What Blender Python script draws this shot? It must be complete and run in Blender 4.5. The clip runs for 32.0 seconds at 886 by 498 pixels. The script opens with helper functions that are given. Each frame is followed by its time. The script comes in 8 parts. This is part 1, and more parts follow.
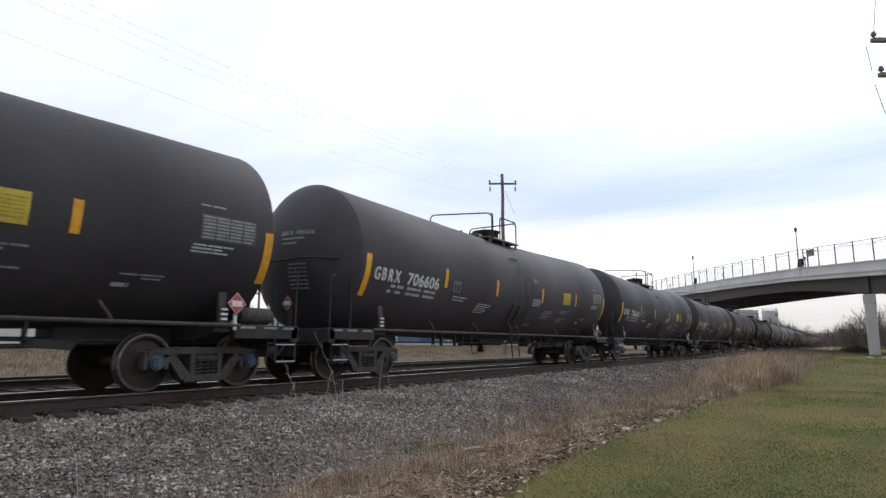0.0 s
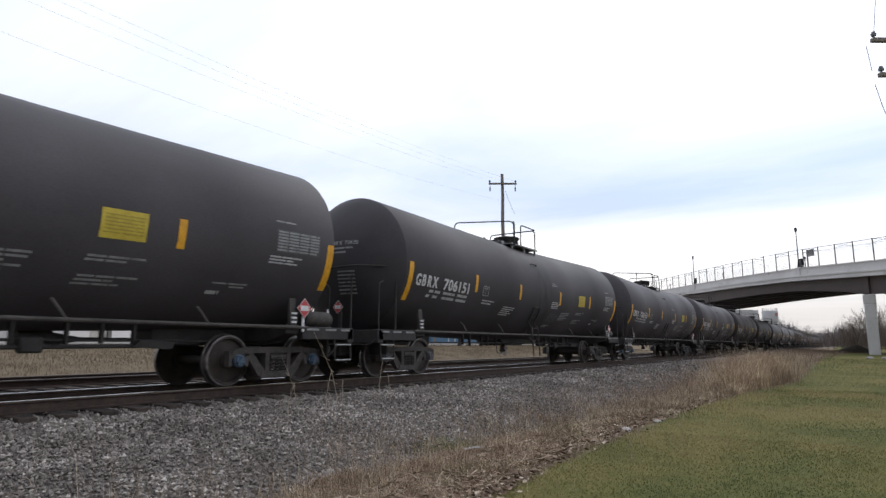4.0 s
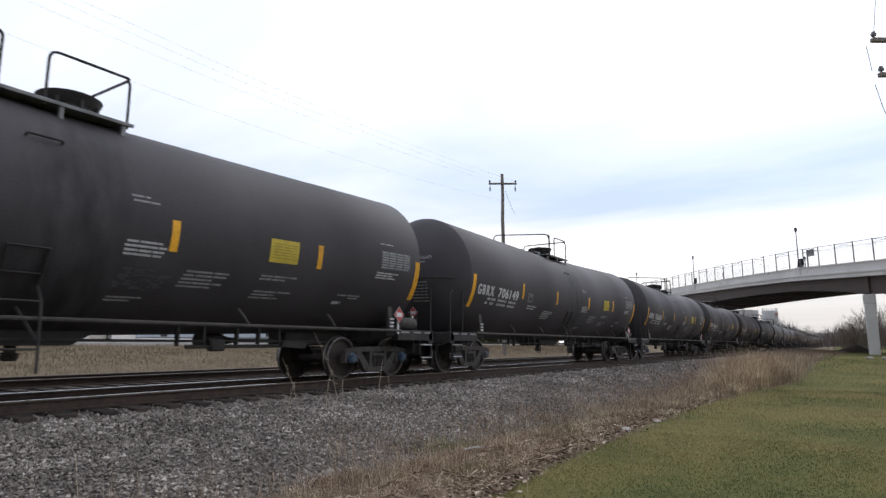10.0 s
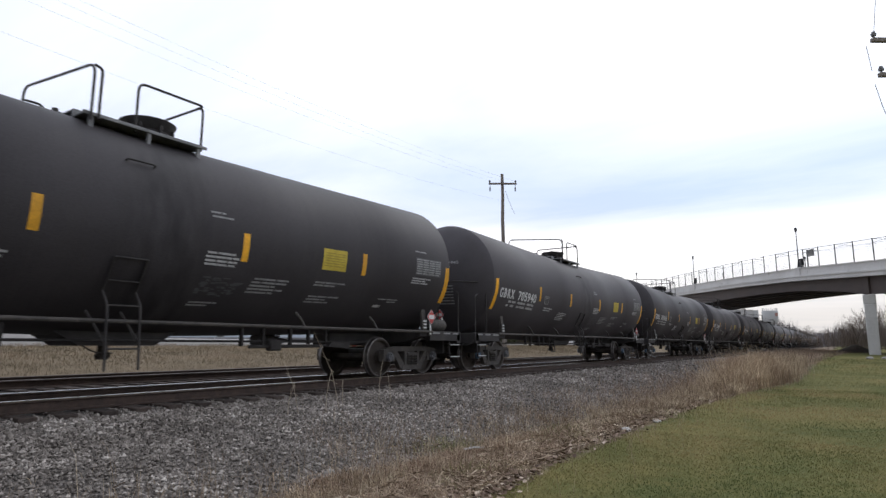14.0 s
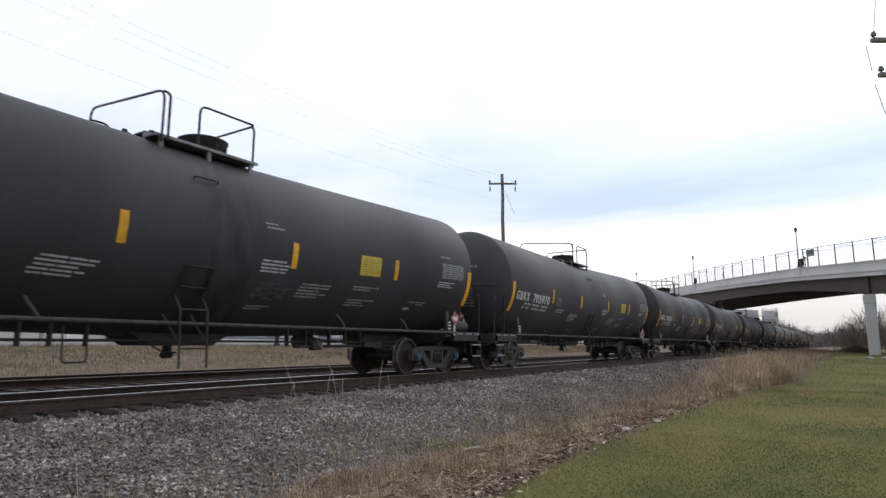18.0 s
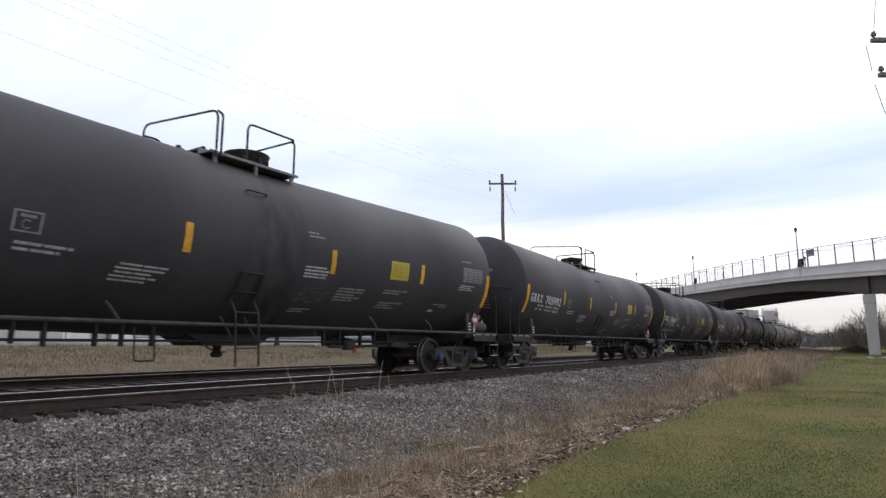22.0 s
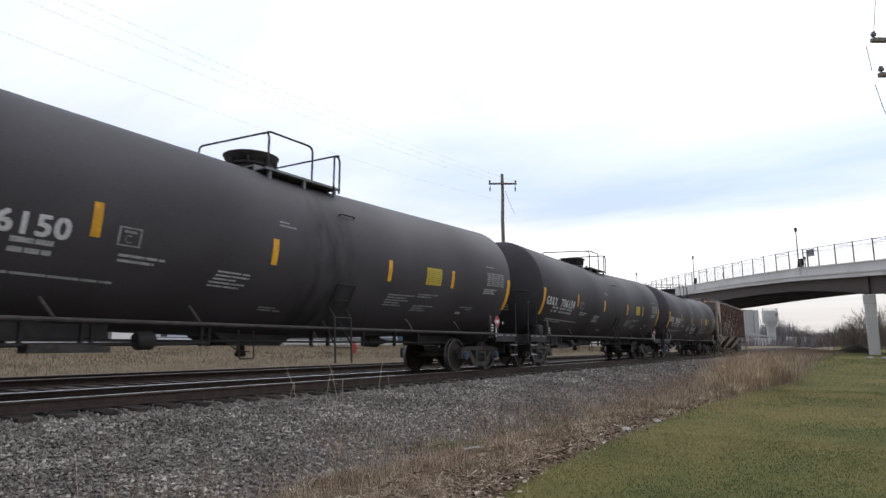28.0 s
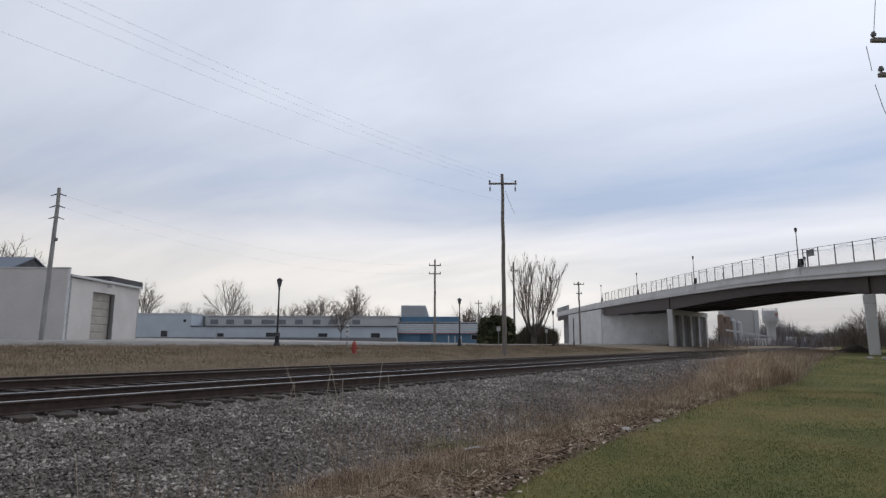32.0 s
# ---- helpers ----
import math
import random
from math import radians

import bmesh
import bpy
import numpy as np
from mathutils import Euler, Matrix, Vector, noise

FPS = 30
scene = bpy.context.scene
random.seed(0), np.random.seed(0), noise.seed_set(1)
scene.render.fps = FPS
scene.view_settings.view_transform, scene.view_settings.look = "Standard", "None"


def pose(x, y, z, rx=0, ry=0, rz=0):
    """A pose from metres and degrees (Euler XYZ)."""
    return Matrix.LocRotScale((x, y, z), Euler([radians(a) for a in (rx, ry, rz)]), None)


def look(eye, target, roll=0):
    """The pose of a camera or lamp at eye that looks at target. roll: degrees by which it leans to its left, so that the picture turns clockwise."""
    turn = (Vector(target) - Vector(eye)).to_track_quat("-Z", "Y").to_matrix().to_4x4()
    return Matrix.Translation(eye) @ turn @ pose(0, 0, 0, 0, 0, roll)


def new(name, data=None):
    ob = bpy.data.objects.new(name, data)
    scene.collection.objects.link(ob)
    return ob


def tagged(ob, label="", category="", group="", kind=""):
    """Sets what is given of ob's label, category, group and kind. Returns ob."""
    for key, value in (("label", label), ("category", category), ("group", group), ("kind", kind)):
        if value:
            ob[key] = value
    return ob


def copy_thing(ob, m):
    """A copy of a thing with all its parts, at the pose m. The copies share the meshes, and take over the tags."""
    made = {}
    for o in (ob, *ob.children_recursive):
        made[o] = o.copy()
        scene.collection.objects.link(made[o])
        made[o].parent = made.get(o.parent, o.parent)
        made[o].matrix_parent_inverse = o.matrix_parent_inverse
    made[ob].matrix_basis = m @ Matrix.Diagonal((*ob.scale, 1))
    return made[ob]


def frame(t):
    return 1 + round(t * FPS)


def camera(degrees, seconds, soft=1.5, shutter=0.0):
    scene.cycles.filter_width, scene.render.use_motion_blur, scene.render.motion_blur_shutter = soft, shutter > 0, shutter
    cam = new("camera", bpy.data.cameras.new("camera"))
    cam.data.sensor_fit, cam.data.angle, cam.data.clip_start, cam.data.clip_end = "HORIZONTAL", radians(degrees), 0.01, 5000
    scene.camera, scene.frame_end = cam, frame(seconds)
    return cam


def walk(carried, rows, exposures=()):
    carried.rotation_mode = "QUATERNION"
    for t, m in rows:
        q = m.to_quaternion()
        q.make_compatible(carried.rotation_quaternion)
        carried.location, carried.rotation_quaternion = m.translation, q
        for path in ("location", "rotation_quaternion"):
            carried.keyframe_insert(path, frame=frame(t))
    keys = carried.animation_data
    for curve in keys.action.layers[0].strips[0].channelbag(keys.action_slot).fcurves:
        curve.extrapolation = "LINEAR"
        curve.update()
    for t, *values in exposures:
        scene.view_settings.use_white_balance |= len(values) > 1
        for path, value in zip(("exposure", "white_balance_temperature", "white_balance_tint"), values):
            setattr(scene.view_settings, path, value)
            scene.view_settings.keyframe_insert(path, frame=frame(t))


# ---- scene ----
# World: x runs along the track, y across it, z is up from the rail tops.
EYE = Vector((0.0, 0.0, 0.753))
AIM = Vector((0.82665, 0.54058, 0.15624))
cam = camera(72.64, 32.0, soft=1.4, shutter=0.06)
STAND = look(EYE, EYE + AIM * 10, 0.138)
walk(cam, [(0.0, STAND), (32.0, STAND)],
     exposures=[(0.0, 0.0, 6400, 10), (30.5, 0.0, 6400, 10), (31.0, -0.05, 6400, 10), (31.5, -0.17, 6400, 10), (32.0, -0.56, 6350, 10.0)])

# town frame: u to the right of the street grid, v along it
RT = Vector((0.54731, -0.83693, 0.0))
FW = Vector((0.83693, 0.54731, 0.0))
TOWN_TURN = math.degrees(math.atan2(RT.y, RT.x))


def town(u, v, z=0.0):
    return RT * u + FW * v + Vector((0, 0, z))


def town_pose(u, v, z=0.0, turn=0.0):
    q = town(u, v, z)
    return pose(q.x, q.y, q.z, 0, 0, TOWN_TURN + turn)


# ---- daylight: an overcast sky with thin breaks, sun behind the cloud ----
def make_world():
    w = bpy.data.worlds.new("overcast_sky")
    scene.world = w
    w.use_nodes = True
    nt = w.node_tree
    nt.nodes.clear()
    N, L = nt.nodes.new, nt.links.new
    out, bg = N("ShaderNodeOutputWorld"), N("ShaderNodeBackground")
    sky = N("ShaderNodeTexSky")
    sky.sky_type, sky.sun_disc = "NISHITA", False
    sky.sun_elevation, sky.sun_rotation = radians(42), radians(91.5)
    tc, sep = N("ShaderNodeTexCoord"), N("ShaderNodeSeparateXYZ")
    L(tc.outputs["Generated"], sep.inputs[0])
    # cloud layer seen in perspective: direction over its height
    up = N("ShaderNodeMath"); up.operation = "MAXIMUM"; up.inputs[1].default_value = 0.0
    L(sep.outputs[2], up.inputs[0])
    add = N("ShaderNodeMath"); add.operation = "ADD"; add.inputs[1].default_value = 0.12
    L(up.outputs[0], add.inputs[0])
    dv = N("ShaderNodeVectorMath"); dv.operation = "DIVIDE"
    comb = N("ShaderNodeCombineXYZ")
    for i in range(3):
        L(add.outputs[0], comb.inputs[i])
    L(tc.outputs["Generated"], dv.inputs[0]); L(comb.outputs[0], dv.inputs[1])
    mp = N("ShaderNodeMapping")
    mp.inputs["Rotation"].default_value = (0, 0, radians(-33))
    mp.inputs["Scale"].default_value = (0.55, 0.20, 0.0)
    mp.inputs["Location"].default_value = (3.1, 0.75, 0.0)
    L(dv.outputs[0], mp.inputs[0])
    n1 = N("ShaderNodeTexNoise")
    n1.inputs["Scale"].default_value, n1.inputs["Detail"].default_value = 1.5, 8.0
    n1.inputs["Roughness"].default_value, n1.inputs["Distortion"].default_value = 0.56, 0.5
    L(mp.outputs[0], n1.inputs["Vector"])
    ramp = N("ShaderNodeValToRGB")
    r = ramp.color_ramp
    r.elements[0].position, r.elements[0].color = 0.38, (0.64, 0.76, 0.99, 1)
    r.elements[1].position, r.elements[1].color = 0.62, (1.17, 1.21, 1.33, 1)
    e = r.elements.new(0.49); e.color = (0.91, 0.975, 1.12, 1)
    # the cloud deck thins towards the horizon and thickens above it
    band = N("ShaderNodeValToRGB")
    for i, (q, g) in enumerate(((0.0, 0.60), (0.62, 0.60), (0.10, 0.66), (0.165, 0.62), (0.205, 0.40), (0.28, 0.395), (0.37, 0.54))):
        e = band.color_ramp.elements[i] if i < 2 else band.color_ramp.elements.new(q)
        e.position, e.color = q, (g, g, g, 1)
    L(sep.outputs[2], band.inputs[0])
    half = N("ShaderNodeMix"); half.data_type = "FLOAT"; half.inputs["Factor"].default_value = 0.52
    L(n1.outputs["Fac"], half.inputs["A"]); L(band.outputs[0], half.inputs["B"])
    L(half.outputs["Result"], ramp.inputs[0])
    # warm pale light low over the horizon
    warm = N("ShaderNodeValToRGB")
    for i, (q, g) in enumerate(((0.0, (1.13, 1.04, 0.93)), (0.22, (1, 1, 1)), (0.11, (1.13, 1.05, 0.94)), (0.17, (1.04, 1.01, 0.98)))):
        e = warm.color_ramp.elements[i] if i < 2 else warm.color_ramp.elements.new(q)
        e.position, e.color = q, (*g, 1)
    L(sep.outputs[2], warm.inputs[0])
    # warmer still where the haze bank ends
    cream, clear, cast = N("ShaderNodeValToRGB"), N("ShaderNodeMapRange"), N("ShaderNodeMix")
    for i, (q, g) in enumerate(((0.0, (1.21, 1.10, 0.93)), (0.26, (1, 1, 1)), (0.13, (1.18, 1.08, 0.93)), (0.19, (1.06, 1.02, 0.97)))):
        e = cream.color_ramp.elements[i] if i < 2 else cream.color_ramp.elements.new(q)
        e.position, e.color = q, (*g, 1)
    L(sep.outputs[2], cream.inputs[0])
    clear.inputs["From Min"].default_value, clear.inputs["From Max"].default_value = 0.20, 0.42
    L(sep.outputs[1], clear.inputs["Value"])
    cast.data_type = "RGBA"
    L(clear.outputs[0], cast.inputs["Factor"]); L(warm.outputs[0], cast.inputs["A"]); L(cream.outputs[0], cast.inputs["B"])
    tint = N("ShaderNodeVectorMath"); tint.operation = "MULTIPLY"
    L(ramp.outputs[0], tint.inputs[0]); L(cast.outputs["Result"], tint.inputs[1])
    # the cloud is brighter round the hidden sun
    dot = N("ShaderNodeVectorMath"); dot.operation = "DOT_PRODUCT"
    dot.inputs[1].default_value = SUN_FROM.normalized()
    L(tc.outputs["Generated"], dot.inputs[0])
    glow = N("ShaderNodeMapRange")
    glow.inputs["From Min"].default_value, glow.inputs["From Max"].default_value = 0.84, 1.0
    glow.inputs["To Min"].default_value, glow.inputs["To Max"].default_value = 1.0, 1.2
    L(dot.outputs["Value"], glow.inputs["Value"])
    # and the deck grows heavier towards the side away from it
    heavy = N("ShaderNodeMapRange")
    heavy.inputs["From Min"].default_value, heavy.inputs["From Max"].default_value = -0.62, 0.74
    heavy.inputs["To Min"].default_value, heavy.inputs["To Max"].default_value = 0.56, 1.11
    L(dot.outputs["Value"], heavy.inputs["Value"])
    both = N("ShaderNodeMath"); both.operation = "MULTIPLY"
    L(glow.outputs[0], both.inputs[0]); L(heavy.outputs[0], both.inputs[1])
    # an overcast sky is brightest overhead
    zen = N("ShaderNodeMapRange")
    zen.inputs["From Min"].default_value, zen.inputs["From Max"].default_value = 0.52, 0.95
    zen.inputs["To Min"].default_value, zen.inputs["To Max"].default_value = 1.0, 1.12
    L(sep.outputs[2], zen.inputs["Value"])
    three = N("ShaderNodeMath"); three.operation = "MULTIPLY"
    L(both.outputs[0], three.inputs[0]); L(zen.outputs[0], three.inputs[1])
    # a grey haze bank lies low over one part of the horizon
    low, side, bank = N("ShaderNodeMapRange"), N("ShaderNodeMapRange"), N("ShaderNodeMath")
    low.inputs["From Min"].default_value, low.inputs["From Max"].default_value = 0.12, 0.045
    side.inputs["From Min"].default_value, side.inputs["From Max"].default_value = 0.36, 0.16
    bank.operation = "MULTIPLY"
    L(sep.outputs[2], low.inputs["Value"]); L(sep.outputs[1], side.inputs["Value"])
    L(low.outputs[0], bank.inputs[0]); L(side.outputs[0], bank.inputs[1])
    dim = N("ShaderNodeMapRange")
    dim.inputs["To Min"].default_value, dim.inputs["To Max"].default_value = 1.0, 0.62
    L(bank.outputs[0], dim.inputs["Value"])
    both = N("ShaderNodeMath"); both.operation = "MULTIPLY"
    L(three.outputs[0], both.inputs[0]); L(dim.outputs[0], both.inputs[1])
    lit = N("ShaderNodeVectorMath"); lit.operation = "SCALE"
    L(tint.outputs[0], lit.inputs[0]); L(both.outputs[0], lit.inputs["Scale"])
    mixs = N("ShaderNodeMix"); mixs.data_type = "RGBA"; mixs.inputs["Factor"].default_value = 0.06
    sc = N("ShaderNodeVectorMath"); sc.operation = "SCALE"; sc.inputs["Scale"].default_value = 0.12
    L(sky.outputs[0], sc.inputs[0])
    L(lit.outputs[0], mixs.inputs["A"]); L(sc.outputs[0], mixs.inputs["B"])
    L(mixs.outputs["Result"], bg.inputs["Color"])
    bg.inputs["Strength"].default_value = 0.95
    L(bg.outputs[0], out.inputs[0])


SUN_FROM = Vector((0.74, -0.02, 0.67))
make_world()
sun_data = bpy.data.lights.new("sun", "SUN")
sun_data.energy, sun_data.angle, sun_data.color = 0.55, radians(40), (1.0, 0.97, 0.92)
new("sun", sun_data).matrix_world = look(SUN_FROM * 50, (0, 0, 0))


# ---- geometry tools ----
class Geo:
    """Collects vertices and faces of one mesh."""

    def __init__(self):
        self.v, self.f, self.m = [], [], None

    def put(self, verts, faces):
        n = len(self.v)
        self.v += [tuple(q) for q in verts]
        self.f += [tuple(i + n for i in face) for face in faces]
        return self

    def box(self, x0, x1, y0, y1, z0, z1, b=0.0, turn=None):
        if b <= 0:
            vs = [(x, y, z) for z in (z0, z1) for y in (y0, y1) for x in (x0, x1)]
            fs = [(0, 2, 3, 1), (4, 5, 7, 6), (0, 1, 5, 4), (2, 6, 7, 3), (0, 4, 6, 2), (1, 3, 7, 5)]
        else:
            b = min(b, (x1 - x0) * 0.45, (y1 - y0) * 0.45, (z1 - z0) * 0.45)
            vs, idx = [], {}
            for i, x in enumerate((x0, x1)):
                for j, y in enumerate((y0, y1)):
                    for k, z in enumerate((z0, z1)):
                        sx, sy, sz = (1 - 2 * i) * b, (1 - 2 * j) * b, (1 - 2 * k) * b
                        for a, q in enumerate(((x, y + sy, z + sz), (x + sx, y, z + sz), (x + sx, y + sy, z))):
                            idx[i, j, k, a] = len(vs)
                            vs.append(q)
            fs = []
            for a in range(3):
                for s in (0, 1):
                    o = [q for q in range(3) if q != a]
                    loop = []
                    for p, q in ((0, 0), (1, 0), (1, 1), (0, 1)):
                        c = [0, 0, 0]
                        c[a], c[o[0]], c[o[1]] = s, p, q
                        loop.append(idx[c[0], c[1], c[2], a])
                    fs.append(loop if (s == 1) == (a != 1) else loop[::-1])
            for a in range(3):
                o = [q for q in range(3) if q != a]
                for p in (0, 1):
                    for q in (0, 1):
                        c0, c1 = [0, 0, 0], [0, 0, 0]
                        c0[o[0]] = c1[o[0]] = p
                        c0[o[1]] = c1[o[1]] = q
                        c1[a] = 1
                        loop = [idx[(*c0, o[0])], idx[(*c1, o[0])], idx[(*c1, o[1])], idx[(*c0, o[1])]]
                        fs.append(loop)
            for i in (0, 1):
                for j in (0, 1):
                    for k in (0, 1):
                        fs.append([idx[i, j, k, 0], idx[i, j, k, 1], idx[i, j, k, 2]])
        if turn is not None:
            vs = [turn @ Vector(q) for q in vs]
        return self.put(vs, fs)

    def tube(self, pts, r, seg=8, closed=False, r2=None):
        pts = [Vector(q) for q in pts]
        n = len(pts)
        vs, fs = [], []
        ref = None
        for i, q in enumerate(pts):
            if closed:
                d = pts[(i + 1) % n] - pts[i - 1]
            else:
                d = pts[min(i + 1, n - 1)] - pts[max(i - 1, 0)]
            d.normalize()
            if ref is None:
                ref = Vector((0, 0, 1)) if abs(d.z) < 0.9 else Vector((1, 0, 0))
            a = (ref - d * ref.dot(d)).normalized()
            ref = a
            c = d.cross(a)
            rr = r if r2 is None else r + (r2 - r) * i / (n - 1)
            for k in range(seg):
                w = 2 * math.pi * k / seg
                vs.append(q + a * (rr * math.cos(w)) + c * (rr * math.sin(w)))
        m = n if closed else n - 1
        for i in range(m):
            for k in range(seg):
                i2, k2 = (i + 1) % n, (k + 1) % seg
                fs.append((i * seg + k, i * seg + k2, i2 * seg + k2, i2 * seg + k))
        if not closed:
            fs.append(tuple(range(seg))[::-1])
            fs.append(tuple((n - 1) * seg + k for k in range(seg)))
        return self.put(vs, fs)

    def lathe(self, prof, axis="x", seg=32, at=(0, 0, 0), arc=None):
        """prof: (distance along the axis, radius) pairs."""
        vs, fs, rows = [], [], []
        for s, r in prof:
            row = []
            if r < 1e-6:
                row = [len(vs)] * seg
                vs.append((s, 0, 0))
            else:
                for k in range(seg):
                    w = 2 * math.pi * k / seg
                    row.append(len(vs))
                    vs.append((s, r * math.cos(w), r * math.sin(w)))
            rows.append(row)
        for a, b in zip(rows, rows[1:]):
            for k in range(seg):
                q = [a[k], b[k], b[(k + 1) % seg], a[(k + 1) % seg]]
                q = [c for i, c in enumerate(q) if c not in q[:i]]
                if len(q) > 2:
                    fs.append(q[::-1])
        if axis == "y":
            vs = [(y, x, z) for x, y, z in vs]
            fs = [q[::-1] for q in fs]
        if axis == "z":
            vs = [(y, z, x) for x, y, z in vs]
        return self.put([(x + at[0], y + at[1], z + at[2]) for x, y, z in vs], fs)

    def prism(self, poly, y0, y1, axis="y"):
        """A flat outline, extruded across."""
        n = len(poly)
        if axis == "y":
            vs = [(a, y0, b) for a, b in poly] + [(a, y1, b) for a, b in poly]
        elif axis == "x":
            vs = [(y0, a, b) for a, b in poly] + [(y1, a, b) for a, b in poly]
        else:
            vs = [(a, b, y0) for a, b in poly] + [(a, b, y1) for a, b in poly]
        fs = [tuple(range(n)), tuple(range(2 * n - 1, n - 1, -1))]
        fs += [(i, i + n, (i + 1) % n + n, (i + 1) % n) for i in range(n)]
        return self.put(vs, fs)

    def quad(self, a, b, c, d):
        return self.put([a, b, c, d], [(0, 1, 2, 3)])

    def mesh(self, name, smooth=40):
        me = bpy.data.meshes.new(name)
        me.from_pydata(self.v, [], self.f)
        me.update()
        if smooth:
            bm = bmesh.new()
            bm.from_mesh(me)
            bmesh.ops.recalc_face_normals(bm, faces=bm.faces)
            bm.to_mesh(me)
            bm.free()
            me.shade_smooth()
            me.set_sharp_from_angle(angle=radians(smooth))
        return me


def part(name, geo, material, parent=None, label="", at=None, smooth=40):
    me = geo.mesh(name, smooth) if isinstance(geo, Geo) else geo
    if material is not None and not me.materials:
        me.materials.append(material)
    ob = new(name, me)
    if parent is not None:
        ob.parent = parent
    if at is not None:
        ob.matrix_basis = at
    if label:
        ob["label"] = label
    return ob


def thing(name, label, category, at=None, group="", kind=""):
    ob = new(name)
    ob.empty_display_size = 0.2
    if at is not None:
        ob.matrix_basis = at
    return tagged(ob, label, category, group, kind)


def pydata(name, verts, faces, material, smooth=False):
    me = bpy.data.meshes.new(name)
    me.from_pydata(verts, [], faces)
    if smooth:
        me.shade_smooth()
    me.update()
    me.materials.append(material)
    return me


# ---- materials ----
def mat(name, c1, c2=None, scale=3.0, rough=0.7, metal=0.0, bump=0.15, fine=40.0, stretch=(1, 1, 1), rnd=0.0, c3=None, spot=0.0, lo=0.38, hi=0.62, bdist=0.02, island=False, spec=None, grain=0.5):
    m = bpy.data.materials.new(name)
    m.use_nodes = True
    nt = m.node_tree
    N, L = nt.nodes.new, nt.links.new
    b = nt.nodes["Principled BSDF"]
    c2 = c2 or tuple(q * 0.75 for q in c1)
    tc, mp = N("ShaderNodeTexCoord"), N("ShaderNodeMapping")
    mp.inputs["Scale"].default_value = stretch
    L(tc.outputs["Object"], mp.inputs[0])
    n1, n2 = N("ShaderNodeTexNoise"), N("ShaderNodeTexNoise")
    n1.inputs["Scale"].default_value, n1.inputs["Detail"].default_value = scale, 5
    n2.inputs["Scale"].default_value, n2.inputs["Detail"].default_value = fine, 3
    L(mp.outputs[0], n1.inputs["Vector"]); L(mp.outputs[0], n2.inputs["Vector"])
    ramp = N("ShaderNodeValToRGB")
    ramp.color_ramp.elements[0].position, ramp.color_ramp.elements[1].position = lo, hi
    ramp.color_ramp.elements[0].color, ramp.color_ramp.elements[1].color = (*c1, 1), (*c2, 1)
    L(n1.outputs["Fac"], ramp.inputs[0])
    col = ramp.outputs[0]
    if c3:
        r3, mx = N("ShaderNodeValToRGB"), N("ShaderNodeMix")
        r3.color_ramp.elements[0].position, r3.color_ramp.elements[1].position = 0.62 - spot, 0.70 - spot
        mx.data_type = "RGBA"
        n3 = N("ShaderNodeTexNoise")
        n3.inputs["Scale"].default_value, n3.inputs["Detail"].default_value = scale * 2.7, 6
        L(mp.outputs[0], n3.inputs["Vector"]); L(n3.outputs["Fac"], r3.inputs[0])
        L(r3.outputs[0], mx.inputs["Factor"]); L(col, mx.inputs["A"])
        mx.inputs["B"].default_value = (*c3, 1)
        col = mx.outputs["Result"]
    # fine grain
    g = N("ShaderNodeMix"); g.data_type = "RGBA"; g.blend_type = "MULTIPLY"; g.inputs["Factor"].default_value = grain
    gr = N("ShaderNodeValToRGB")
    gr.color_ramp.elements[0].position, gr.color_ramp.elements[1].position = 0.3, 0.6
    gr.color_ramp.elements[0].color = (0.55, 0.55, 0.55, 1)
    L(n2.outputs["Fac"], gr.inputs[0]); L(col, g.inputs["A"]); L(gr.outputs[0], g.inputs["B"])
    col = g.outputs["Result"]
    if rnd or island:
        h = N("ShaderNodeHueSaturation")
        mr = N("ShaderNodeMapRange")
        mr.inputs["To Min"].default_value, mr.inputs["To Max"].default_value = 1 - rnd, 1 + rnd
        src = N("ShaderNodeNewGeometry").outputs["Random Per Island"] if island else N("ShaderNodeObjectInfo").outputs["Random"]
        L(src, mr.inputs["Value"]); L(mr.outputs[0], h.inputs["Value"]); L(col, h.inputs["Color"])
        col = h.outputs["Color"]
    L(col, b.inputs["Base Color"])
    b.inputs["Metallic"].default_value = metal
    if spec is not None:
        b.inputs["Specular IOR Level"].default_value = spec
    rr = N("ShaderNodeMapRange")
    rr.inputs["To Min"].default_value, rr.inputs["To Max"].default_value = max(0.02, rough - 0.12), min(1, rough + 0.12)
    L(n1.outputs["Fac"], rr.inputs["Value"]); L(rr.outputs[0], b.inputs["Roughness"])
    if bump:
        bp = N("ShaderNodeBump")
        bp.inputs["Strength"].default_value, bp.inputs["Distance"].default_value = bump, bdist
        L(n2.outputs["Fac"], bp.inputs["Height"]); L(bp.outputs[0], b.inputs["Normal"])
    return m


M = {}


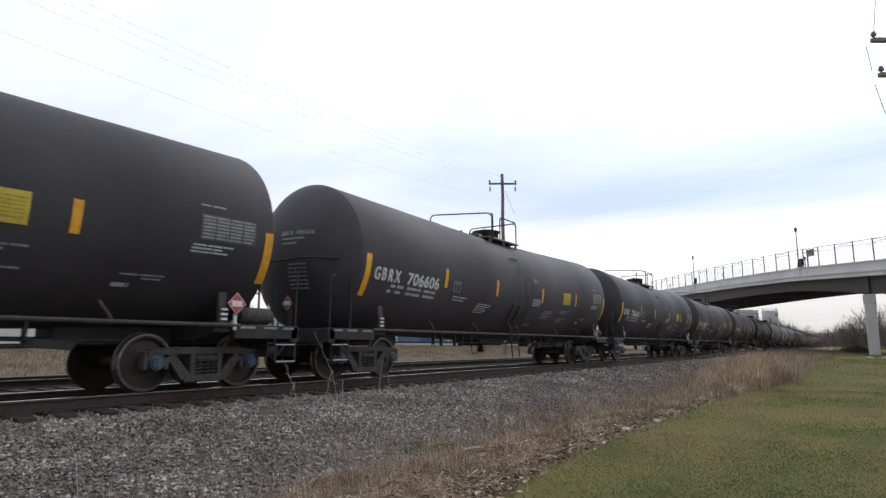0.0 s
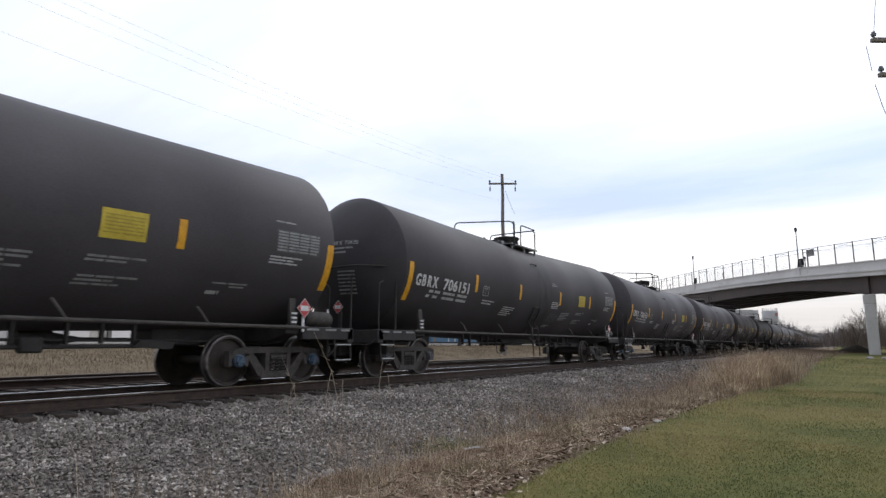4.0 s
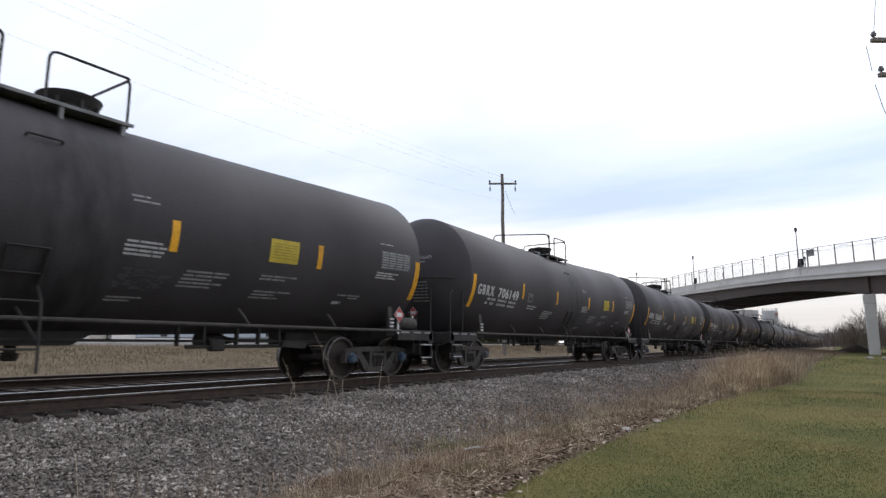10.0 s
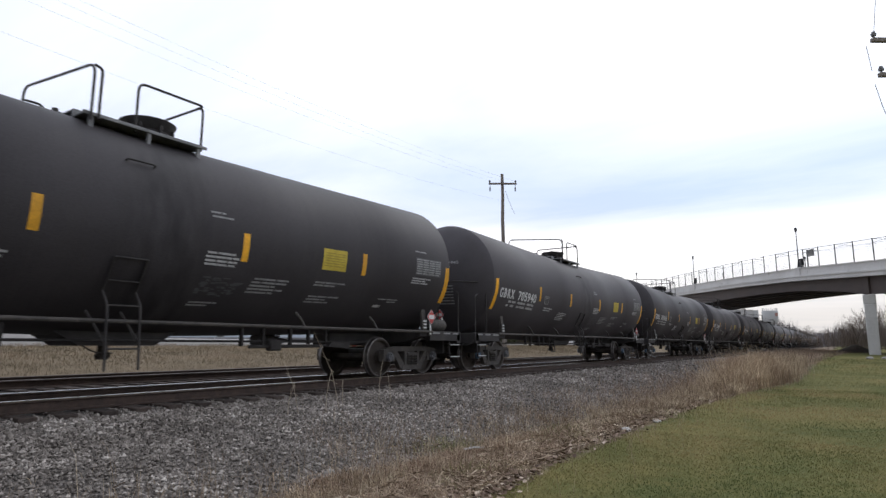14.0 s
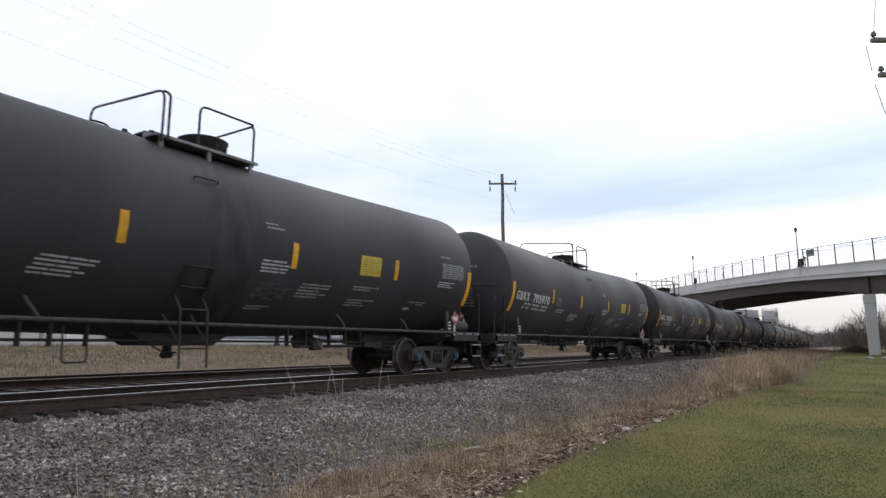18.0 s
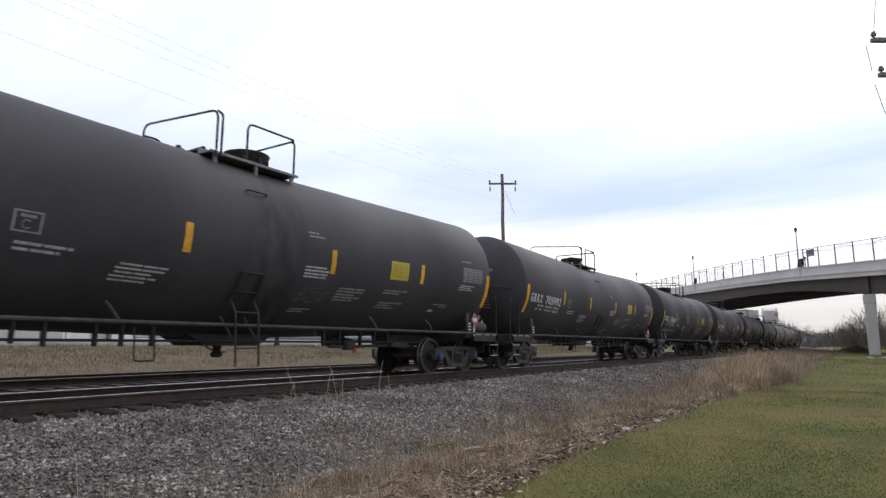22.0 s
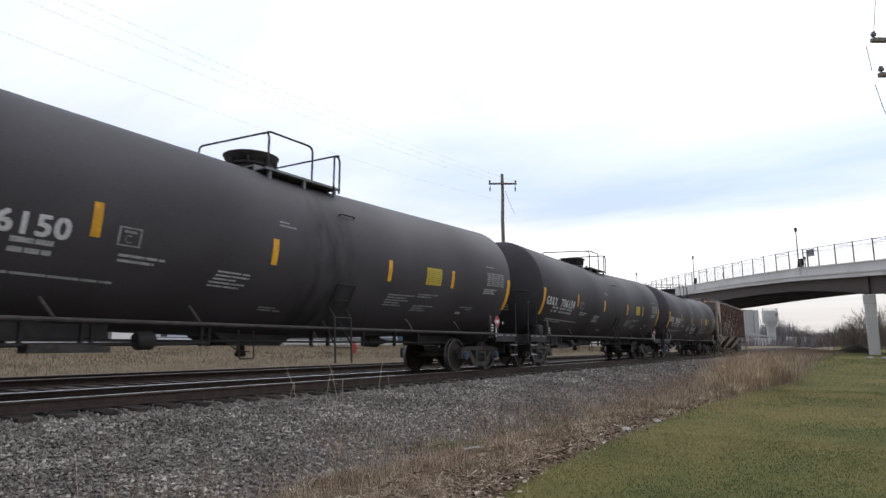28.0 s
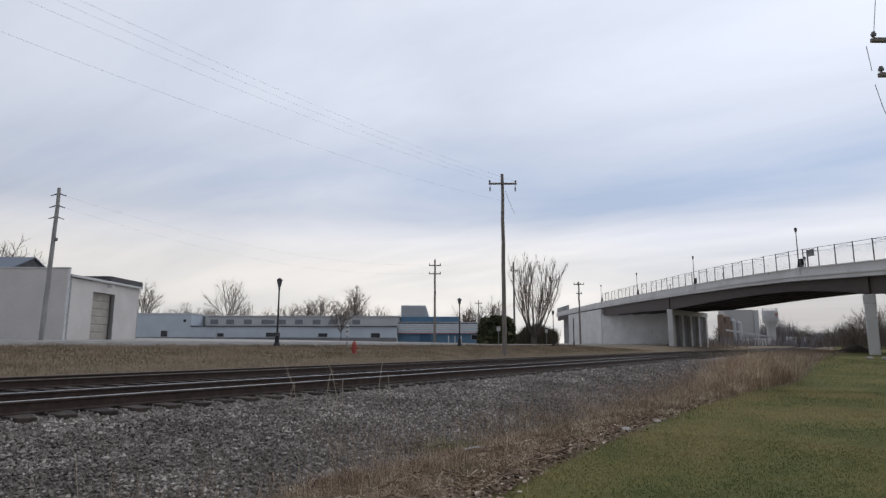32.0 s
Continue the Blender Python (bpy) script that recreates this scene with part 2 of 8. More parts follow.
def tank_paint():
    m = mat("black_tank_paint", (0.0525, 0.0475, 0.0515), (0.070, 0.0640, 0.0690), 0.7, 0.58, 0, 0.03, 60, (0.6, 1, 1), rnd=0.2, spec=0.17)
    nt = m.node_tree
    N, L = nt.nodes.new, nt.links.new
    b = nt.nodes["Principled BSDF"]
    old = b.inputs["Base Color"].links[0].from_socket
    tc, sep, ab = N("ShaderNodeTexCoord"), N("ShaderNodeSeparateXYZ"), N("ShaderNodeMath")
    L(tc.outputs["Object"], sep.inputs[0])
    ab.operation = "ABSOLUTE"
    L(sep.outputs[0], ab.inputs[0])
    near = N("ShaderNodeMapRange")
    near.inputs["From Min"].default_value, near.inputs["From Max"].default_value = 0.95, 0.35
    L(ab.outputs[0], near.inputs["Value"])
    mp, nz, rp, mul, mx = N("ShaderNodeMapping"), N("ShaderNodeTexNoise"), N("ShaderNodeValToRGB"), N("ShaderNodeMath"), N("ShaderNodeMix")
    mp.inputs["Scale"].default_value = (1.7, 0.7, 0.55)
    nz.inputs["Scale"].default_value, nz.inputs["Detail"].default_value = 2.2, 6
    L(tc.outputs["Object"], mp.inputs[0]); L(mp.outputs[0], nz.inputs["Vector"]); L(nz.outputs["Fac"], rp.inputs[0])
    rp.color_ramp.elements[0].position, rp.color_ramp.elements[1].position = 0.38, 0.68
    mul.operation = "MULTIPLY"
    L(rp.outputs[0], mul.inputs[0]); L(near.outputs[0], mul.inputs[1])
    mx.data_type = "RGBA"
    soft = N("ShaderNodeMath"); soft.operation = "MULTIPLY"; soft.inputs[1].default_value = 0.62
    L(mul.outputs[0], soft.inputs[0]); L(soft.outputs[0], mx.inputs["Factor"]); L(old, mx.inputs["A"])
    mx.inputs["B"].default_value = (0.010, 0.010, 0.011, 1)
    # faint road film in vertical runs, and long horizontal scuffs
    mp2, n2, r2, film = N("ShaderNodeMapping"), N("ShaderNodeTexNoise"), N("ShaderNodeValToRGB"), N("ShaderNodeMix")
    mp2.inputs["Scale"].default_value = (2.6, 0.25, 0.22)
    n2.inputs["Scale"].default_value, n2.inputs["Detail"].default_value, n2.inputs["Roughness"].default_value = 1.5, 7, 0.62
    L(tc.outputs["Object"], mp2.inputs[0]); L(mp2.outputs[0], n2.inputs["Vector"]); L(n2.outputs["Fac"], r2.inputs[0])
    r2.color_ramp.elements[0].position, r2.color_ramp.elements[1].position = 0.46, 0.78
    film.data_type = "RGBA"
    weak = N("ShaderNodeMath"); weak.operation = "MULTIPLY"; weak.inputs[1].default_value = 0.22
    L(r2.outputs[0], weak.inputs[0]); L(weak.outputs[0], film.inputs["Factor"]); L(mx.outputs["Result"], film.inputs["A"])
    film.inputs["B"].default_value = (0.072, 0.064, 0.060, 1)
    L(film.outputs["Result"], b.inputs["Base Color"])
    b.inputs["Sheen Weight"].default_value, b.inputs["Sheen Roughness"].default_value = 0.04, 0.35
    b.inputs["Sheen Tint"].default_value = (0.62, 0.54, 0.50, 1)
    return m


M["tank"] = tank_paint()
M["black"] = mat("black_steel", (0.030, 0.027, 0.027), (0.050, 0.045, 0.043), 3, 0.7, 0, 0.1, spec=0.3)
M["grime"] = mat("grimy_cast_steel", (0.042, 0.037, 0.034), (0.075, 0.066, 0.059), 5, 0.8, 0, 0.3, c3=(0.085, 0.072, 0.06), spot=0.05)
M["wheel"] = mat("brown_wheel_steel", (0.030, 0.023, 0.019), (0.056, 0.044, 0.036), 4, 0.7, 0.1, 0.15)
M["tread"] = mat("polished_wheel_rim", (0.22, 0.205, 0.2), (0.13, 0.12, 0.115), 8, 0.45, 0.9, 0.02)
M["cap_blue"] = mat("blue_bearing_cap", (0.045, 0.085, 0.135), (0.075, 0.115, 0.165), 9, 0.6, 0, 0.1)
M["walk"] = mat("worn_grey_walkway_steel", (0.27, 0.27, 0.275), (0.17, 0.17, 0.175), 4, 0.6, 0.2, 0.1)
M["cap_grey"] = mat("grey_bearing_cap", (0.12, 0.12, 0.13), (0.08, 0.08, 0.085), 9, 0.6, 0, 0.1)
M["yellow"] = mat("yellow_reflective_tape", (0.86, 0.43, 0.015), (0.72, 0.35, 0.012), 8, 0.5, 0, 0.02, rnd=0.15)
M["panel"] = mat("yellow_stencil_panel", (0.62, 0.48, 0.05), (0.52, 0.39, 0.04), 6, 0.6, 0, 0.02)
M["white"] = mat("white_stencil", (0.70, 0.70, 0.70), (0.58, 0.58, 0.58), 7, 0.6, 0, 0.02, c3=(0.3, 0.3, 0.3), spot=0.02)
M["stencil"] = mat("worn_white_stencil", (0.50, 0.50, 0.50), (0.36, 0.36, 0.36), 9, 0.6, 0, 0.02, c3=(0.2, 0.2, 0.2), spot=0.03)
M["faint"] = mat("faded_stencil", (0.31, 0.31, 0.31), (0.21, 0.21, 0.21), 9, 0.6, 0, 0.02)
M["dim"] = mat("dim_grey_patch", (0.055, 0.056, 0.058), (0.075, 0.075, 0.078), 5, 0.6, 0, 0.02)
M["reflector"] = mat("white_reflector_tape", (0.75, 0.75, 0.75), (0.6, 0.6, 0.6), 8, 0.4, 0, 0.02)
M["red"] = mat("red_placard", (0.55, 0.06, 0.06), (0.45, 0.05, 0.05), 6, 0.5, 0, 0.02)
M["panel_ink"] = mat("panel_ink", (0.44, 0.33, 0.04), (0.36, 0.27, 0.035), 6, 0.6, 0, 0.02)
M["rail_web"] = mat("rusty_rail", (0.044, 0.029, 0.023), (0.070, 0.046, 0.036), 6, 0.85, 0.1, 0.2)
M["rail_head"] = mat("polished_rail_head", (0.55, 0.55, 0.56), (0.4, 0.4, 0.41), 3, 0.22, 1, 0.02, stretch=(0.2, 1, 1))
M["rail_dull"] = mat("dull_rail_head", (0.16, 0.13, 0.11), (0.22, 0.19, 0.17), 3, 0.45, 0.8, 0.02)
M["tie"] = mat("weathered_tie", (0.046, 0.033, 0.027), (0.078, 0.058, 0.047), 6, 0.9, 0, 0.4, stretch=(4, 0.6, 1), rnd=0.3)
M["concrete"] = mat("pale_concrete", (0.66, 0.645, 0.63), (0.585, 0.57, 0.555), 0.35, 0.85, 0, 0.1, 6, c3=(0.40, 0.39, 0.37), spot=-0.02, grain=0.2)
M["concrete_dark"] = mat("grey_and_shade_concrete", (0.24, 0.235, 0.235), (0.19, 0.185, 0.185), 0.4, 0.85, 0, 0.1, 6)
M["girder"] = mat("dark_brown_girder_steel", (0.056, 0.041, 0.038), (0.074, 0.055, 0.050), 0.5, 0.7, 0, 0.05, 8, grain=0.2)
M["wood_pole"] = mat("weathered_pole_wood", (0.27, 0.235, 0.205), (0.19, 0.165, 0.145), 3, 0.9, 0, 0.3, 30, (4, 4, 0.3))
M["iron"] = mat("black_iron", (0.018, 0.018, 0.02), (0.03, 0.03, 0.032), 5, 0.55, 0.2, 0.05)
M["galv"] = mat("galvanised_steel", (0.30, 0.31, 0.32), (0.22, 0.23, 0.24), 4, 0.5, 0.6, 0.05)
M["insul"] = mat("grey_porcelain", (0.20, 0.20, 0.21), (0.14, 0.14, 0.15), 9, 0.3, 0, 0.02)
M["wire"] = mat("line_wire", (0.46, 0.47, 0.49), (0.40, 0.41, 0.43), 9, 0.7, 0.0, 0.0)

# ---- ground: one sheet out to the horizon ----
TRACK, TRACK2 = 9.964, 15.1


def ramp_between(t, a, b):
    s = min(1.0, max(0.0, (t - a) / (b - a)))
    return s * s * (3 - 2 * s)


PROFILE = [(-3000, -0.72), (3.0, -0.72), (4.2, -0.80), (5.2, -0.82), (8.0, -0.78), (17.0, -0.78), (18.0, -0.30), (19.5, 0.05),
           (22, 0.22), (28.5, 0.60), (36, 0.74), (53, 1.03), (70, 1.36), (85, 1.55), (3000, 1.6)]


def ground_z(x, y):
    for (y0, z0), (y1, z1) in zip(PROFILE, PROFILE[1:]):
        if y <= y1:
            z = z0 + (z1 - z0) * (y - y0) / (y1 - y0)
            break
    far = ramp_between(x, 22, 85)
    if y < 8.4:
        z = z + 0.58 * far * (1 if y < 6 else (8.4 - y) / 2.4)
    far2 = ramp_between(x, 120, 260)
    if y > 18:
        z = z + (0.25 - z) * far2
    elif y < 6:
        z = z + (0.15 - z) * far2
    return z + 0.02 * noise.noise((x * 0.35, y * 0.35, 3.0)) * (1 - ramp_between(abs(x), 40, 80))


def ground_material():
    m = bpy.data.materials.new("lawn_weeds_and_field")
    m.use_nodes = True
    nt = m.node_tree
    N, L = nt.nodes.new, nt.links.new
    b = nt.nodes["Principled BSDF"]
    tc = N("ShaderNodeTexCoord")
    sep = N("ShaderNodeSeparateXYZ")
    L(tc.outputs["Object"], sep.inputs[0])

    def tex(scale, detail=5, rough=0.55):
        n = N("ShaderNodeTexNoise")
        n.inputs["Scale"].default_value, n.inputs["Detail"].default_value, n.inputs["Roughness"].default_value = scale, detail, rough
        L(tc.outputs["Object"], n.inputs["Vector"])
        return n.outputs["Fac"]

    def ramp(src, stops):
        r = N("ShaderNodeValToRGB")
        for i, (q, c) in enumerate(stops):
            e = r.color_ramp.elements[i] if i < 2 else r.color_ramp.elements.new(q)
            e.position, e.color = q, (*c, 1)
        L(src, r.inputs[0])
        return r.outputs[0]

    def mix(f, a, c):
        x = N("ShaderNodeMix")
        x.data_type = "RGBA"
        L(f, x.inputs["Factor"]); L(a, x.inputs["A"]); L(c, x.inputs["B"])
        return x.outputs["Result"]

    def edge(at, wob, soft, nz, shift=None):
        # 0 below y = at, 1 above, with a ragged border
        a = N("ShaderNodeMath"); a.operation = "MULTIPLY_ADD"
        y = sep.outputs[1]
        if shift is not None:
            k = N("ShaderNodeMath")
            L(y, k.inputs[0]); L(shift, k.inputs[1])
            y = k.outputs[0]
        L(nz, a.inputs[0]); a.inputs[1].default_value = wob; L(y, a.inputs[2])
        r = N("ShaderNodeMapRange")
        r.inputs["From Min"].default_value, r.inputs["From Max"].default_value = at - soft + wob / 2, at + soft + wob / 2
        L(a.outputs[0], r.inputs["Value"])
        return r.outputs[0]

    big, mid, fine = tex(0.35, 4), tex(2.5, 5), tex(35, 4)
    lawn = ramp(big, [(0.38, (0.088, 0.102, 0.034)), (0.60, (0.225, 0.178, 0.070)), (0.49, (0.132, 0.132, 0.046))])
    lawn2 = ramp(mid, [(0.35, (0.098, 0.112, 0.034)), (0.68, (0.185, 0.162, 0.055))])
    half = N("ShaderNodeMix"); half.data_type = "RGBA"; half.inputs["Factor"].default_value = 0.5
    L(lawn, half.inputs["A"]); L(lawn2, half.inputs["B"])
    weeds = ramp(mid, [(0.35, (0.15, 0.11, 0.078)), (0.65, (0.27, 0.215, 0.155))])
    field = ramp(mid, [(0.35, (0.175, 0.137, 0.090)), (0.65, (0.235, 0.184, 0.124))])
    lot = ramp(mid, [(0.35, (0.46, 0.44, 0.41)), (0.65, (0.38, 0.365, 0.34))])
    bend = N("ShaderNodeMapRange"); bend.interpolation_type = "SMOOTHSTEP"
    bend.inputs["From Min"].default_value, bend.inputs["From Max"].default_value = 16.0, 31.0
    bend.inputs["To Max"].default_value = 1.55
    L(sep.outputs[0], bend.inputs["Value"])
    c = mix(edge(3.12, 0.7, 0.10, mid, bend.outputs[0]), half.outputs["Result"], weeds)
    c = mix(edge(17.0, 0.4, 0.3, mid), c, field)
    c = mix(edge(39.0, 2.0, 0.8, big), c, lot)
    g = N("ShaderNodeMix"); g.data_type = "RGBA"; g.blend_type = "MULTIPLY"; g.inputs["Factor"].default_value = 0.7
    L(c, g.inputs["A"]); L(ramp(fine, [(0.3, (0.72, 0.72, 0.72)), (0.62, (1, 1, 1))]), g.inputs["B"])
    L(g.outputs["Result"], b.inputs["Base Color"])
    b.inputs["Roughness"].default_value = 0.95
    b.inputs["Specular IOR Level"].default_value = 0.1
    bp = N("ShaderNodeBump"); bp.inputs["Strength"].default_value, bp.inputs["Distance"].default_value = 0.8, 0.05
    L(fine, bp.inputs["Height"]); L(bp.outputs[0], b.inputs["Normal"])
    return m


def build_ground():
    xs = [-2500, -900, -300, -120, -60, -40] + [-30 + i * 0.8 for i in range(125)] + [72 + 4 * i for i in range(24)] + [180, 200, 230, 260, 320, 420, 600, 900, 1500, 2600]
    ys = [-2500, -900, -300, -120, -60, -40] + [-30 + i * 1.0 for i in range(30)] + [0.5 * i for i in range(12)] + [6, 7, 8, 10, 12, 14, 16, 17, 17.5, 18, 18.7, 19.5, 20.5, 22, 24, 26, 28.5, 31, 33.5, 36, 40, 45, 53, 60, 70, 85, 110, 160, 300, 600, 1200, 2600]
    vs = [(x, y, ground_z(x, y)) for y in ys for x in xs]
    n = len(xs)
    fs = [(j * n + i, j * n + i + 1, (j + 1) * n + i + 1, (j + 1) * n + i) for j in range(len(ys) - 1) for i in range(n - 1)]
    ob = new("ground", pydata("ground", vs, fs, ground_material(), True))
    tagged(ob, "mown green lawn, dry weeds and tan field grass", "ground", kind="structure")


build_ground()

# ---- ballast and tracks ----
M["fouled"] = mat("oily_fouled_ballast", (0.045, 0.038, 0.034), (0.075, 0.064, 0.057), 5, 0.95, 0, 0.8, 40, bdist=0.03)
M["ballast"] = mat("grey_ballast", (0.135, 0.115, 0.100), (0.21, 0.183, 0.161), 14, 0.95, 0, 0.9, 45, c3=(0.06, 0.055, 0.052), spot=0.08, bdist=0.04)


def build_ballast():
    # cross-section of the bed: shoulder, two tracks, far shoulder
    sec = [(4.6, -0.86), (5.3, -0.76), (6.4, -0.55), (7.5, -0.37), (8.35, -0.27), (8.66, -0.255), (8.9, -0.21), (11.3, -0.21), (12.5, -0.36), (13.7, -0.22), (16.5, -0.21), (17.4, -0.36), (18.6, -0.60)]
    xs = [-200, -100, -50, -25] + [-12 + 0.5 * i for i in range(130)] + [55, 62, 70, 80, 95, 115, 140, 180, 240, 320, 420, 560, 760]
    ys = sorted({y for y, z in sec} | {4.8 + 0.25 * i for i in range(15)})
    vs = []
    for y in ys:
        z = float(np.interp(y, [q[0] for q in sec], [q[1] for q in sec]))
        for x in xs:
            w = -0.012 + 0.05 * noise.noise((x * 0.8, y * 1.3, 0)) if 5 < y < 8.3 else 0.0
            zz = z + w
            far = ramp_between(x, 18, 60)
            yy = y + (8.0 - y) * 0.75 * far if y < 8.0 else y
            vs.append((x, yy, zz))
    n = len(xs)
    fs = [(j * n + i, j * n + i + 1, (j + 1) * n + i + 1, (j + 1) * n + i) for j in range(len(ys) - 1) for i in range(n - 1)]
    me = pydata("ballast_bed", vs, fs, M["ballast"], True)
    me.materials.append(M["fouled"])
    for q in me.polygons:
        if q.center.y > 8.5:
            q.material_index = 1
    bed = tagged(new("ballast_bed", me), "grey crushed stone ballast shoulder", "ballast", kind="structure")
    return bed


build_ballast()


def build_track(yc, name, shiny, ties):
    t = thing(name, "straight railway track with polished steel rails" if shiny else "second railway track with dull rails", "railway track", pose(0, yc, 0))
    web = [(-0.07, -0.171), (0.07, -0.171), (0.07, -0.16), (0.012, -0.142), (0.010, -0.045), (0.034, -0.034), (0.034, -0.004), (-0.034, -0.004), (-0.034, -0.034), (-0.010, -0.045), (-0.012, -0.142), (-0.07, -0.16)]
    top = [(-0.0345, -0.012), (0.0345, -0.012), (0.0345, -0.003), (0.026, 0.0), (-0.026, 0.0), (-0.0345, -0.003)]
    g, h = Geo(), Geo()
    g.prism(web, -200, 760, "x")
    h.prism(top, -200, 760, "x")
    mw, mh = g.mesh("rail"), h.mesh("rail_head")
    for s in (-1, 1):
        r = part("rail", mw, M["rail_web"], t, at=pose(0, s * 0.7525, 0))
        part("rail_head", mh, M["rail_head"] if shiny else M["rail_dull"], r, "worn bright running surface" if shiny else "")
    g = Geo().box(-0.115, 0.115, -1.3, 1.3, -0.36, -0.175, 0.012)
    mt = g.mesh("tie")
    pl = Geo().box(-0.1, 0.1, -0.19, 0.19, -0.176, -0.165, 0.004).mesh("tie_plate")
    for i in range(ties):
        x = -6 + 0.51 * i + random.uniform(-0.02, 0.02)
        part("tie", mt, M["tie"], t, at=pose(x, random.uniform(-0.04, 0.04), random.uniform(-0.012, 0.0), 0, 0, random.uniform(-1.2, 1.2)))
    rest = Geo()
    for i in range(220):
        x = -6 + 0.51 * (ties + i)
        rest.box(x - 0.115, x + 0.115, -1.3, 1.3, -0.36, -0.178)
    ob = part("tie_row", rest, M["tie"], t, smooth=0)
    ob["kind"] = "stuff"
    return t


build_track(TRACK, "railway_track", True, 130)
build_track(TRACK2, "railway_track", False, 40)

# ---- the train ----
R, ZC = 1.665, 2.597          # tank radius and axis height
HALF = 7.81                   # half the length of the shell
HEAD = 0.70                   # depth of the dished heads
ENDL, ENDR = 7.90, 7.75       # the shell from the middle to either head
PITCH = 18.077                # from coupler to coupler
TRUCK = 6.97                  # truck centres from the middle
BASE = 0.889                  # half the wheelbase
WR = 0.457                    # wheel radius


def axis_z(x):
    """The tank slopes down a little to its middle, where it drains."""
    return ZC - 0.07 + 0.17 * math.sqrt(x * x + 0.15) / HALF


def on_tank(x, a, r=R):
    a = radians(a)
    return (x, -r * math.cos(a), axis_z(x) + r * math.sin(a))


def patch(g, x0, x1, a0, a1, r=R + 0.006, n=None, lean=0.0):
    """A decal on the near side between two angles from the horizontal."""
    n = n or max(1, int(abs(a1 - a0) / 4))
    vs = []
    for i in range(n + 1):
        a = a0 + (a1 - a0) * i / n
        k = lean * i / n
        vs += [on_tank(x0 + k, a, r), on_tank(x1 + k, a, r)]
    g.put(vs, [(2 * i, 2 * i + 1, 2 * i + 3, 2 * i + 2) for i in range(n)])


# glyphs, each cut into bands so that it can bend round the tank
GLYPH = {}


def glyphs(chars):
    for ch in chars:
        cu = bpy.data.curves.new("glyph", "FONT")
        cu.body, cu.size, cu.offset, cu.resolution_u = ch, 1.0, 0.0, 4
        ob = new("glyph", cu)
        bpy.context.view_layer.update()
        me = bpy.data.meshes.new_from_object(ob.evaluated_get(bpy.context.evaluated_depsgraph_get()))
        bm = bmesh.new()
        bm.from_mesh(me)
        bmesh.ops.triangulate(bm, faces=bm.faces[:])
        for z in (0.1, 0.22, 0.35, 0.48, 0.6):
            bmesh.ops.bisect_plane(bm, geom=bm.verts[:] + bm.edges[:] + bm.faces[:], plane_co=(0, z, 0), plane_no=(0, 1, 0))
        vs = [tuple(v.co) for v in bm.verts]
        bm.verts.index_update()
        fs = [[v.index for v in f.verts] for f in bm.faces]
        x0, x1 = min(v[0] for v in vs), max(v[0] for v in vs)
        GLYPH[ch] = ([(v[0] - x0, v[1]) for v in vs], fs, x1 - x0)
        bm.free()
        bpy.data.objects.remove(ob)


glyphs("GBRX0123456789C")


def write_line(g, text, x0, place, cap, space=0.12, wide=1.0, x1=None, bold=0.0):
    """Lays text out from x0 (to x1 if given); place(x, height) gives the point in space. cap: height of the capitals."""
    k = cap / 0.72
    x = x0
    cell = None
    if x1 is not None:
        # even cells, like a stencil set
        cell = (x1 - x0) / k / (len(text) - space)
        wide = cell * (1 - space) / max(GLYPH[c][2] for c in text if c != "1")
    for ch in text:
        if ch == " ":
            x += 0.38 * k
            continue
        vs, fs, w = GLYPH[ch]
        if cell:
            x += (cell * (1 - space) - w * wide) * k / 2
        for shift, lift, out in ((0.0, 0.0, 0.0), (bold, 0.0, 0.0012), (0.0, bold * 0.7, 0.0024), (bold, bold * 0.7, 0.0036)):
            pts = [Vector(place(x + shift + q[0] * k * wide, q[1] * k + lift)) for q in vs]
            if out:
                pts = [q + (Vector((0, -out, 0)) if abs(q.x) < ENDR else Vector((-out, 0, 0))) for q in pts]
            g.put(pts, fs)
            if not bold:
                break
        x += (w * wide + space) * k if not cell else (cell * (1 + space) + w * wide) * k / 2
    return x


def bars(g, rows, place, h):
    """Unreadable stencilling: rows of word-like bars (x0, x1, height of the row)."""
    for x0, x1, z in rows:
        x = x0
        while x < x1 - 0.02:
            w = min(random.uniform(0.16, 0.5), x1 - x)
            g.quad(place(x, z), place(x + w, z), place(x + w, z + h), place(x, z + h))
            x += w + 0.022


def side_place(a):
    def f(x, h):
        return on_tank(x, a + math.degrees(h / R), R + 0.007)
    return f


def head_place(side):
    # a point on the dished head at one end
    def f(y, z):
        r2 = (y * y + (z - axis_z(HALF)) ** 2) / (R * R)
        rho = (R * R + HEAD * HEAD) / (2 * HEAD)
        d = (ENDL if side < 0 else ENDR) + math.sqrt(rho * rho - r2 * R * R) - rho + HEAD + 0.012
        return (side * d, y, z)
    return f


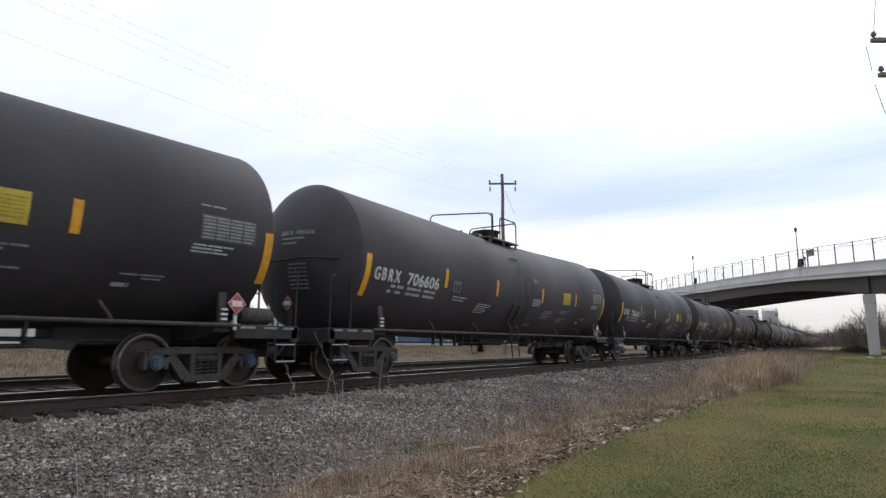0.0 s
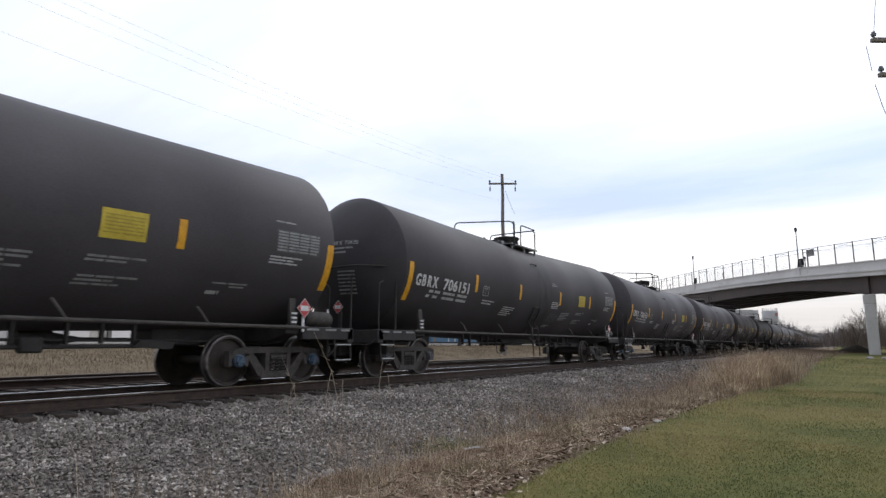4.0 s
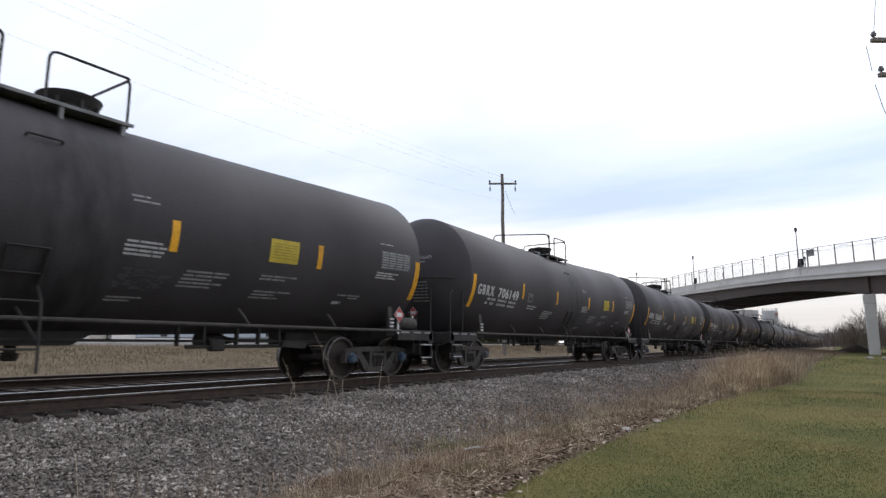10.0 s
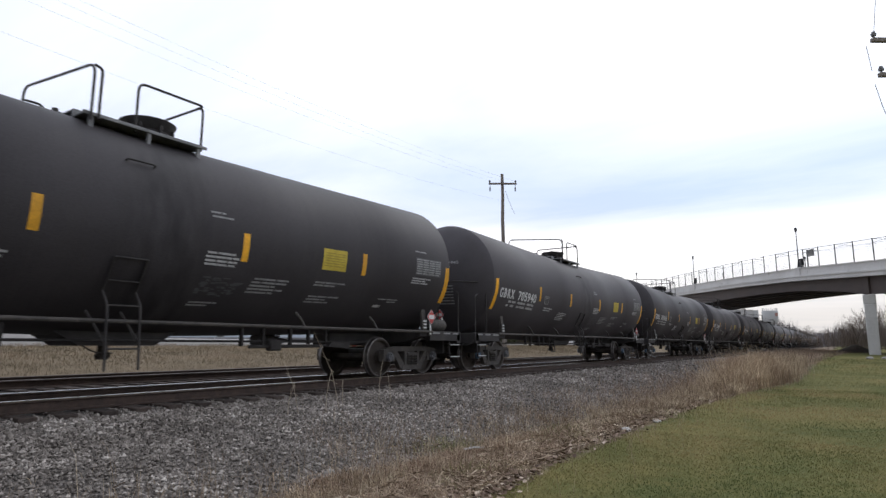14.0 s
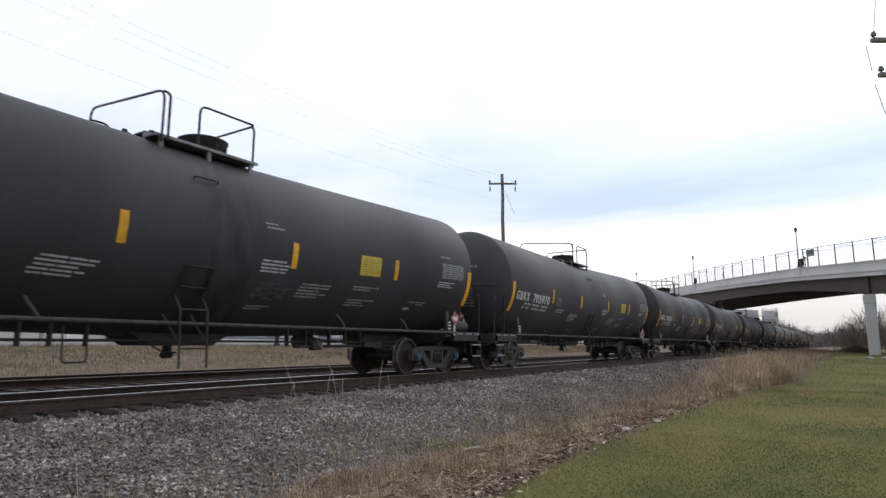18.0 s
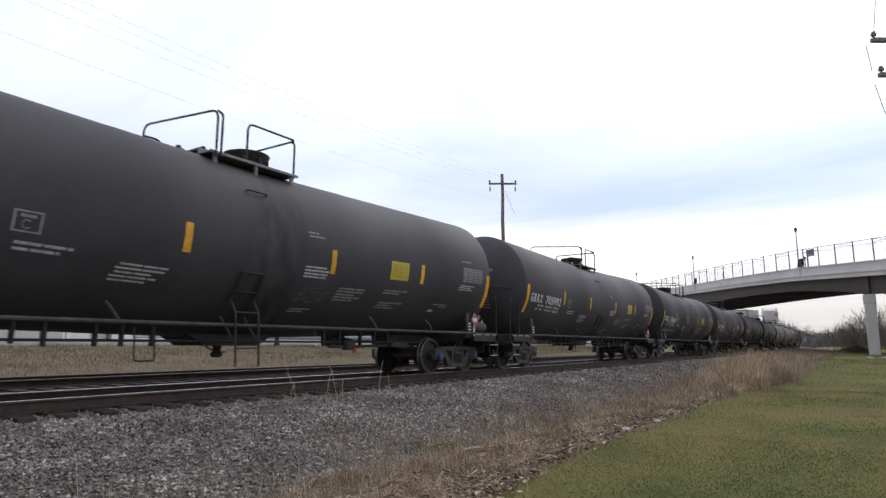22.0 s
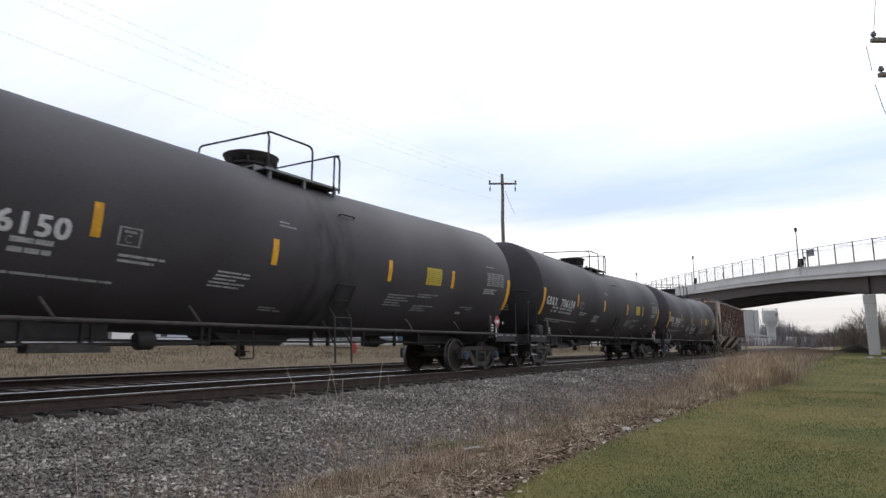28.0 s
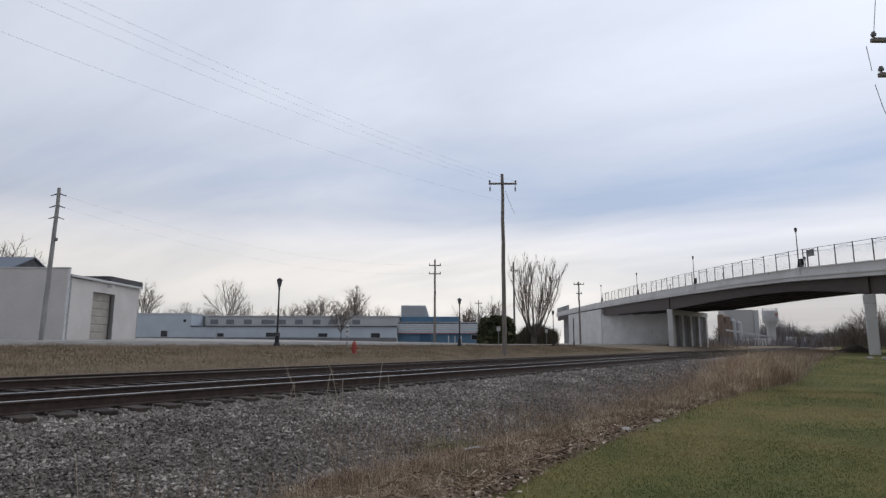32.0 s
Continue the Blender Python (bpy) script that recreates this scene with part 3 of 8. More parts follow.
def wheel_meshes():
    g = Geo()
    # wheel: flange inside (at +), tread, rim, dished plate, hub
    prof = [(-0.055, 0.0), (-0.055, 0.13), (-0.045, 0.145), (-0.01, 0.15), (0.012, 0.36), (-0.045, 0.385), (-0.052, 0.42), (-0.046, 0.447), (-0.04, 0.452), (0.045, 0.459), (0.058, 0.47), (0.066, 0.482), (0.08, 0.484), (0.088, 0.475), (0.088, 0.40), (0.06, 0.38), (0.05, 0.15), (0.10, 0.13), (0.10, 0.0)]
    g.lathe(prof, "y", 40)
    wheel = g.mesh("wheel", 35)
    wheel.materials.append(M["wheel"])
    wheel.materials.append(M["tread"])
    for q in wheel.polygons:
        c = q.center
        if math.hypot(c.x, c.z) > 0.425 and c.y < 0.06:
            q.material_index = 1
    g = Geo().lathe([(-0.059, 0.405), (-0.059, 0.446)], "y", 40)
    rim = g.mesh("rim")
    axle = Geo().lathe([(-0.85, 0.085), (-0.6, 0.085), (-0.4, 0.08), (0.4, 0.08), (0.6, 0.085), (0.85, 0.085)], "y", 16).mesh("axle")
    cap = Geo().lathe([(0.14, 0.0), (0.14, 0.10), (0.02, 0.115), (0.0, 0.115), (0.0, 0.095), (-0.035, 0.09), (-0.035, 0.045), (-0.05, 0.04), (-0.05, 0.0)], "y", 20)
    for k in range(3):
        w = 2 * math.pi * k / 3
        cap.lathe([(-0.06, 0.0), (-0.06, 0.02), (-0.03, 0.02)], "y", 6, (0.062 * math.cos(w), 0, 0.062 * math.sin(w)))
    return wheel, axle, cap.mesh("bearing_cap", 35)


WHEEL, AXLE, CAP_A = wheel_meshes()
CAP_B = CAP_A.copy()
for me, k in ((AXLE, "wheel"), (CAP_A, "cap_blue"), (CAP_B, "cap_grey")):
    me.materials.append(M[k])


def frame_mesh():
    """Cast side frame of a three-piece truck, seen from the side: x along, z up, centred."""
    g = Geo()
    y0, y1 = -0.07, 0.07
    g.prism([(-1.02, 0.50), (-1.06, 0.60), (-0.98, 0.66), (-0.60, 0.70), (0.60, 0.70), (0.98, 0.66), (1.06, 0.60), (1.02, 0.50), (0.76, 0.52), (0.60, 0.59), (-0.60, 0.59), (-0.76, 0.52)], y0, y1)
    for s in (-1, 1):
        a = [(s * 0.72, 0.56), (s * 0.60, 0.62), (s * 0.28, 0.27), (s * 0.36, 0.16), (s * 0.44, 0.19)]
        g.prism(a if s > 0 else a[::-1], y0 + 0.01, y1 - 0.01)
        a = [(s * 0.30, 0.62), (s * 0.21, 0.62), (s * 0.21, 0.22), (s * 0.30, 0.22)]
        g.prism(a if s > 0 else a[::-1], y0 - 0.012, y1 + 0.01)
        # pedestal jaws
        a = [(s * 1.09, 0.63), (s * 1.02, 0.64), (s * 1.03, 0.36), (s * 1.09, 0.36)]
        g.prism(a if s > 0 else a[::-1], y0, y1)
        a = [(s * 0.76, 0.58), (s * 0.66, 0.58), (s * 0.68, 0.36), (s * 0.75, 0.36)]
        g.prism(a if s > 0 else a[::-1], y0, y1)
    g.prism([(-0.40, 0.15), (0.40, 0.15), (0.36, 0.26), (-0.36, 0.26)], y0 - 0.01, y1 + 0.01)
    g.box(-0.19, 0.19, y0 - 0.025, y1, 0.49, 0.56, 0.01)
    return g.mesh("side_frame", 30)


def spring_mesh():
    g = Geo()
    for x in (-0.13, 0.0, 0.13):
        for y in (-0.045,):
            pts = [(x + 0.055 * math.cos(w), y + 0.055 * math.sin(w), 0.26 + 0.23 * w / (2 * math.pi * 4)) for w in [2 * math.pi * 4 * i / 40 for i in range(41)]]
            g.tube(pts, 0.014, 5)
    return g.mesh("spring_nest")


FRAME, SPRINGS = frame_mesh(), spring_mesh()
BOLSTER = Geo().box(-0.2, 0.2, -1.02, 1.02, 0.45, 0.66, 0.03).lathe([(0.64, 0.0), (0.64, 0.2), (0.78, 0.2), (0.78, 0.0)], "z", 16).mesh("bolster")
BRAKE = Geo()
for s in (-1, 1):
    BRAKE.box(s * 0.36 - 0.05, s * 0.36 + 0.05, -0.8, 0.8, 0.33, 0.42, 0.01)
    for e in (-1, 1):
        BRAKE.box(s * 0.39 - 0.05, s * 0.39 + 0.05, e * 0.75 - 0.05, e * 0.75 + 0.05, 0.28, 0.6, 0.015)
BRAKE = BRAKE.mesh("brake_beam")
for me, k in ((FRAME, "grime"), (SPRINGS, "grime"), (BOLSTER, "grime"), (BRAKE, "black")):
    me.materials.append(M[k])


def add_trucks(car, xc, caps=(CAP_A, CAP_A)):
    for s in (-1, 1):
        tx = s * xc
        b = part("truck_bolster", BOLSTER, None, car, "", pose(tx, 0, 0))
        part("brake_rigging", BRAKE, None, b)
        for e in (-1, 1):
            f = part("side_frame", FRAME, None, car, "cast steel truck frame with brown road dirt" if s < 0 else "", pose(tx, e * 1.0, 0, 0, 0, 0 if e < 0 else 180))
            part("spring_nest", SPRINGS, None, f)
        for q in (-1, 1):
            ax = part("wheelset", AXLE, None, car, "", pose(tx + q * BASE, 0, WR))
            for e in (-1, 1):
                part("wheel", WHEEL, None, ax, "", pose(0, e * 0.735, 0, 0, 0, 0 if e < 0 else 180))
                part("bearing_cap", caps[0] if q < 0 else caps[1], None, ax, "", pose(0, e * 1.10, 0, 0, 0, 0 if e < 0 else 180))


def coupler(g, s, x0, x1):
    g.box(min(s * x0, s * x1), max(s * x0, s * x1), -0.07, 0.07, 0.80, 0.94, 0.015)
    g.prism([(s * x1, -0.17), (s * x1, 0.12), (s * (x1 + 0.12), 0.16), (s * (x1 + 0.22), 0.05), (s * (x1 + 0.14), -0.02), (s * (x1 + 0.24), -0.12), (s * (x1 + 0.18), -0.18)], 0.74, 0.99, "z")


def rounded(pts, r=0.12, n=4):
    """A pipe run with rounded corners."""
    pts = [Vector(q) for q in pts]
    out = [pts[0]]
    for a, b, c in zip(pts, pts[1:], pts[2:]):
        d0, d1 = (a - b), (c - b)
        k = min(r, d0.length * 0.45, d1.length * 0.45)
        p0, p1 = b + d0.normalized() * k, b + d1.normalized() * k
        for i in range(n + 1):
            t = i / n
            out.append(p0 * (1 - t) ** 2 + b * 2 * t * (1 - t) + p1 * t * t)
    out.append(pts[-1])
    return out


def tank_car(flip):
    """One black tank car, its brake end towards +x. flip: -1 where the top fittings are turned round."""
    car = thing("tank_car", "long black tank car with yellow stripes and white stencils", "tank car", group="tank cars of the train")
    n = 9
    rho = (R * R + HEAD * HEAD) / (2 * HEAD)
    dish = [(math.sqrt(rho * rho - (R * q / n) ** 2) - rho + HEAD, R * q / n) for q in range(n + 1)]
    prof = [(-ENDL - d, r) for d, r in dish]
    prof += [(-ENDL + 0.012, R + 0.004), (-5.2, R + 0.004), (-5.18, R), (-2.6, R), (-2.58, R + 0.004), ] + [(0.16 * q, R + 0.004) for q in range(-10, 11)] + [(2.58, R + 0.004), (2.6, R), (5.18, R), (5.2, R + 0.004), (ENDR - 0.012, R + 0.004)]
    prof += [(ENDR + d, r) for d, r in dish[::-1]]
    shell = Geo().lathe(prof, "x", 96, (0, 0, 0))
    shell.v = [(x, y, z + axis_z(x)) for x, y, z in shell.v]
    tank = part("tank", shell, M["tank"], car, "smooth black painted cylinder, dusty towards the top")
    # yellow stripes
    turned = flip < 0
    s1, s2, s3, s4 = (-4.53, -1.42, 1.89, 4.52) if turned else (-4.60, -1.85, 1.38, 4.45)
    for x, a0, a1, w in ((-7.68, -0.5, -33, 0.17), (s1, 1.0, -15.5, 0.13), (s2, 1.6, -14.5, 0.13), (s3, 1.5, -15, 0.13), (s4, 0.5, -15.3, 0.13), (7.665, -0.5, -32.5, 0.17)):
        g = Geo()
        patch(g, x - w / 2, x + w / 2, a0, a1)
        part("yellow_stripe", g, M["yellow"], tank)
    sx = 0.1 if turned else 0.0
    g = Geo()
    patch(g, 3.22 + sx, 3.89 + sx, 0.2, -14.2)
    p = part("yellow_panel", g, M["panel"], tank)
    g = Geo()
    bars(g, [(3.27 + sx, 3.84 + sx, 0.30 - 0.05 * i) for i in range(6)], lambda x, h: on_tank(x, -13.3 + math.degrees(h / R), R + 0.010), 0.02)
    part("panel_lettering", g, M["panel_ink"], p)["kind"] = "stuff"
    # data table
    g = Geo()
    patch(g, 6.30, 7.38, 4.6, -9.8)
    p = part("data_table", g, M["dim"], tank, "grey stencilled table")
    g = Geo()
    for i in range(7):
        z = 0.055 * i + 0.02
        bars(g, [(6.33 + 0.26 * k, 6.56 + 0.26 * k, z) for k in range(4)], lambda x, h: on_tank(x, -9.5 + math.degrees(h / R), R + 0.010), 0.034)
    part("table_print", g, M["faint"], p)["kind"] = "stuff"
    # stencil blocks
    blocks = [("stencil", 0.07, [(-6.8, -6.62, 0.13), (-6.56, -6.32, 0.13), (-6.18, -5.62, 0.13), (-5.5, -5.0, 0.13), (-6.88, -6.74, 0.0), (-6.6, -6.38, 0.0), (-6.18, -5.62, 0.0), (-5.5, -5.0, 0.0)], -27.4),
              ("stencil", 0.04, [(-4.15, -3.45, 0.08), (-4.15, -3.6, 0.0)], -25.5),
              ("stencil", 0.032, [(-2.8, -2.05, 0.30), (-2.85, -2.1, 0.235), (-2.85, -2.3, 0.17), (-2.9, -2.2, 0.105), (-2.9, -2.35, 0.04)], -36),
              ("faint", 0.03, [(0.67, 0.95, 0.07), (0.70, 1.14, 0.0)], 8.0),
              ("stencil", 0.034, [(0.66, 1.2, 0.22), (0.64, 1.28, 0.155), (0.64, 1.25, 0.09), (0.64, 1.22, 0.03)], -20),
              ("faint", 0.034, [(1.7, 2.48, 0.26), (1.66, 2.45, 0.195), (1.64, 2.2, 0.13), (1.62, 2.4, 0.065), (1.6, 2.2, 0.0)], -34),
              ("faint", 0.034, [(3.14, 3.97, 0.09), (3.12, 3.7, 0.03)], -26.8),
              ("faint", 0.034, [(3.1, 3.95, 0.16), (3.08, 3.6, 0.095), (3.05, 3.7, 0.03)], -39.7),
              ("faint", 0.034, [(0.64, 1.16, 0.06), (0.62, 1.0, 0.0)], -45),
              ("stencil", 0.03, [(6.2, 6.95, -0.08), (6.18, 6.75, -0.135), (6.18, 6.85, -0.19)], -10.5),
              ("faint", 0.03, [(6.28, 6.75, 0.0)], 9),
              ("stencil", 0.07, [(5.15, 5.4, 0.0)], -40),
              ("faint", 0.03, [(5.2, 5.9, 0.06), (5.55, 5.85, 0.0)], -35)]
    if turned:
        blocks[2] = ("stencil", 0.032, [(-2.5, -1.85, 0.30), (-2.52, -1.85, 0.235), (-2.55, -2.1, 0.17), (-2.6, -1.9, 0.105), (-2.62, -2.0, 0.04)], -34)
        blocks[3] = ("faint", 0.03, [(-1.33, -1.1, 0.07), (-1.33, -0.9, 0.0)], 10.5)
        blocks[4] = ("faint", 0.034, [(2.0, 3.0, 0.3), (1.98, 2.7, 0.235), (1.96, 2.8, 0.17), (1.95, 2.5, 0.105), (1.93, 2.6, 0.04)], -36)
        blocks[5] = ("stencil", 0.04, [(-7.0, -4.1, 0.0), (-7.0, -5.6, -0.08)], -38)
        blocks[8] = ("faint", 0.034, [(-1.37, -1.0, 0.06), (-1.37, -0.85, 0.0)], -46)
    for k, h, rows, a in blocks:
        g = Geo()
        bars(g, rows, side_place(a), h)
        part("stencil_block", g, M[k], tank)["kind"] = "stuff"
    # framed letter
    g = Geo()
    for x0, x1, a0, a1 in ((-4.22, -4.19, -8.0, -17.5), (-3.91, -3.88, -8.0, -17.5), (-4.22, -3.88, -8.0, -8.8), (-4.22, -3.88, -16.7, -17.5), (-4.14, -3.96, -9.6, -11.0)):
        patch(g, x0, x1, a0, a1)
    write_line(g, "C", -4.12, side_place(-15.8), 0.12)
    part("framed_stencil", g, M["faint"], tank)
    if not turned:
        g = Geo()
        rub = random.Random(8)
        for i in range(46):
            x, a = rub.uniform(0.62, 1.36), rub.uniform(-37, -25)
            patch(g, x, x + rub.uniform(0.04, 0.16), a, a - rub.uniform(0.5, 1.5), R + 0.006 + 0.0001 * i)
        part("rubbed_patch", g, M["dim"], tank, "rubbed grey traces of old stencilling")["kind"] = "stuff"
    # left head: bars under the number, and a placard
    g = Geo()
    hp = head_place(-1)
    bars(g, [(-0.05, 0.55, 2.98), (-0.05, 0.38, 2.88)], lambda y, z: hp(-y, z), 0.04)
    for i in range(7):
        bars(g, [(0.15, 0.62, 2.42 - 0.085 * i)], lambda y, z: hp(-y, z), 0.035)
    part("head_stencil", g, M["faint"], tank)["kind"] = "stuff"

    # top: manway, walkway, guard rails
    f = flip
    mx, wide = (-0.62, 1.2) if turned else (0.50, 1.0)
    nudge = pose(-0.12 if turned else -0.06, 0, 0)
    g = Geo().lathe([(z, r * wide) for z, r in ((4.2, 0.34), (4.34, 0.34), (4.35, 0.39), (4.39, 0.39), (4.41, 0.36), (4.54, 0.46), (4.58, 0.47), (4.60, 0.43), (4.63, 0.25), (4.64, 0.0))], "z", 28, (mx, 0, 0))
    man = part("manway", g, M["black"], car, "black bolted manway cover", nudge)
    eye = Geo().box(-0.035, 0.035, -0.025, 0.025, 4.32, 4.48, 0.008).mesh("eye_bolt")
    for k in range(8):
        w = 2 * math.pi * k / 8
        part("eye_bolt", eye, M["black"], man, "", pose(mx + 0.41 * wide * math.cos(w), 0.41 * wide * math.sin(w), 0, 0, 0, math.degrees(w)))
    part("cover_handle", Geo().box(mx - 0.16, mx + 0.16, -0.06, 0.06, 4.62, 4.67, 0.02), M["black"], man)
    for q in (-0.35, -0.65, -0.95):
        g = Geo().lathe([(4.16, 0.07), (4.30, 0.07), (4.31, 0.11), (4.35, 0.11), (4.36, 0.05), (4.42, 0.045), (4.42, 0.0)], "z", 12, (q * f, 0.12 if q != -0.65 else -0.2, 0))
        part("valve", g, M["black"], car, "", nudge)
    for s in (-1, 1):
        g = Geo()
        z = 4.10
        g.box(-1.02, 1.02, s * 0.72 - 0.24, s * 0.72 + 0.24, z, z + 0.03, 0.006)
        g.box(-1.04, 1.04, s * 0.96 - 0.015, s * 0.96 + 0.015, z - 0.015, z + 0.04, 0.006)
        for x in (-0.9, 0, 0.9):
            g.box(x - 0.03, x + 0.03, s * 0.55 - 0.03, s * 0.55 + 0.03, z - 0.1, z + 0.0)
            g.box(x - 0.03, x + 0.03, s * 0.92 - 0.03, s * 0.92 + 0.03, z - 0.3, z + 0.0)
        part("walkway", g, M["walk"], car, "", nudge)
    for e in (-1, 1):
        g = Geo().box(e * 0.9 - 0.1, e * 0.9 + 0.1, -0.56, 0.56, 4.22, 4.25, 0.006)
        g.box(e * 0.9 - 0.1, e * 0.9 + 0.1, -0.58, -0.55, 4.0, 4.25).box(e * 0.9 - 0.1, e * 0.9 + 0.1, 0.55, 0.58, 4.0, 4.25)
        part("walkway", g, M["walk"], car, "", nudge)
    top, foot, e, a = 4.92, 4.05, 0.95, 0.92
    back = a + 0.4 if turned else a
    far, rise = (a + 0.42, 0.0) if turned else (a + 0.42, 0.15)
    rails = [[(-e * f, far, foot - 0.75), (-e * f, far, top + rise), (-e * f, -a - 0.10, top - 0.04), (-e * f, -a - 0.10, foot - 0.05)],
             [(-e * f, a + 0.40, top - 0.08), (-(e - 0.25) * f, a + 0.2, top - 0.14), (-(e - 0.25) * f, a + 0.2, foot - 0.2)],
             [(-e * f, -a - 0.08, top - 0.06), (-(e - 0.13) * f, -a - 0.06, top - 0.08), (-(e - 0.13) * f, -a - 0.06, foot)],
             [(-0.22 * f, -a, foot), (-0.22 * f, -a, top - 0.05), (e * f, -a, top - 0.05), (e * f, -a + 0.16, top - 0.06)],
             [(e * f, -a, foot), (e * f, -a, top - 0.06), (e * f, back, top + (0.05 if turned else -0.07)), (e * f, back, foot - 0.3 * (back - a) / 0.4)],
             [(-0.75 * f, 0.75, foot), (-0.75 * f, 0.75, 4.55), (0.5 * f, 0.75, 4.55)]]
    for i, r in enumerate(rails):
        part("guard_rail", Geo().tube(rounded(r, 0.14 if i else 0.2), 0.021, 8), M["black"], car, "", nudge)
    # side ladder from the walkway to below the hand rail, with its legs
    lx0, lx1 = sorted((-0.78 * f, -0.30 * f))
    g = Geo()
    steps = [(on_tank(0, q, R + 0.04)) for q in range(-20, -40, -6)]
    steps += [(0, -1.50, 1.28), (0, -1.52, 0.98), (0, -1.54, 0.68), (0, -1.56, 0.38)]
    for x in (lx0, lx1):
        g.tube([(x, q[1], q[2]) for q in steps], 0.020, 6)
        g.tube([(x - 0.25, -1.42, 1.2), (x, -1.53, 0.75)], 0.02, 5)
    ladder = part("ladder", g, M["black"], car)
    for q in steps[::2]:
        part("rung", Geo().tube([(lx0, q[1], q[2]), (lx1, q[1], q[2])], 0.014, 6), M["black"], ladder)
    y0, z0 = on_tank(0, 31, R + 0.06)[1:]
    y1, z1 = on_tank(0, 31, R - 0.01)[1:]
    part("grab_iron", Geo().tube(rounded([(lx0 + 0.12, y1, z1), (lx0 + 0.12, y0, z0), (lx1 + 0.08, y0, z0), (lx1 + 0.08, y1, z1)], 0.04, 2), 0.016, 6), M["black"], car)
    # low hand rail along each side with slanted brackets
    for s in (-1, 1):
        g = Geo().tube([(-7.3, s * 1.47, 1.06), (7.3, s * 1.47, 1.06)], 0.032, 8)
        part("side_rail", g, M["grime"], car, "dusty grey side rail pipe")
        for x in (-5.0, -2.85, 2.85, 5.0):
            g = Geo().tube([(x - 0.02, s * 1.36, 1.34), (x + 0.01, s * 1.44, 1.25), (x + 0.14, s * 1.47, 1.06)], 0.026, 6)
            part("rail_bracket", g, M["grime"], car)
    # stub sills, bolster saddles, end platforms, couplers
    for s in (-1, 1):
        g = Geo().box(min(s * 4.9, s * 8.72), max(s * 4.9, s * 8.72), -0.27, 0.27, 0.72, 1.04, 0.03)
        part("stub_sill", g, M["black"], car)
        g = Geo()
        g.prism([(-1.42, 1.12), (1.42, 1.12), (1.42, 0.95), (0.9, 0.80), (-0.9, 0.80), (-1.42, 0.95)], s * 6.97 - 0.16, s * 6.97 + 0.16, "x")
        part("body_bolster", g, M["black"], car)
        for e in (-1, 1):
            g = Geo().prism([(e * 1.45, 1.05), (e * 1.38, 1.05), (e * 1.35, 1.52), (e * 1.40, 1.60)], s * 6.97 - 0.075, s * 6.97 + 0.075, "x")
            sad = part("saddle_bracket", g, M["grime"], car)
            if e < 0:
                for z in (1.14, 1.22, 1.30):
                    part("reflector", Geo().box(s * 6.97 - 0.06, s * 6.97 + 0.06, -1.475, -1.448, z, z + 0.035), M["reflector"], sad)
        g = Geo().box(min(s * 7.2, s * 8.62), max(s * 7.2, s * 8.62), -1.46, -1.30, 0.84, 1.08, 0.012)
        g.box(min(s * 7.2, s * 8.62), max(s * 7.2, s * 8.62), 1.30, 1.46, 0.84, 1.08, 0.012)
        g.box(min(s * 8.45, s * 8.64), max(s * 8.45, s * 8.64), -1.46, 1.46, 0.78, 1.07, 0.012)
        part("end_beam", g, M["black"], car)
        g = Geo().box(min(s * 7.9, s * 8.46), max(s * 7.9, s * 8.46), -1.3, 1.3, 1.05, 1.075, 0.006)
        part("end_platform", g, M["black"], car)
        for x0, x1 in ((7.3, 7.62), (7.8, 8.1), (8.25, 8.5)):
            part("reflector", Geo().box(min(s * x0, s * x1), max(s * x0, s * x1), -1.472, -1.461, 1.01, 1.05), M["faint"], car)
        g = Geo()
        coupler(g, s, 8.6, 8.84)
        cp = part("coupler", g, M["grime"], car)
        part("coupler_shelf", Geo().box(min(s * 8.78, s * 9.06), max(s * 8.78, s * 9.06), -0.2, 0.2, 0.56, 0.70, 0.02), M["grime"], cp)
        part("draft_pocket", Geo().box(min(s * 7.95, s * 8.62), max(s * 7.95, s * 8.62), -0.34, 0.34, 0.48, 0.78, 0.03), M["black"], car)
        part("uncoupling_lever", Geo().tube(rounded([(s * 8.68, -1.42, 0.86), (s * 8.72, -1.30, 0.74), (s * 8.72, -0.25, 0.74), (s * 8.82, -0.1, 0.92)], 0.08), 0.016, 6), M["black"], car)
        part("brake_lever_arm", Geo().box(min(s * 7.9, s * 8.3), max(s * 7.9, s * 8.3), -0.75, -0.62, 0.36, 0.80, 0.02), M["black"], car)
        part("end_skirt", Geo().box(min(s * 8.05, s * 8.1), max(s * 8.05, s * 8.1), -1.28, 1.28, 0.52, 0.86, 0.01), M["black"], car)
        g = Geo().tube(rounded([(s * 8.64, -0.35, 0.85), (s * 8.85, -0.35, 0.62), (s * 9.03, -0.32, 0.45)], 0.1), 0.025, 6)
        part("air_hose", g, M["black"], car)
        # corner steps
        for e in (-1, 1):
            g = Geo()
            g.tube(rounded([(s * 8.08, e * 1.44, 0.98), (s * 8.08, e * 1.47, 0.42), (s * 8.55, e * 1.47, 0.42), (s * 8.55, e * 1.44, 0.98)], 0.05, 2), 0.016, 6)
            st = part("corner_step", g, M["black"], car)
            for z in (0.44, 0.74):
                part("step_tread", Geo().box(min(s * 8.1, s * 8.53), max(s * 8.1, s * 8.53), e * 1.47 - 0.03, e * 1.47 + 0.03, z - 0.012, z + 0.012, 0.004), M["stencil"], st, "white-edged step tread")
        # end hand rail round the head, and grab irons
        far = [(s * 8.70, -0.85, 2.54), (s * 8.70, 1.4, 2.50), (s * 8.62, 1.4, 1.06)]
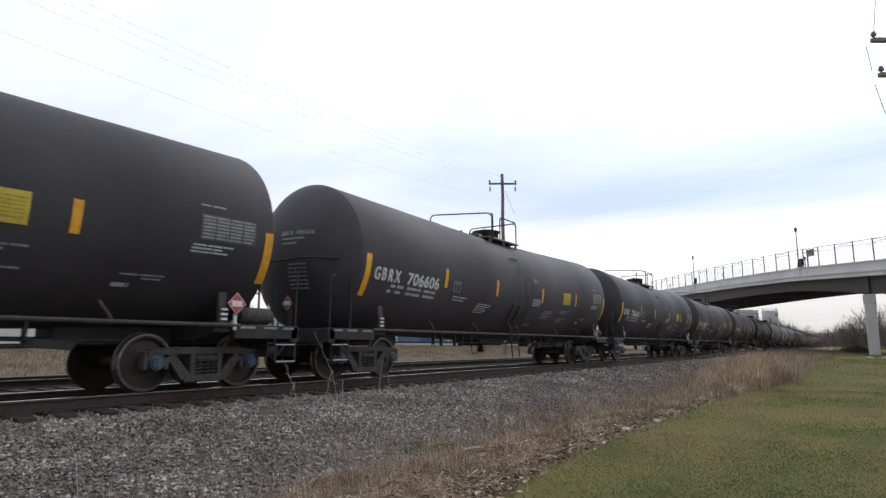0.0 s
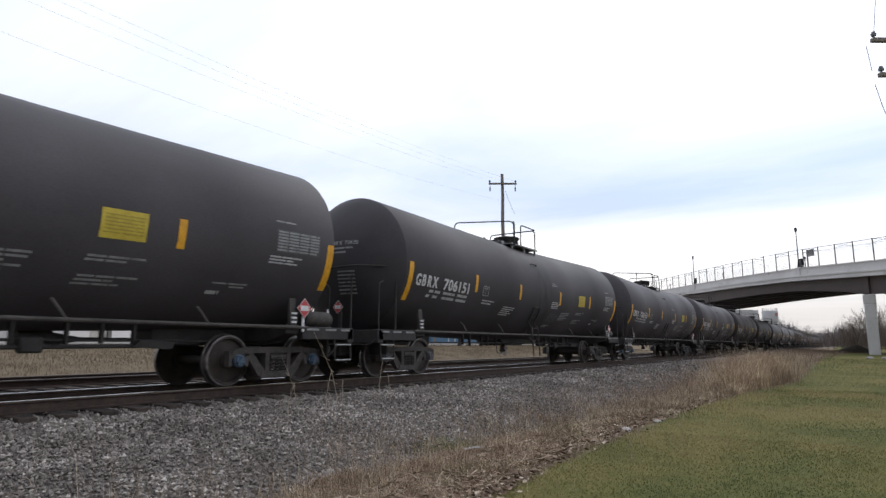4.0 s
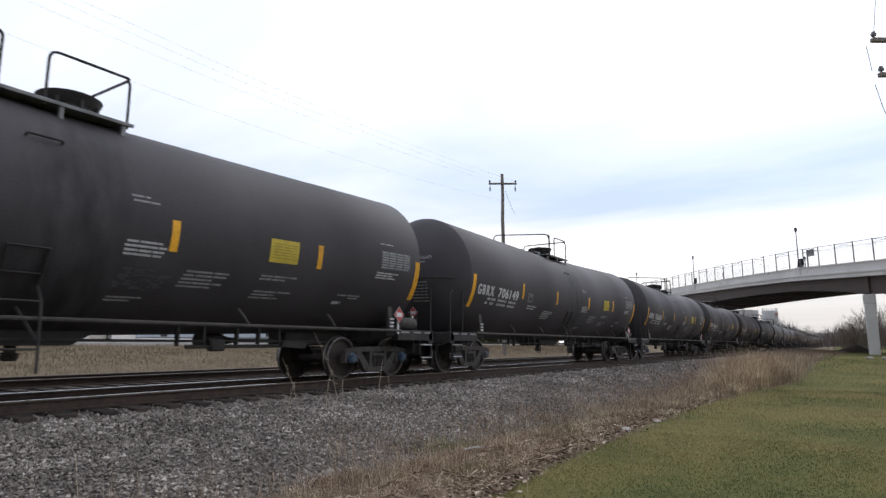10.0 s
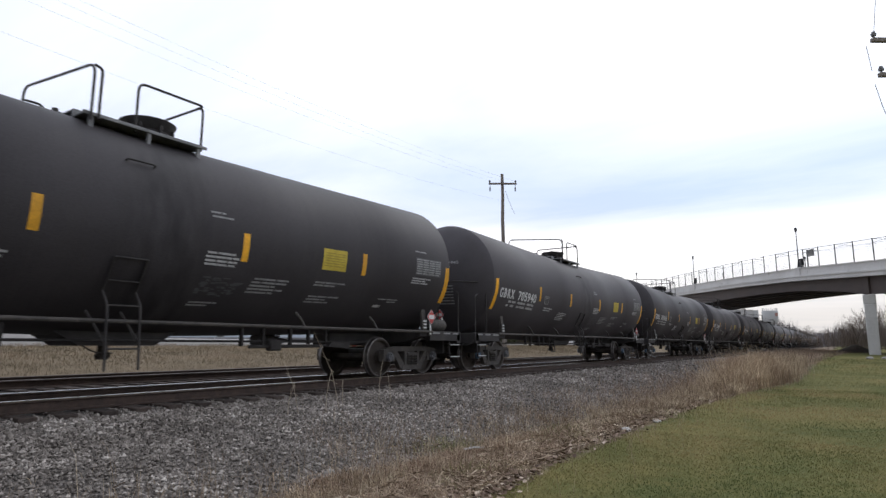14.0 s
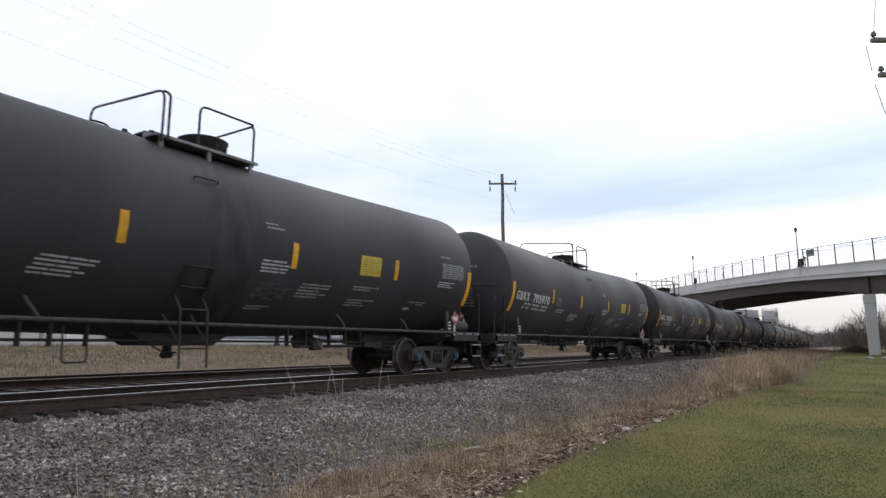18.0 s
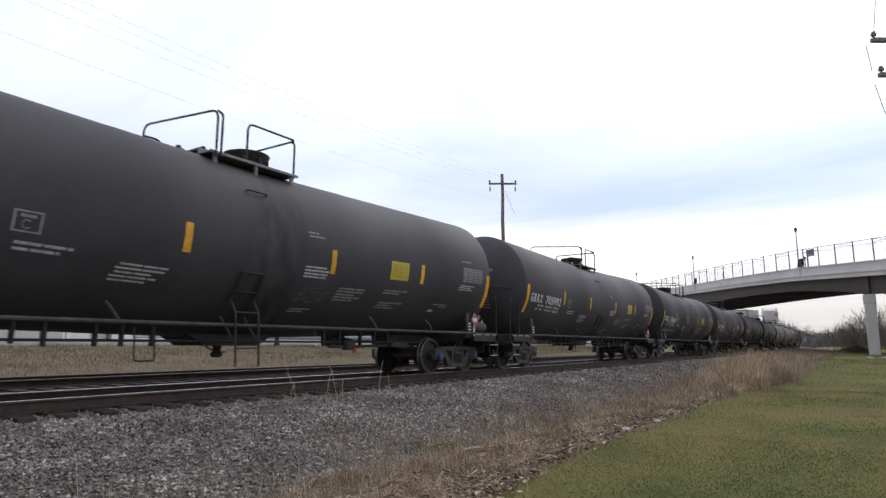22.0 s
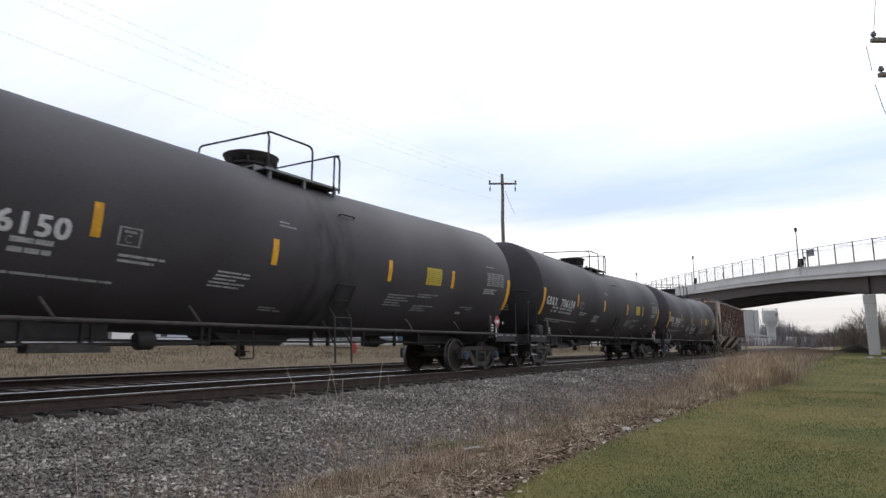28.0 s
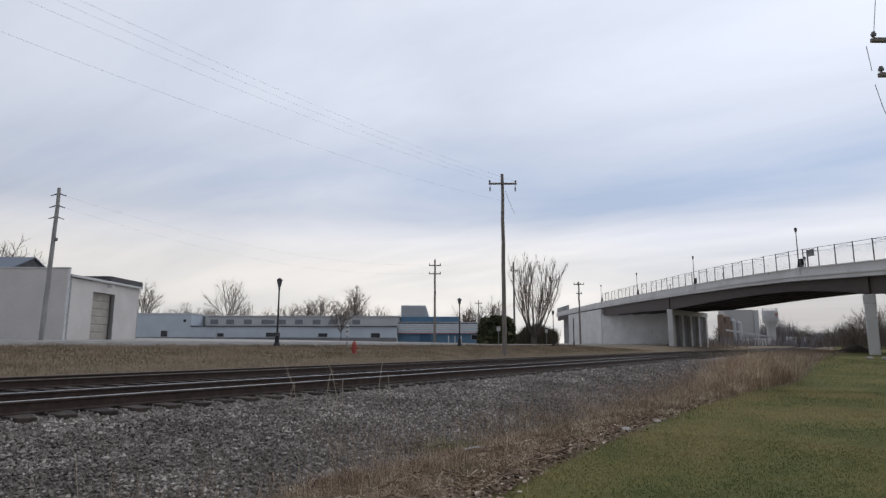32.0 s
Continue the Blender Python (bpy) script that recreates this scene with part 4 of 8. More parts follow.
        if s < 0:
            part("end_rail", Geo().tube(rounded([(s * 8.0, -1.44, 1.06), (s * 8.0, -1.44, 2.54)] + far, 0.22), 0.024, 8), M["black"], car)
        else:
            part("end_rail", Geo().tube(rounded([(8.6, -0.35, 1.06), (8.6, -0.35, 2.62), (8.25, -0.35, 2.66)], 0.12), 0.022, 8), M["black"], car)
            part("end_rail", Geo().tube(rounded([(8.62, -0.75, 1.06), (8.62, -0.75, 2.0), (8.4, -0.75, 2.05)], 0.12), 0.018, 8), M["black"], car)
        part("grab_iron", Geo().tube(rounded([(s * 8.58, -1.42, 1.05), (s * 8.58, -1.42, 2.12), (s * 8.45, -1.42, 2.16)], 0.1), 0.018, 6), M["black"], car)
        part("grab_iron", Geo().tube(rounded([(s * 8.60, 0.7, 1.05), (s * 8.60, 0.7, 1.85), (s * 8.60, 0.9, 1.88)], 0.1), 0.018, 6), M["black"], car)
    # placards
    pl = Geo().prism([(0, -0.2), (0.2, 0), (0, 0.2), (-0.2, 0)], -0.004, 0.004)
    wh = Geo().prism([(0, -0.185), (0.185, 0), (0, 0.185), (-0.185, 0)], -0.007, -0.005)
    rd = Geo().prism([(0, -0.172), (0.172, 0), (0, 0.172), (-0.172, 0)], -0.010, -0.008)
    bx = Geo().prism([(-0.105, -0.05), (0.105, -0.05), (0.105, 0.05), (-0.105, 0.05)], -0.014, -0.011)
    for m in (pose(7.18, -1.50, 1.42), pose(-8.66, -0.27, 1.60, 0, 0, -90) @ Matrix.Scale(0.85, 4)):
        p = part("placard", pl, M["black"], car, "red and white diamond placard", m)
        part("placard_border", wh, M["reflector"], p)
        part("placard_field", rd, M["red"], p)
        part("placard_plate", bx, M["reflector"], p)
    part("placard_holder", Geo().box(-8.65, -8.60, -0.36, -0.28, 1.05, 1.5, 0.006), M["black"], car)
    part("placard_holder", Geo().box(7.15, 7.21, -1.49, -1.46, 0.98, 1.3, 0.004), M["reflector"], car)
    # brake gear at one end: hand wheel, stand, reservoir, white triangle plate
    bs, by = (-1, 0.95) if turned else (1, -0.05)
    g = Geo().tube([(bs * 8.58, by + 0.28 * math.cos(w), 2.15 + 0.28 * math.sin(w)) for w in [2 * math.pi * i / 24 for i in range(24)]], 0.022, 6, True)
    for k in range(5):
        w = 2 * math.pi * k / 5
        g.tube([(bs * 8.58, by, 2.15), (bs * 8.58, by + 0.28 * math.cos(w), 2.15 + 0.28 * math.sin(w))], 0.014, 5)
    part("brake_wheel", g, M["black"], car, "black spoked hand brake wheel")
    part("brake_stand", Geo().box(bs * 8.50 - 0.06, bs * 8.50 + 0.06, by - 0.14, by + 0.14, 1.07, 2.3, 0.04), M["black"], car)
    if not turned:
        part("air_reservoir", Geo().lathe([(7.42, 0.0), (7.42, 0.12), (7.47, 0.15), (8.07, 0.15), (8.12, 0.12), (8.12, 0.0)], "x", 16, (0, -1.22, 1.24)), M["grime"], car)
    else:
        part("air_valve_box", Geo().box(-7.75, -7.35, -1.42, -1.1, 1.08, 1.42, 0.05), M["black"], car)
    part("triangle_plate", Geo().prism([(8.07, 1.38), (8.14, 1.38), (8.105, 1.46)], -1.22, -1.20), M["reflector"], car)
    # belly: outlet valve with skid, brake pipes, steps
    cx = -0.75 if turned else 0.0
    g = Geo().prism([(cx - 1.0, 0.96), (cx + 1.0, 0.96), (cx + 0.6, 0.72), (cx - 0.6, 0.72)], -0.45, 0.45)
    part("outlet_skid", g, M["black"], car)
    part("outlet_valve", Geo().lathe([(0.5, 0.0), (0.5, 0.09), (0.56, 0.12), (0.62, 0.08), (0.8, 0.08)], "z", 14, (cx, 0, 0)), M["grime"], car)
    part("chain", Geo().tube(rounded([(cx - 0.5, -0.3, 0.74), (cx - 0.3, -0.3, 0.62), (cx + 0.05, -0.2, 0.6)], 0.1), 0.012, 5), M["black"], car)
    part("brake_pipe", Geo().tube([(-6.2, -0.62, 0.80), (6.2, -0.62, 0.80)], 0.022, 6), M["black"], car)
    if turned:
        part("brake_rod", Geo().tube([(-5.6, -0.72, 0.72), (-2.0, -0.72, 0.76)], 0.030, 6), M["black"], car)
        part("brake_lever", Geo().prism([(-4.9, 0.62), (-3.80, 0.62), (-3.80, 0.70), (-4.2, 0.74), (-4.9, 0.74)], -0.90, -0.60), M["grime"], car)
        part("slack_adjuster", Geo().lathe([(-3.34, 0.0), (-3.34, 0.12), (-3.30, 0.15), (-3.08, 0.15), (-3.04, 0.12), (-3.04, 0.0)], "x", 14, (0, -0.72, 0.80)), M["black"], car)
        part("brake_tray", Geo().box(-6.1, -3.7, -0.62, -0.30, 0.80, 1.06, 0.03), M["black"], car)
        hangers, sx0 = (-5.4, -4.9, -4.1, -3.95, -2.1, -1.95, 0.55, 1.05, 2.2, 3.4, 4.4), -1.53
    else:
        part("brake_rod", Geo().tube([(2.3, -0.72, 0.70), (4.9, -0.72, 0.72)], 0.032, 6), M["black"], car)
        part("brake_lever", Geo().prism([(4.3, 0.70), (4.95, 0.66), (5.0, 0.78), (4.4, 0.80)], -0.82, -0.66), M["black"], car)
        part("slack_adjuster", Geo().box(2.75, 3.05, -0.80, -0.64, 0.62, 0.84, 0.03), M["black"], car)
        hangers, sx0 = (-3.7, -3.3, -2.6, -2.2, -1.7, 2.2, 2.7, 3.4, 3.9, 4.4), -2.16
    for x in hangers:
        part("pipe_hanger", Geo().box(x - 0.025, x + 0.025, -0.66, -0.58, 0.71 if abs(x) < 3.6 else 0.75, 1.05, 0.004), M["black"], car)
    part("step", Geo().tube(rounded([(sx0, -0.9, 1.0), (sx0, -0.95, 0.49), (sx0 + 0.33, -0.95, 0.49), (sx0 + 0.33, -0.9, 1.0)], 0.04, 2), 0.015, 6), M["black"], car)
    part("brake_cylinder", Geo().lathe([(3.0, 0.0), (3.0, 0.13), (3.45, 0.15), (3.5, 0.1), (3.9, 0.03), (4.9, 0.03)], "x", 14, (0, 0.0, 0.82)), M["black"], car)
    return car


# car numbers in order, the first of them already passing
NUMBERS = ["706602", "706606", "706618", "706592", "706600", "706151", "706153", "706027", "706332", "706154", "706155", "706149", "706068", "706066", "706184", "705940", "705955", "705960", "705980", "705970", "705939", "705978", "705965", "705992", "706063", "706016", "706049", "706148", "706150", "706159", "706161"]
TURNED = {11, 15, 16, 17}     # cars that run the other way round


def build_tank_cars():
    first = {}
    cars = []
    for i, num in enumerate(NUMBERS):
        k = i - 13
        f = -1 if k in TURNED else 1
        if f not in first:
            car = first[f] = tank_car(f)
        else:
            car = copy_thing(first[f], pose(0, 0, 0))
        cars.append((k, car))
    for (k, car), num in zip(cars, NUMBERS):
        g = Geo()
        put = side_place(-19.2 if k in TURNED else -18.6)
        write_line(g, "GBRX", -7.46, put, 0.28, 0.16, 1.0, -6.54, 0.026)
        nx = 0.08 if k in TURNED else 0.0
        write_line(g, num, -6.24 + nx, put, 0.28, 0.18, 1.0, -4.94 + nx, 0.026)
        part("car_number", g, M["white"], car, smooth=0)["kind"] = "stuff"
        g = Geo()
        hp = head_place(-1)
        write_line(g, "GBRX " + num, -0.12, lambda y, z: hp(-y, z + 3.08), 0.10, 0.12)
        part("head_number", g, M["stencil"], car, smooth=0)["kind"] = "stuff"
        if k == 17:
            def loop(cx, ca, rx, ra, wob, ph):
                return [on_tank(cx + rx * (1 + wob * math.sin(3 * w + ph)) * math.cos(w), ca + ra * (1 + wob * math.cos(2 * w + ph)) * math.sin(w), R + 0.006) for w in [6.283 * q / 30 for q in range(30)]]
            g = Geo()
            for cx, ca, rx, ra, wob, ph in ((-0.55, -26.5, 0.62, 13.5, 0.10, 0.4), (-0.93, -25, 0.15, 4.2, 0.12, 1.0), (-0.62, -28, 0.14, 2.8, 0.1, 2.0), (-0.27, -26, 0.16, 4.4, 0.12, 0.2)):
                g.tube(loop(cx, ca, rx, ra, wob, ph), 0.010, 4, True)
            g.tube([on_tank(-1.05 + 0.09 * q, -37 + 3.2 * math.sin(q * 0.55), R + 0.006) for q in range(10)], 0.010, 4)
            part("graffiti_scribble", g, M["white"], car, "white spray-paint scribble")
        caps = CAP_B if k % 3 == 1 else CAP_A
        add_trucks(car, TRUCK, (caps, caps if k % 2 else CAP_B))
    return cars


CARS = build_tank_cars()


# ---- the covered hopper at the tail ----
def rust_material():
    m = bpy.data.materials.new("rust_streaked_faded_paint")
    m.use_nodes = True
    nt = m.node_tree
    N, L = nt.nodes.new, nt.links.new
    b = nt.nodes["Principled BSDF"]
    tc = N("ShaderNodeTexCoord")

    def tex(scale, stretch, detail=6, off=0.0):
        mp, n = N("ShaderNodeMapping"), N("ShaderNodeTexNoise")
        mp.inputs["Scale"].default_value, mp.inputs["Location"].default_value = stretch, (off, 0, off)
        n.inputs["Scale"].default_value, n.inputs["Detail"].default_value, n.inputs["Roughness"].default_value = scale, detail, 0.6
        L(tc.outputs["Object"], mp.inputs[0]); L(mp.outputs[0], n.inputs["Vector"])
        return n.outputs["Fac"]

    def ramp(src, stops):
        r = N("ShaderNodeValToRGB")
        for i, (q, c) in enumerate(stops):
            e = r.color_ramp.elements[i] if i < 2 else r.color_ramp.elements.new(q)
            e.position, e.color = q, (*c, 1)
        L(src, r.inputs[0])
        return r.outputs[0]

    def mix(f, a, c):
        x = N("ShaderNodeMix"); x.data_type = "RGBA"
        L(f, x.inputs["Factor"]); L(a, x.inputs["A"]); L(c, x.inputs["B"])
        return x.outputs["Result"]

    base = ramp(tex(1.9, (1.3, 1, 0.22), 9), [(0.30, (0.40, 0.295, 0.24)), (0.70, (0.68, 0.575, 0.50))])
    rust = ramp(tex(3.0, (1.2, 1, 0.3), off=4.0), [(0.30, (0.32, 0.155, 0.085)), (0.70, (0.54, 0.30, 0.155))])
    pale = ramp(tex(9.0, (1, 1, 0.4), off=7.0), [(0.30, (0.62, 0.57, 0.52)), (0.70, (0.78, 0.75, 0.71))])
    c = mix(ramp(tex(1.3, (1.6, 1, 0.22), off=2.0), [(0.47, (0, 0, 0)), (0.60, (0.9, 0.9, 0.9))]), base, rust)
    c = mix(ramp(tex(2.6, (2.4, 1, 0.16), off=9.0), [(0.50, (0, 0, 0)), (0.63, (0.85, 0.85, 0.85))]), c, pale)
    # chalky wash over the lower third of the sheets, ragged at its top
    sp = N("ShaderNodeSeparateXYZ"); L(tc.outputs["Object"], sp.inputs[0])
    ma = N("ShaderNodeMath"); ma.operation = "MULTIPLY_ADD"; ma.inputs[1].default_value = -2.2
    L(tex(2.2, (1.6, 1, 0.5), off=12.0), ma.inputs[0]); L(sp.outputs[2], ma.inputs[2])
    c = mix(ramp(ma.outputs[0], [(0.0, (0.72, 0.72, 0.72)), (1.0, (0, 0, 0)), (0.55, (0.60, 0.60, 0.60))]), c, pale)
    L(c, b.inputs["Base Color"])
    b.inputs["Roughness"].default_value = 0.85
    bp = N("ShaderNodeBump"); bp.inputs["Strength"].default_value, bp.inputs["Distance"].default_value = 0.25, 0.02
    L(tex(25, (1, 1, 1)), bp.inputs["Height"]); L(bp.outputs[0], b.inputs["Normal"])
    return m


M["rust"] = rust_material()
# dark rust; also the painted shade on the post flanks
M["rust_and_shade_dark"] = mat("dark_rust_and_post_shade", (0.075, 0.040, 0.031), (0.135, 0.080, 0.062), 3, 0.85, 0, 0.2, stretch=(1, 1, 0.3))
M["end_sheet"] = mat("grimy_grey_end_sheet", (0.12, 0.100, 0.084), (0.22, 0.185, 0.155), 1.5, 0.85, 0, 0.15, 20, (1, 1, 0.4), c3=(0.42, 0.40, 0.37), spot=0.06)
M["hopper_grey"] = mat("dirty_grey_hopper_sheet", (0.64, 0.595, 0.50), (0.53, 0.49, 0.41), 0.9, 0.85, 0, 0.1, 18, (1, 1, 0.6), c3=(0.20, 0.175, 0.145), spot=-0.02, grain=0.3)
M["hopper_white"] = mat("chalky_white_paint", (0.47, 0.44, 0.40), (0.30, 0.255, 0.21), 4, 0.8, 0, 0.1, c3=(0.2, 0.13, 0.09), spot=0.05)
M["cream"] = mat("cream_spray_paint", (0.80, 0.76, 0.68), (0.66, 0.59, 0.49), 2.2, 0.8, 0, 0.02, stretch=(1, 1, 0.6), c3=(0.33, 0.26, 0.20), spot=0.07)
M["sky_paint"] = mat("pale_blue_spray_paint", (0.30, 0.49, 0.67), (0.62, 0.69, 0.74), 3, 0.8, 0, 0.02, stretch=(1, 1, 2), c3=(0.36, 0.37, 0.37), spot=0.06)
M["pale_blue"] = mat("whitish_blue_spray_paint", (0.50, 0.60, 0.68), (0.40, 0.53, 0.64), 5, 0.8, 0, 0.02)
# dusty brown, deepened to carry the shade below the sill and ends
M["end_slope"] = mat("dusty_shade_brown_sheet", (0.115, 0.095, 0.074), (0.19, 0.16, 0.128), 1.3, 0.9, 0, 0.1, 20, (1, 1, 0.5), c3=(0.05, 0.042, 0.036), spot=0.02)
M["sill_tan"] = mat("dusty_tan_sill", (0.30, 0.255, 0.20), (0.22, 0.185, 0.148), 1.5, 0.9, 0, 0.1, 20)
M["rust_post"] = mat("chalky_post_face", (0.46, 0.37, 0.31), (0.31, 0.21, 0.16), 2.2, 0.85, 0, 0.15, 25, (1.5, 1, 0.35), c3=(0.55, 0.50, 0.45), spot=0.03, rnd=0.15)
M["worn_green"] = mat("worn_dark_green_paint", (0.13, 0.15, 0.105), (0.19, 0.185, 0.14), 6, 0.85, 0, 0.05)
M["orange_rust"] = mat("orange_rust_bleed", (0.33, 0.165, 0.075), (0.40, 0.25, 0.16), 2.5, 0.9, 0, 0.15, 20, (2, 1, 0.4), c3=(0.42, 0.34, 0.28), spot=0.06)
M["tan_spray"] = mat("tan_spray_paint", (0.62, 0.50, 0.36), (0.70, 0.60, 0.47), 3, 0.8, 0, 0.02)
M["ink"] = mat("dark_spray_paint", (0.03, 0.03, 0.035), (0.05, 0.045, 0.045), 5, 0.8, 0, 0.02)
M["green_letter"] = mat("faded_green_paint", (0.055, 0.105, 0.075), (0.075, 0.13, 0.095), 5, 0.8, 0, 0.02)
M["worn_letter"] = mat("worn_olive_paint", (0.17, 0.145, 0.11), (0.25, 0.205, 0.165), 6, 0.85, 0, 0.05)
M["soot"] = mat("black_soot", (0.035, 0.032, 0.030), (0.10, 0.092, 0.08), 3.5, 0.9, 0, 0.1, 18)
M["orange"] = mat("orange_paint_mark", (0.50, 0.22, 0.03), (0.42, 0.18, 0.03), 6, 0.8, 0, 0.02)


# side posts along the hopper, as spaced on the car
POSTS = [-7.06, -6.31, -5.58, -4.83, -4.03, -3.24, -2.40, -1.48, -0.61, 0.30, 1.20, 2.07, 2.85, 3.63, 4.42, 5.24, 5.95, 6.66]
BAYS = [(-6.22, -3.17, -4.72), (-1.58, 1.36, -0.12), (3.02, 6.06, 4.40)]
SILL, WALL = 1.56, 1.55


def spray_top(x):
    """Upper edge of the sprayed letters along the side."""
    z = float(np.interp(x, [-7.0, -6.6, -6.3, -5.9, -5.55, -5.1, -4.9, -4.6, -4.2, -4.02, -3.6, -3.2, -2.6, -2.2, -1.9, -1.65, -1.5], [2.3, 2.52, 2.48, 2.78, 2.70, 2.88, 2.62, 2.92, 3.02, 3.03, 2.90, 2.86, 2.84, 2.80, 2.78, 2.62, 2.2]))
    return z + 0.035 * math.sin(9 * x) + 0.02 * math.sin(23 * x + 1)


def spray_low(x):
    return 2.03 + 0.06 * math.sin(3.1 * x) + 0.04 * math.sin(8.3 * x + 2)


def hopper_graffiti(car):
    rg = random.Random(4)
    face = -WALL - 0.034
    front = -WALL - 0.137
    runs = []
    for a, b in zip(POSTS[:7], POSTS[1:8]):
        runs += [(a + 0.055, b - 0.055, face), (b - 0.05, b + 0.05, front)]
    for x0, x1, y in runs[:-1]:
        wide = x1 - x0 > 0.2
        n = 14 if wide else 2
        xs = [x0 + (x1 - x0) * k / n for k in range(n + 1)]
        band, letter, ink = Geo(), Geo(), Geo()
        for a, b in zip(xs, xs[1:]):
            band.quad((a, y - 0.003, SILL + 0.03), (b, y - 0.003, SILL + 0.03), (b, y - 0.003, spray_low(b) + 0.03), (a, y - 0.003, spray_low(a) + 0.03))
            letter.quad((a, y - 0.005, spray_low(a)), (b, y - 0.005, spray_low(b)), (b, y - 0.005, spray_top(b)), (a, y - 0.005, spray_top(a)))
        part("graffiti_band", band, M["sky_paint"], car, smooth=0)
        part("graffiti_letter", letter, M["cream"], car, smooth=0)
        if not wide:
            continue

        def ribbon(pts, w, d=0.008):
            for (ax, az), (bx, bz) in zip(pts, pts[1:]):
                dx, dz = bx - ax, bz - az
                k = w / max(1e-6, math.hypot(dx, dz))
                ink.quad((ax - dz * k, y - d, az + dx * k), (bx - dz * k, y - d, bz + dx * k), (bx + dz * k, y - d, bz - dx * k), (ax + dz * k, y - d, az - dx * k))

        ribbon([(q, spray_top(q)) for q in xs], 0.007)
        cx = (x0 + x1) / 2
        # dark cuts between and inside the letters
        for k in range(3):
            a, z = (x0 + 0.004, x1 - 0.22, rg.uniform(x0 + 0.15, x1 - 0.35))[k], rg.uniform(2.12, 2.58)
            w, h = rg.uniform(0.13, 0.24), rg.uniform(0.12, 0.30)
            ink.put([(a, y - 0.008, z + h * rg.uniform(0.2, 0.5)), (a + w * rg.uniform(0.3, 0.6), y - 0.008, z), (a + w, y - 0.008, z + h * rg.uniform(0.3, 0.8)), (a + w * rg.uniform(0.2, 0.5), y - 0.008, z + h * rg.uniform(0.5, 0.7)), (a + w * 0.1, y - 0.008, z + h)], [(0, 1, 2, 3, 4)])
        a, z = rg.choice((x0 + 0.01, x1 - 0.10)), rg.uniform(1.8, 2.0)
        ink.put([(a, y - 0.007, z), (a + 0.08, y - 0.007, z + 0.03), (a + 0.07, y - 0.007, z + 0.40), (a + 0.02, y - 0.007, z + 0.30)], [(0, 1, 2, 3)])
        lean = rg.uniform(-0.06, 0.08)
        ribbon([(cx - 0.10, 2.08), (cx - 0.09 + lean, 2.35), (cx - 0.07 + lean, spray_top(cx) - 0.02)], 0.010)
        # soft tan shading on the letters
        tan = Geo()
        for k in range(3):
            a, z, w, h = rg.uniform(x0, x1 - 0.25), rg.uniform(2.1, 2.55), rg.uniform(0.10, 0.24), rg.uniform(0.06, 0.16)
            tan.put([(a + w * (0.5 + 0.5 * math.cos(6.283 * q / 8)), y - 0.0065, z + h * (0.5 + 0.5 * math.sin(6.283 * q / 8))) for q in range(8)], [tuple(range(8))])
        part("graffiti_shading", tan, M["tan_spray"], car, smooth=0)["kind"] = "stuff"
        # pale scrawl over the blue
        part("graffiti_outline", ink, M["ink"], car, smooth=0)["kind"] = "stuff"
        wash = Geo()
        for k in range(5):
            a, z, w, h = rg.uniform(x0, x1 - 0.3), rg.uniform(1.64, 1.98), rg.uniform(0.12, 0.3), rg.uniform(0.02, 0.06)
            wash.put([(a, y - 0.006, z), (a + w, y - 0.006, z + 0.03), (a + w * 0.9, y - 0.006, z + 0.03 + h), (a + w * 0.2, y - 0.006, z + h)], [(0, 1, 2, 3)])
        part("graffiti_wash", wash, M["pale_blue"], car, smooth=0)["kind"] = "stuff"
    # small chalk-white tags outside the big letters
    tag = Geo()
    for cx, cz, r in ((-6.75, 2.42, 0.12), (-6.5, 2.36, 0.10), (-3.62, 3.02, 0.16), (-0.95, 1.86, 0.17), (-0.25, 1.84, 0.15), (0.05, 1.92, 0.12)):
        for k in range(9):
            w0, w1 = 0.62 * k, 0.62 * (k + 1)
            tag.quad(*[(cx + rr * math.cos(w), face - 0.006, cz + 1.2 * rr * math.sin(w)) for rr, w in ((r, w0), (r, w1), (r * 0.78, w1), (r * 0.78, w0))])
    part("chalk_tag", tag, M["hopper_white"], car, smooth=0)


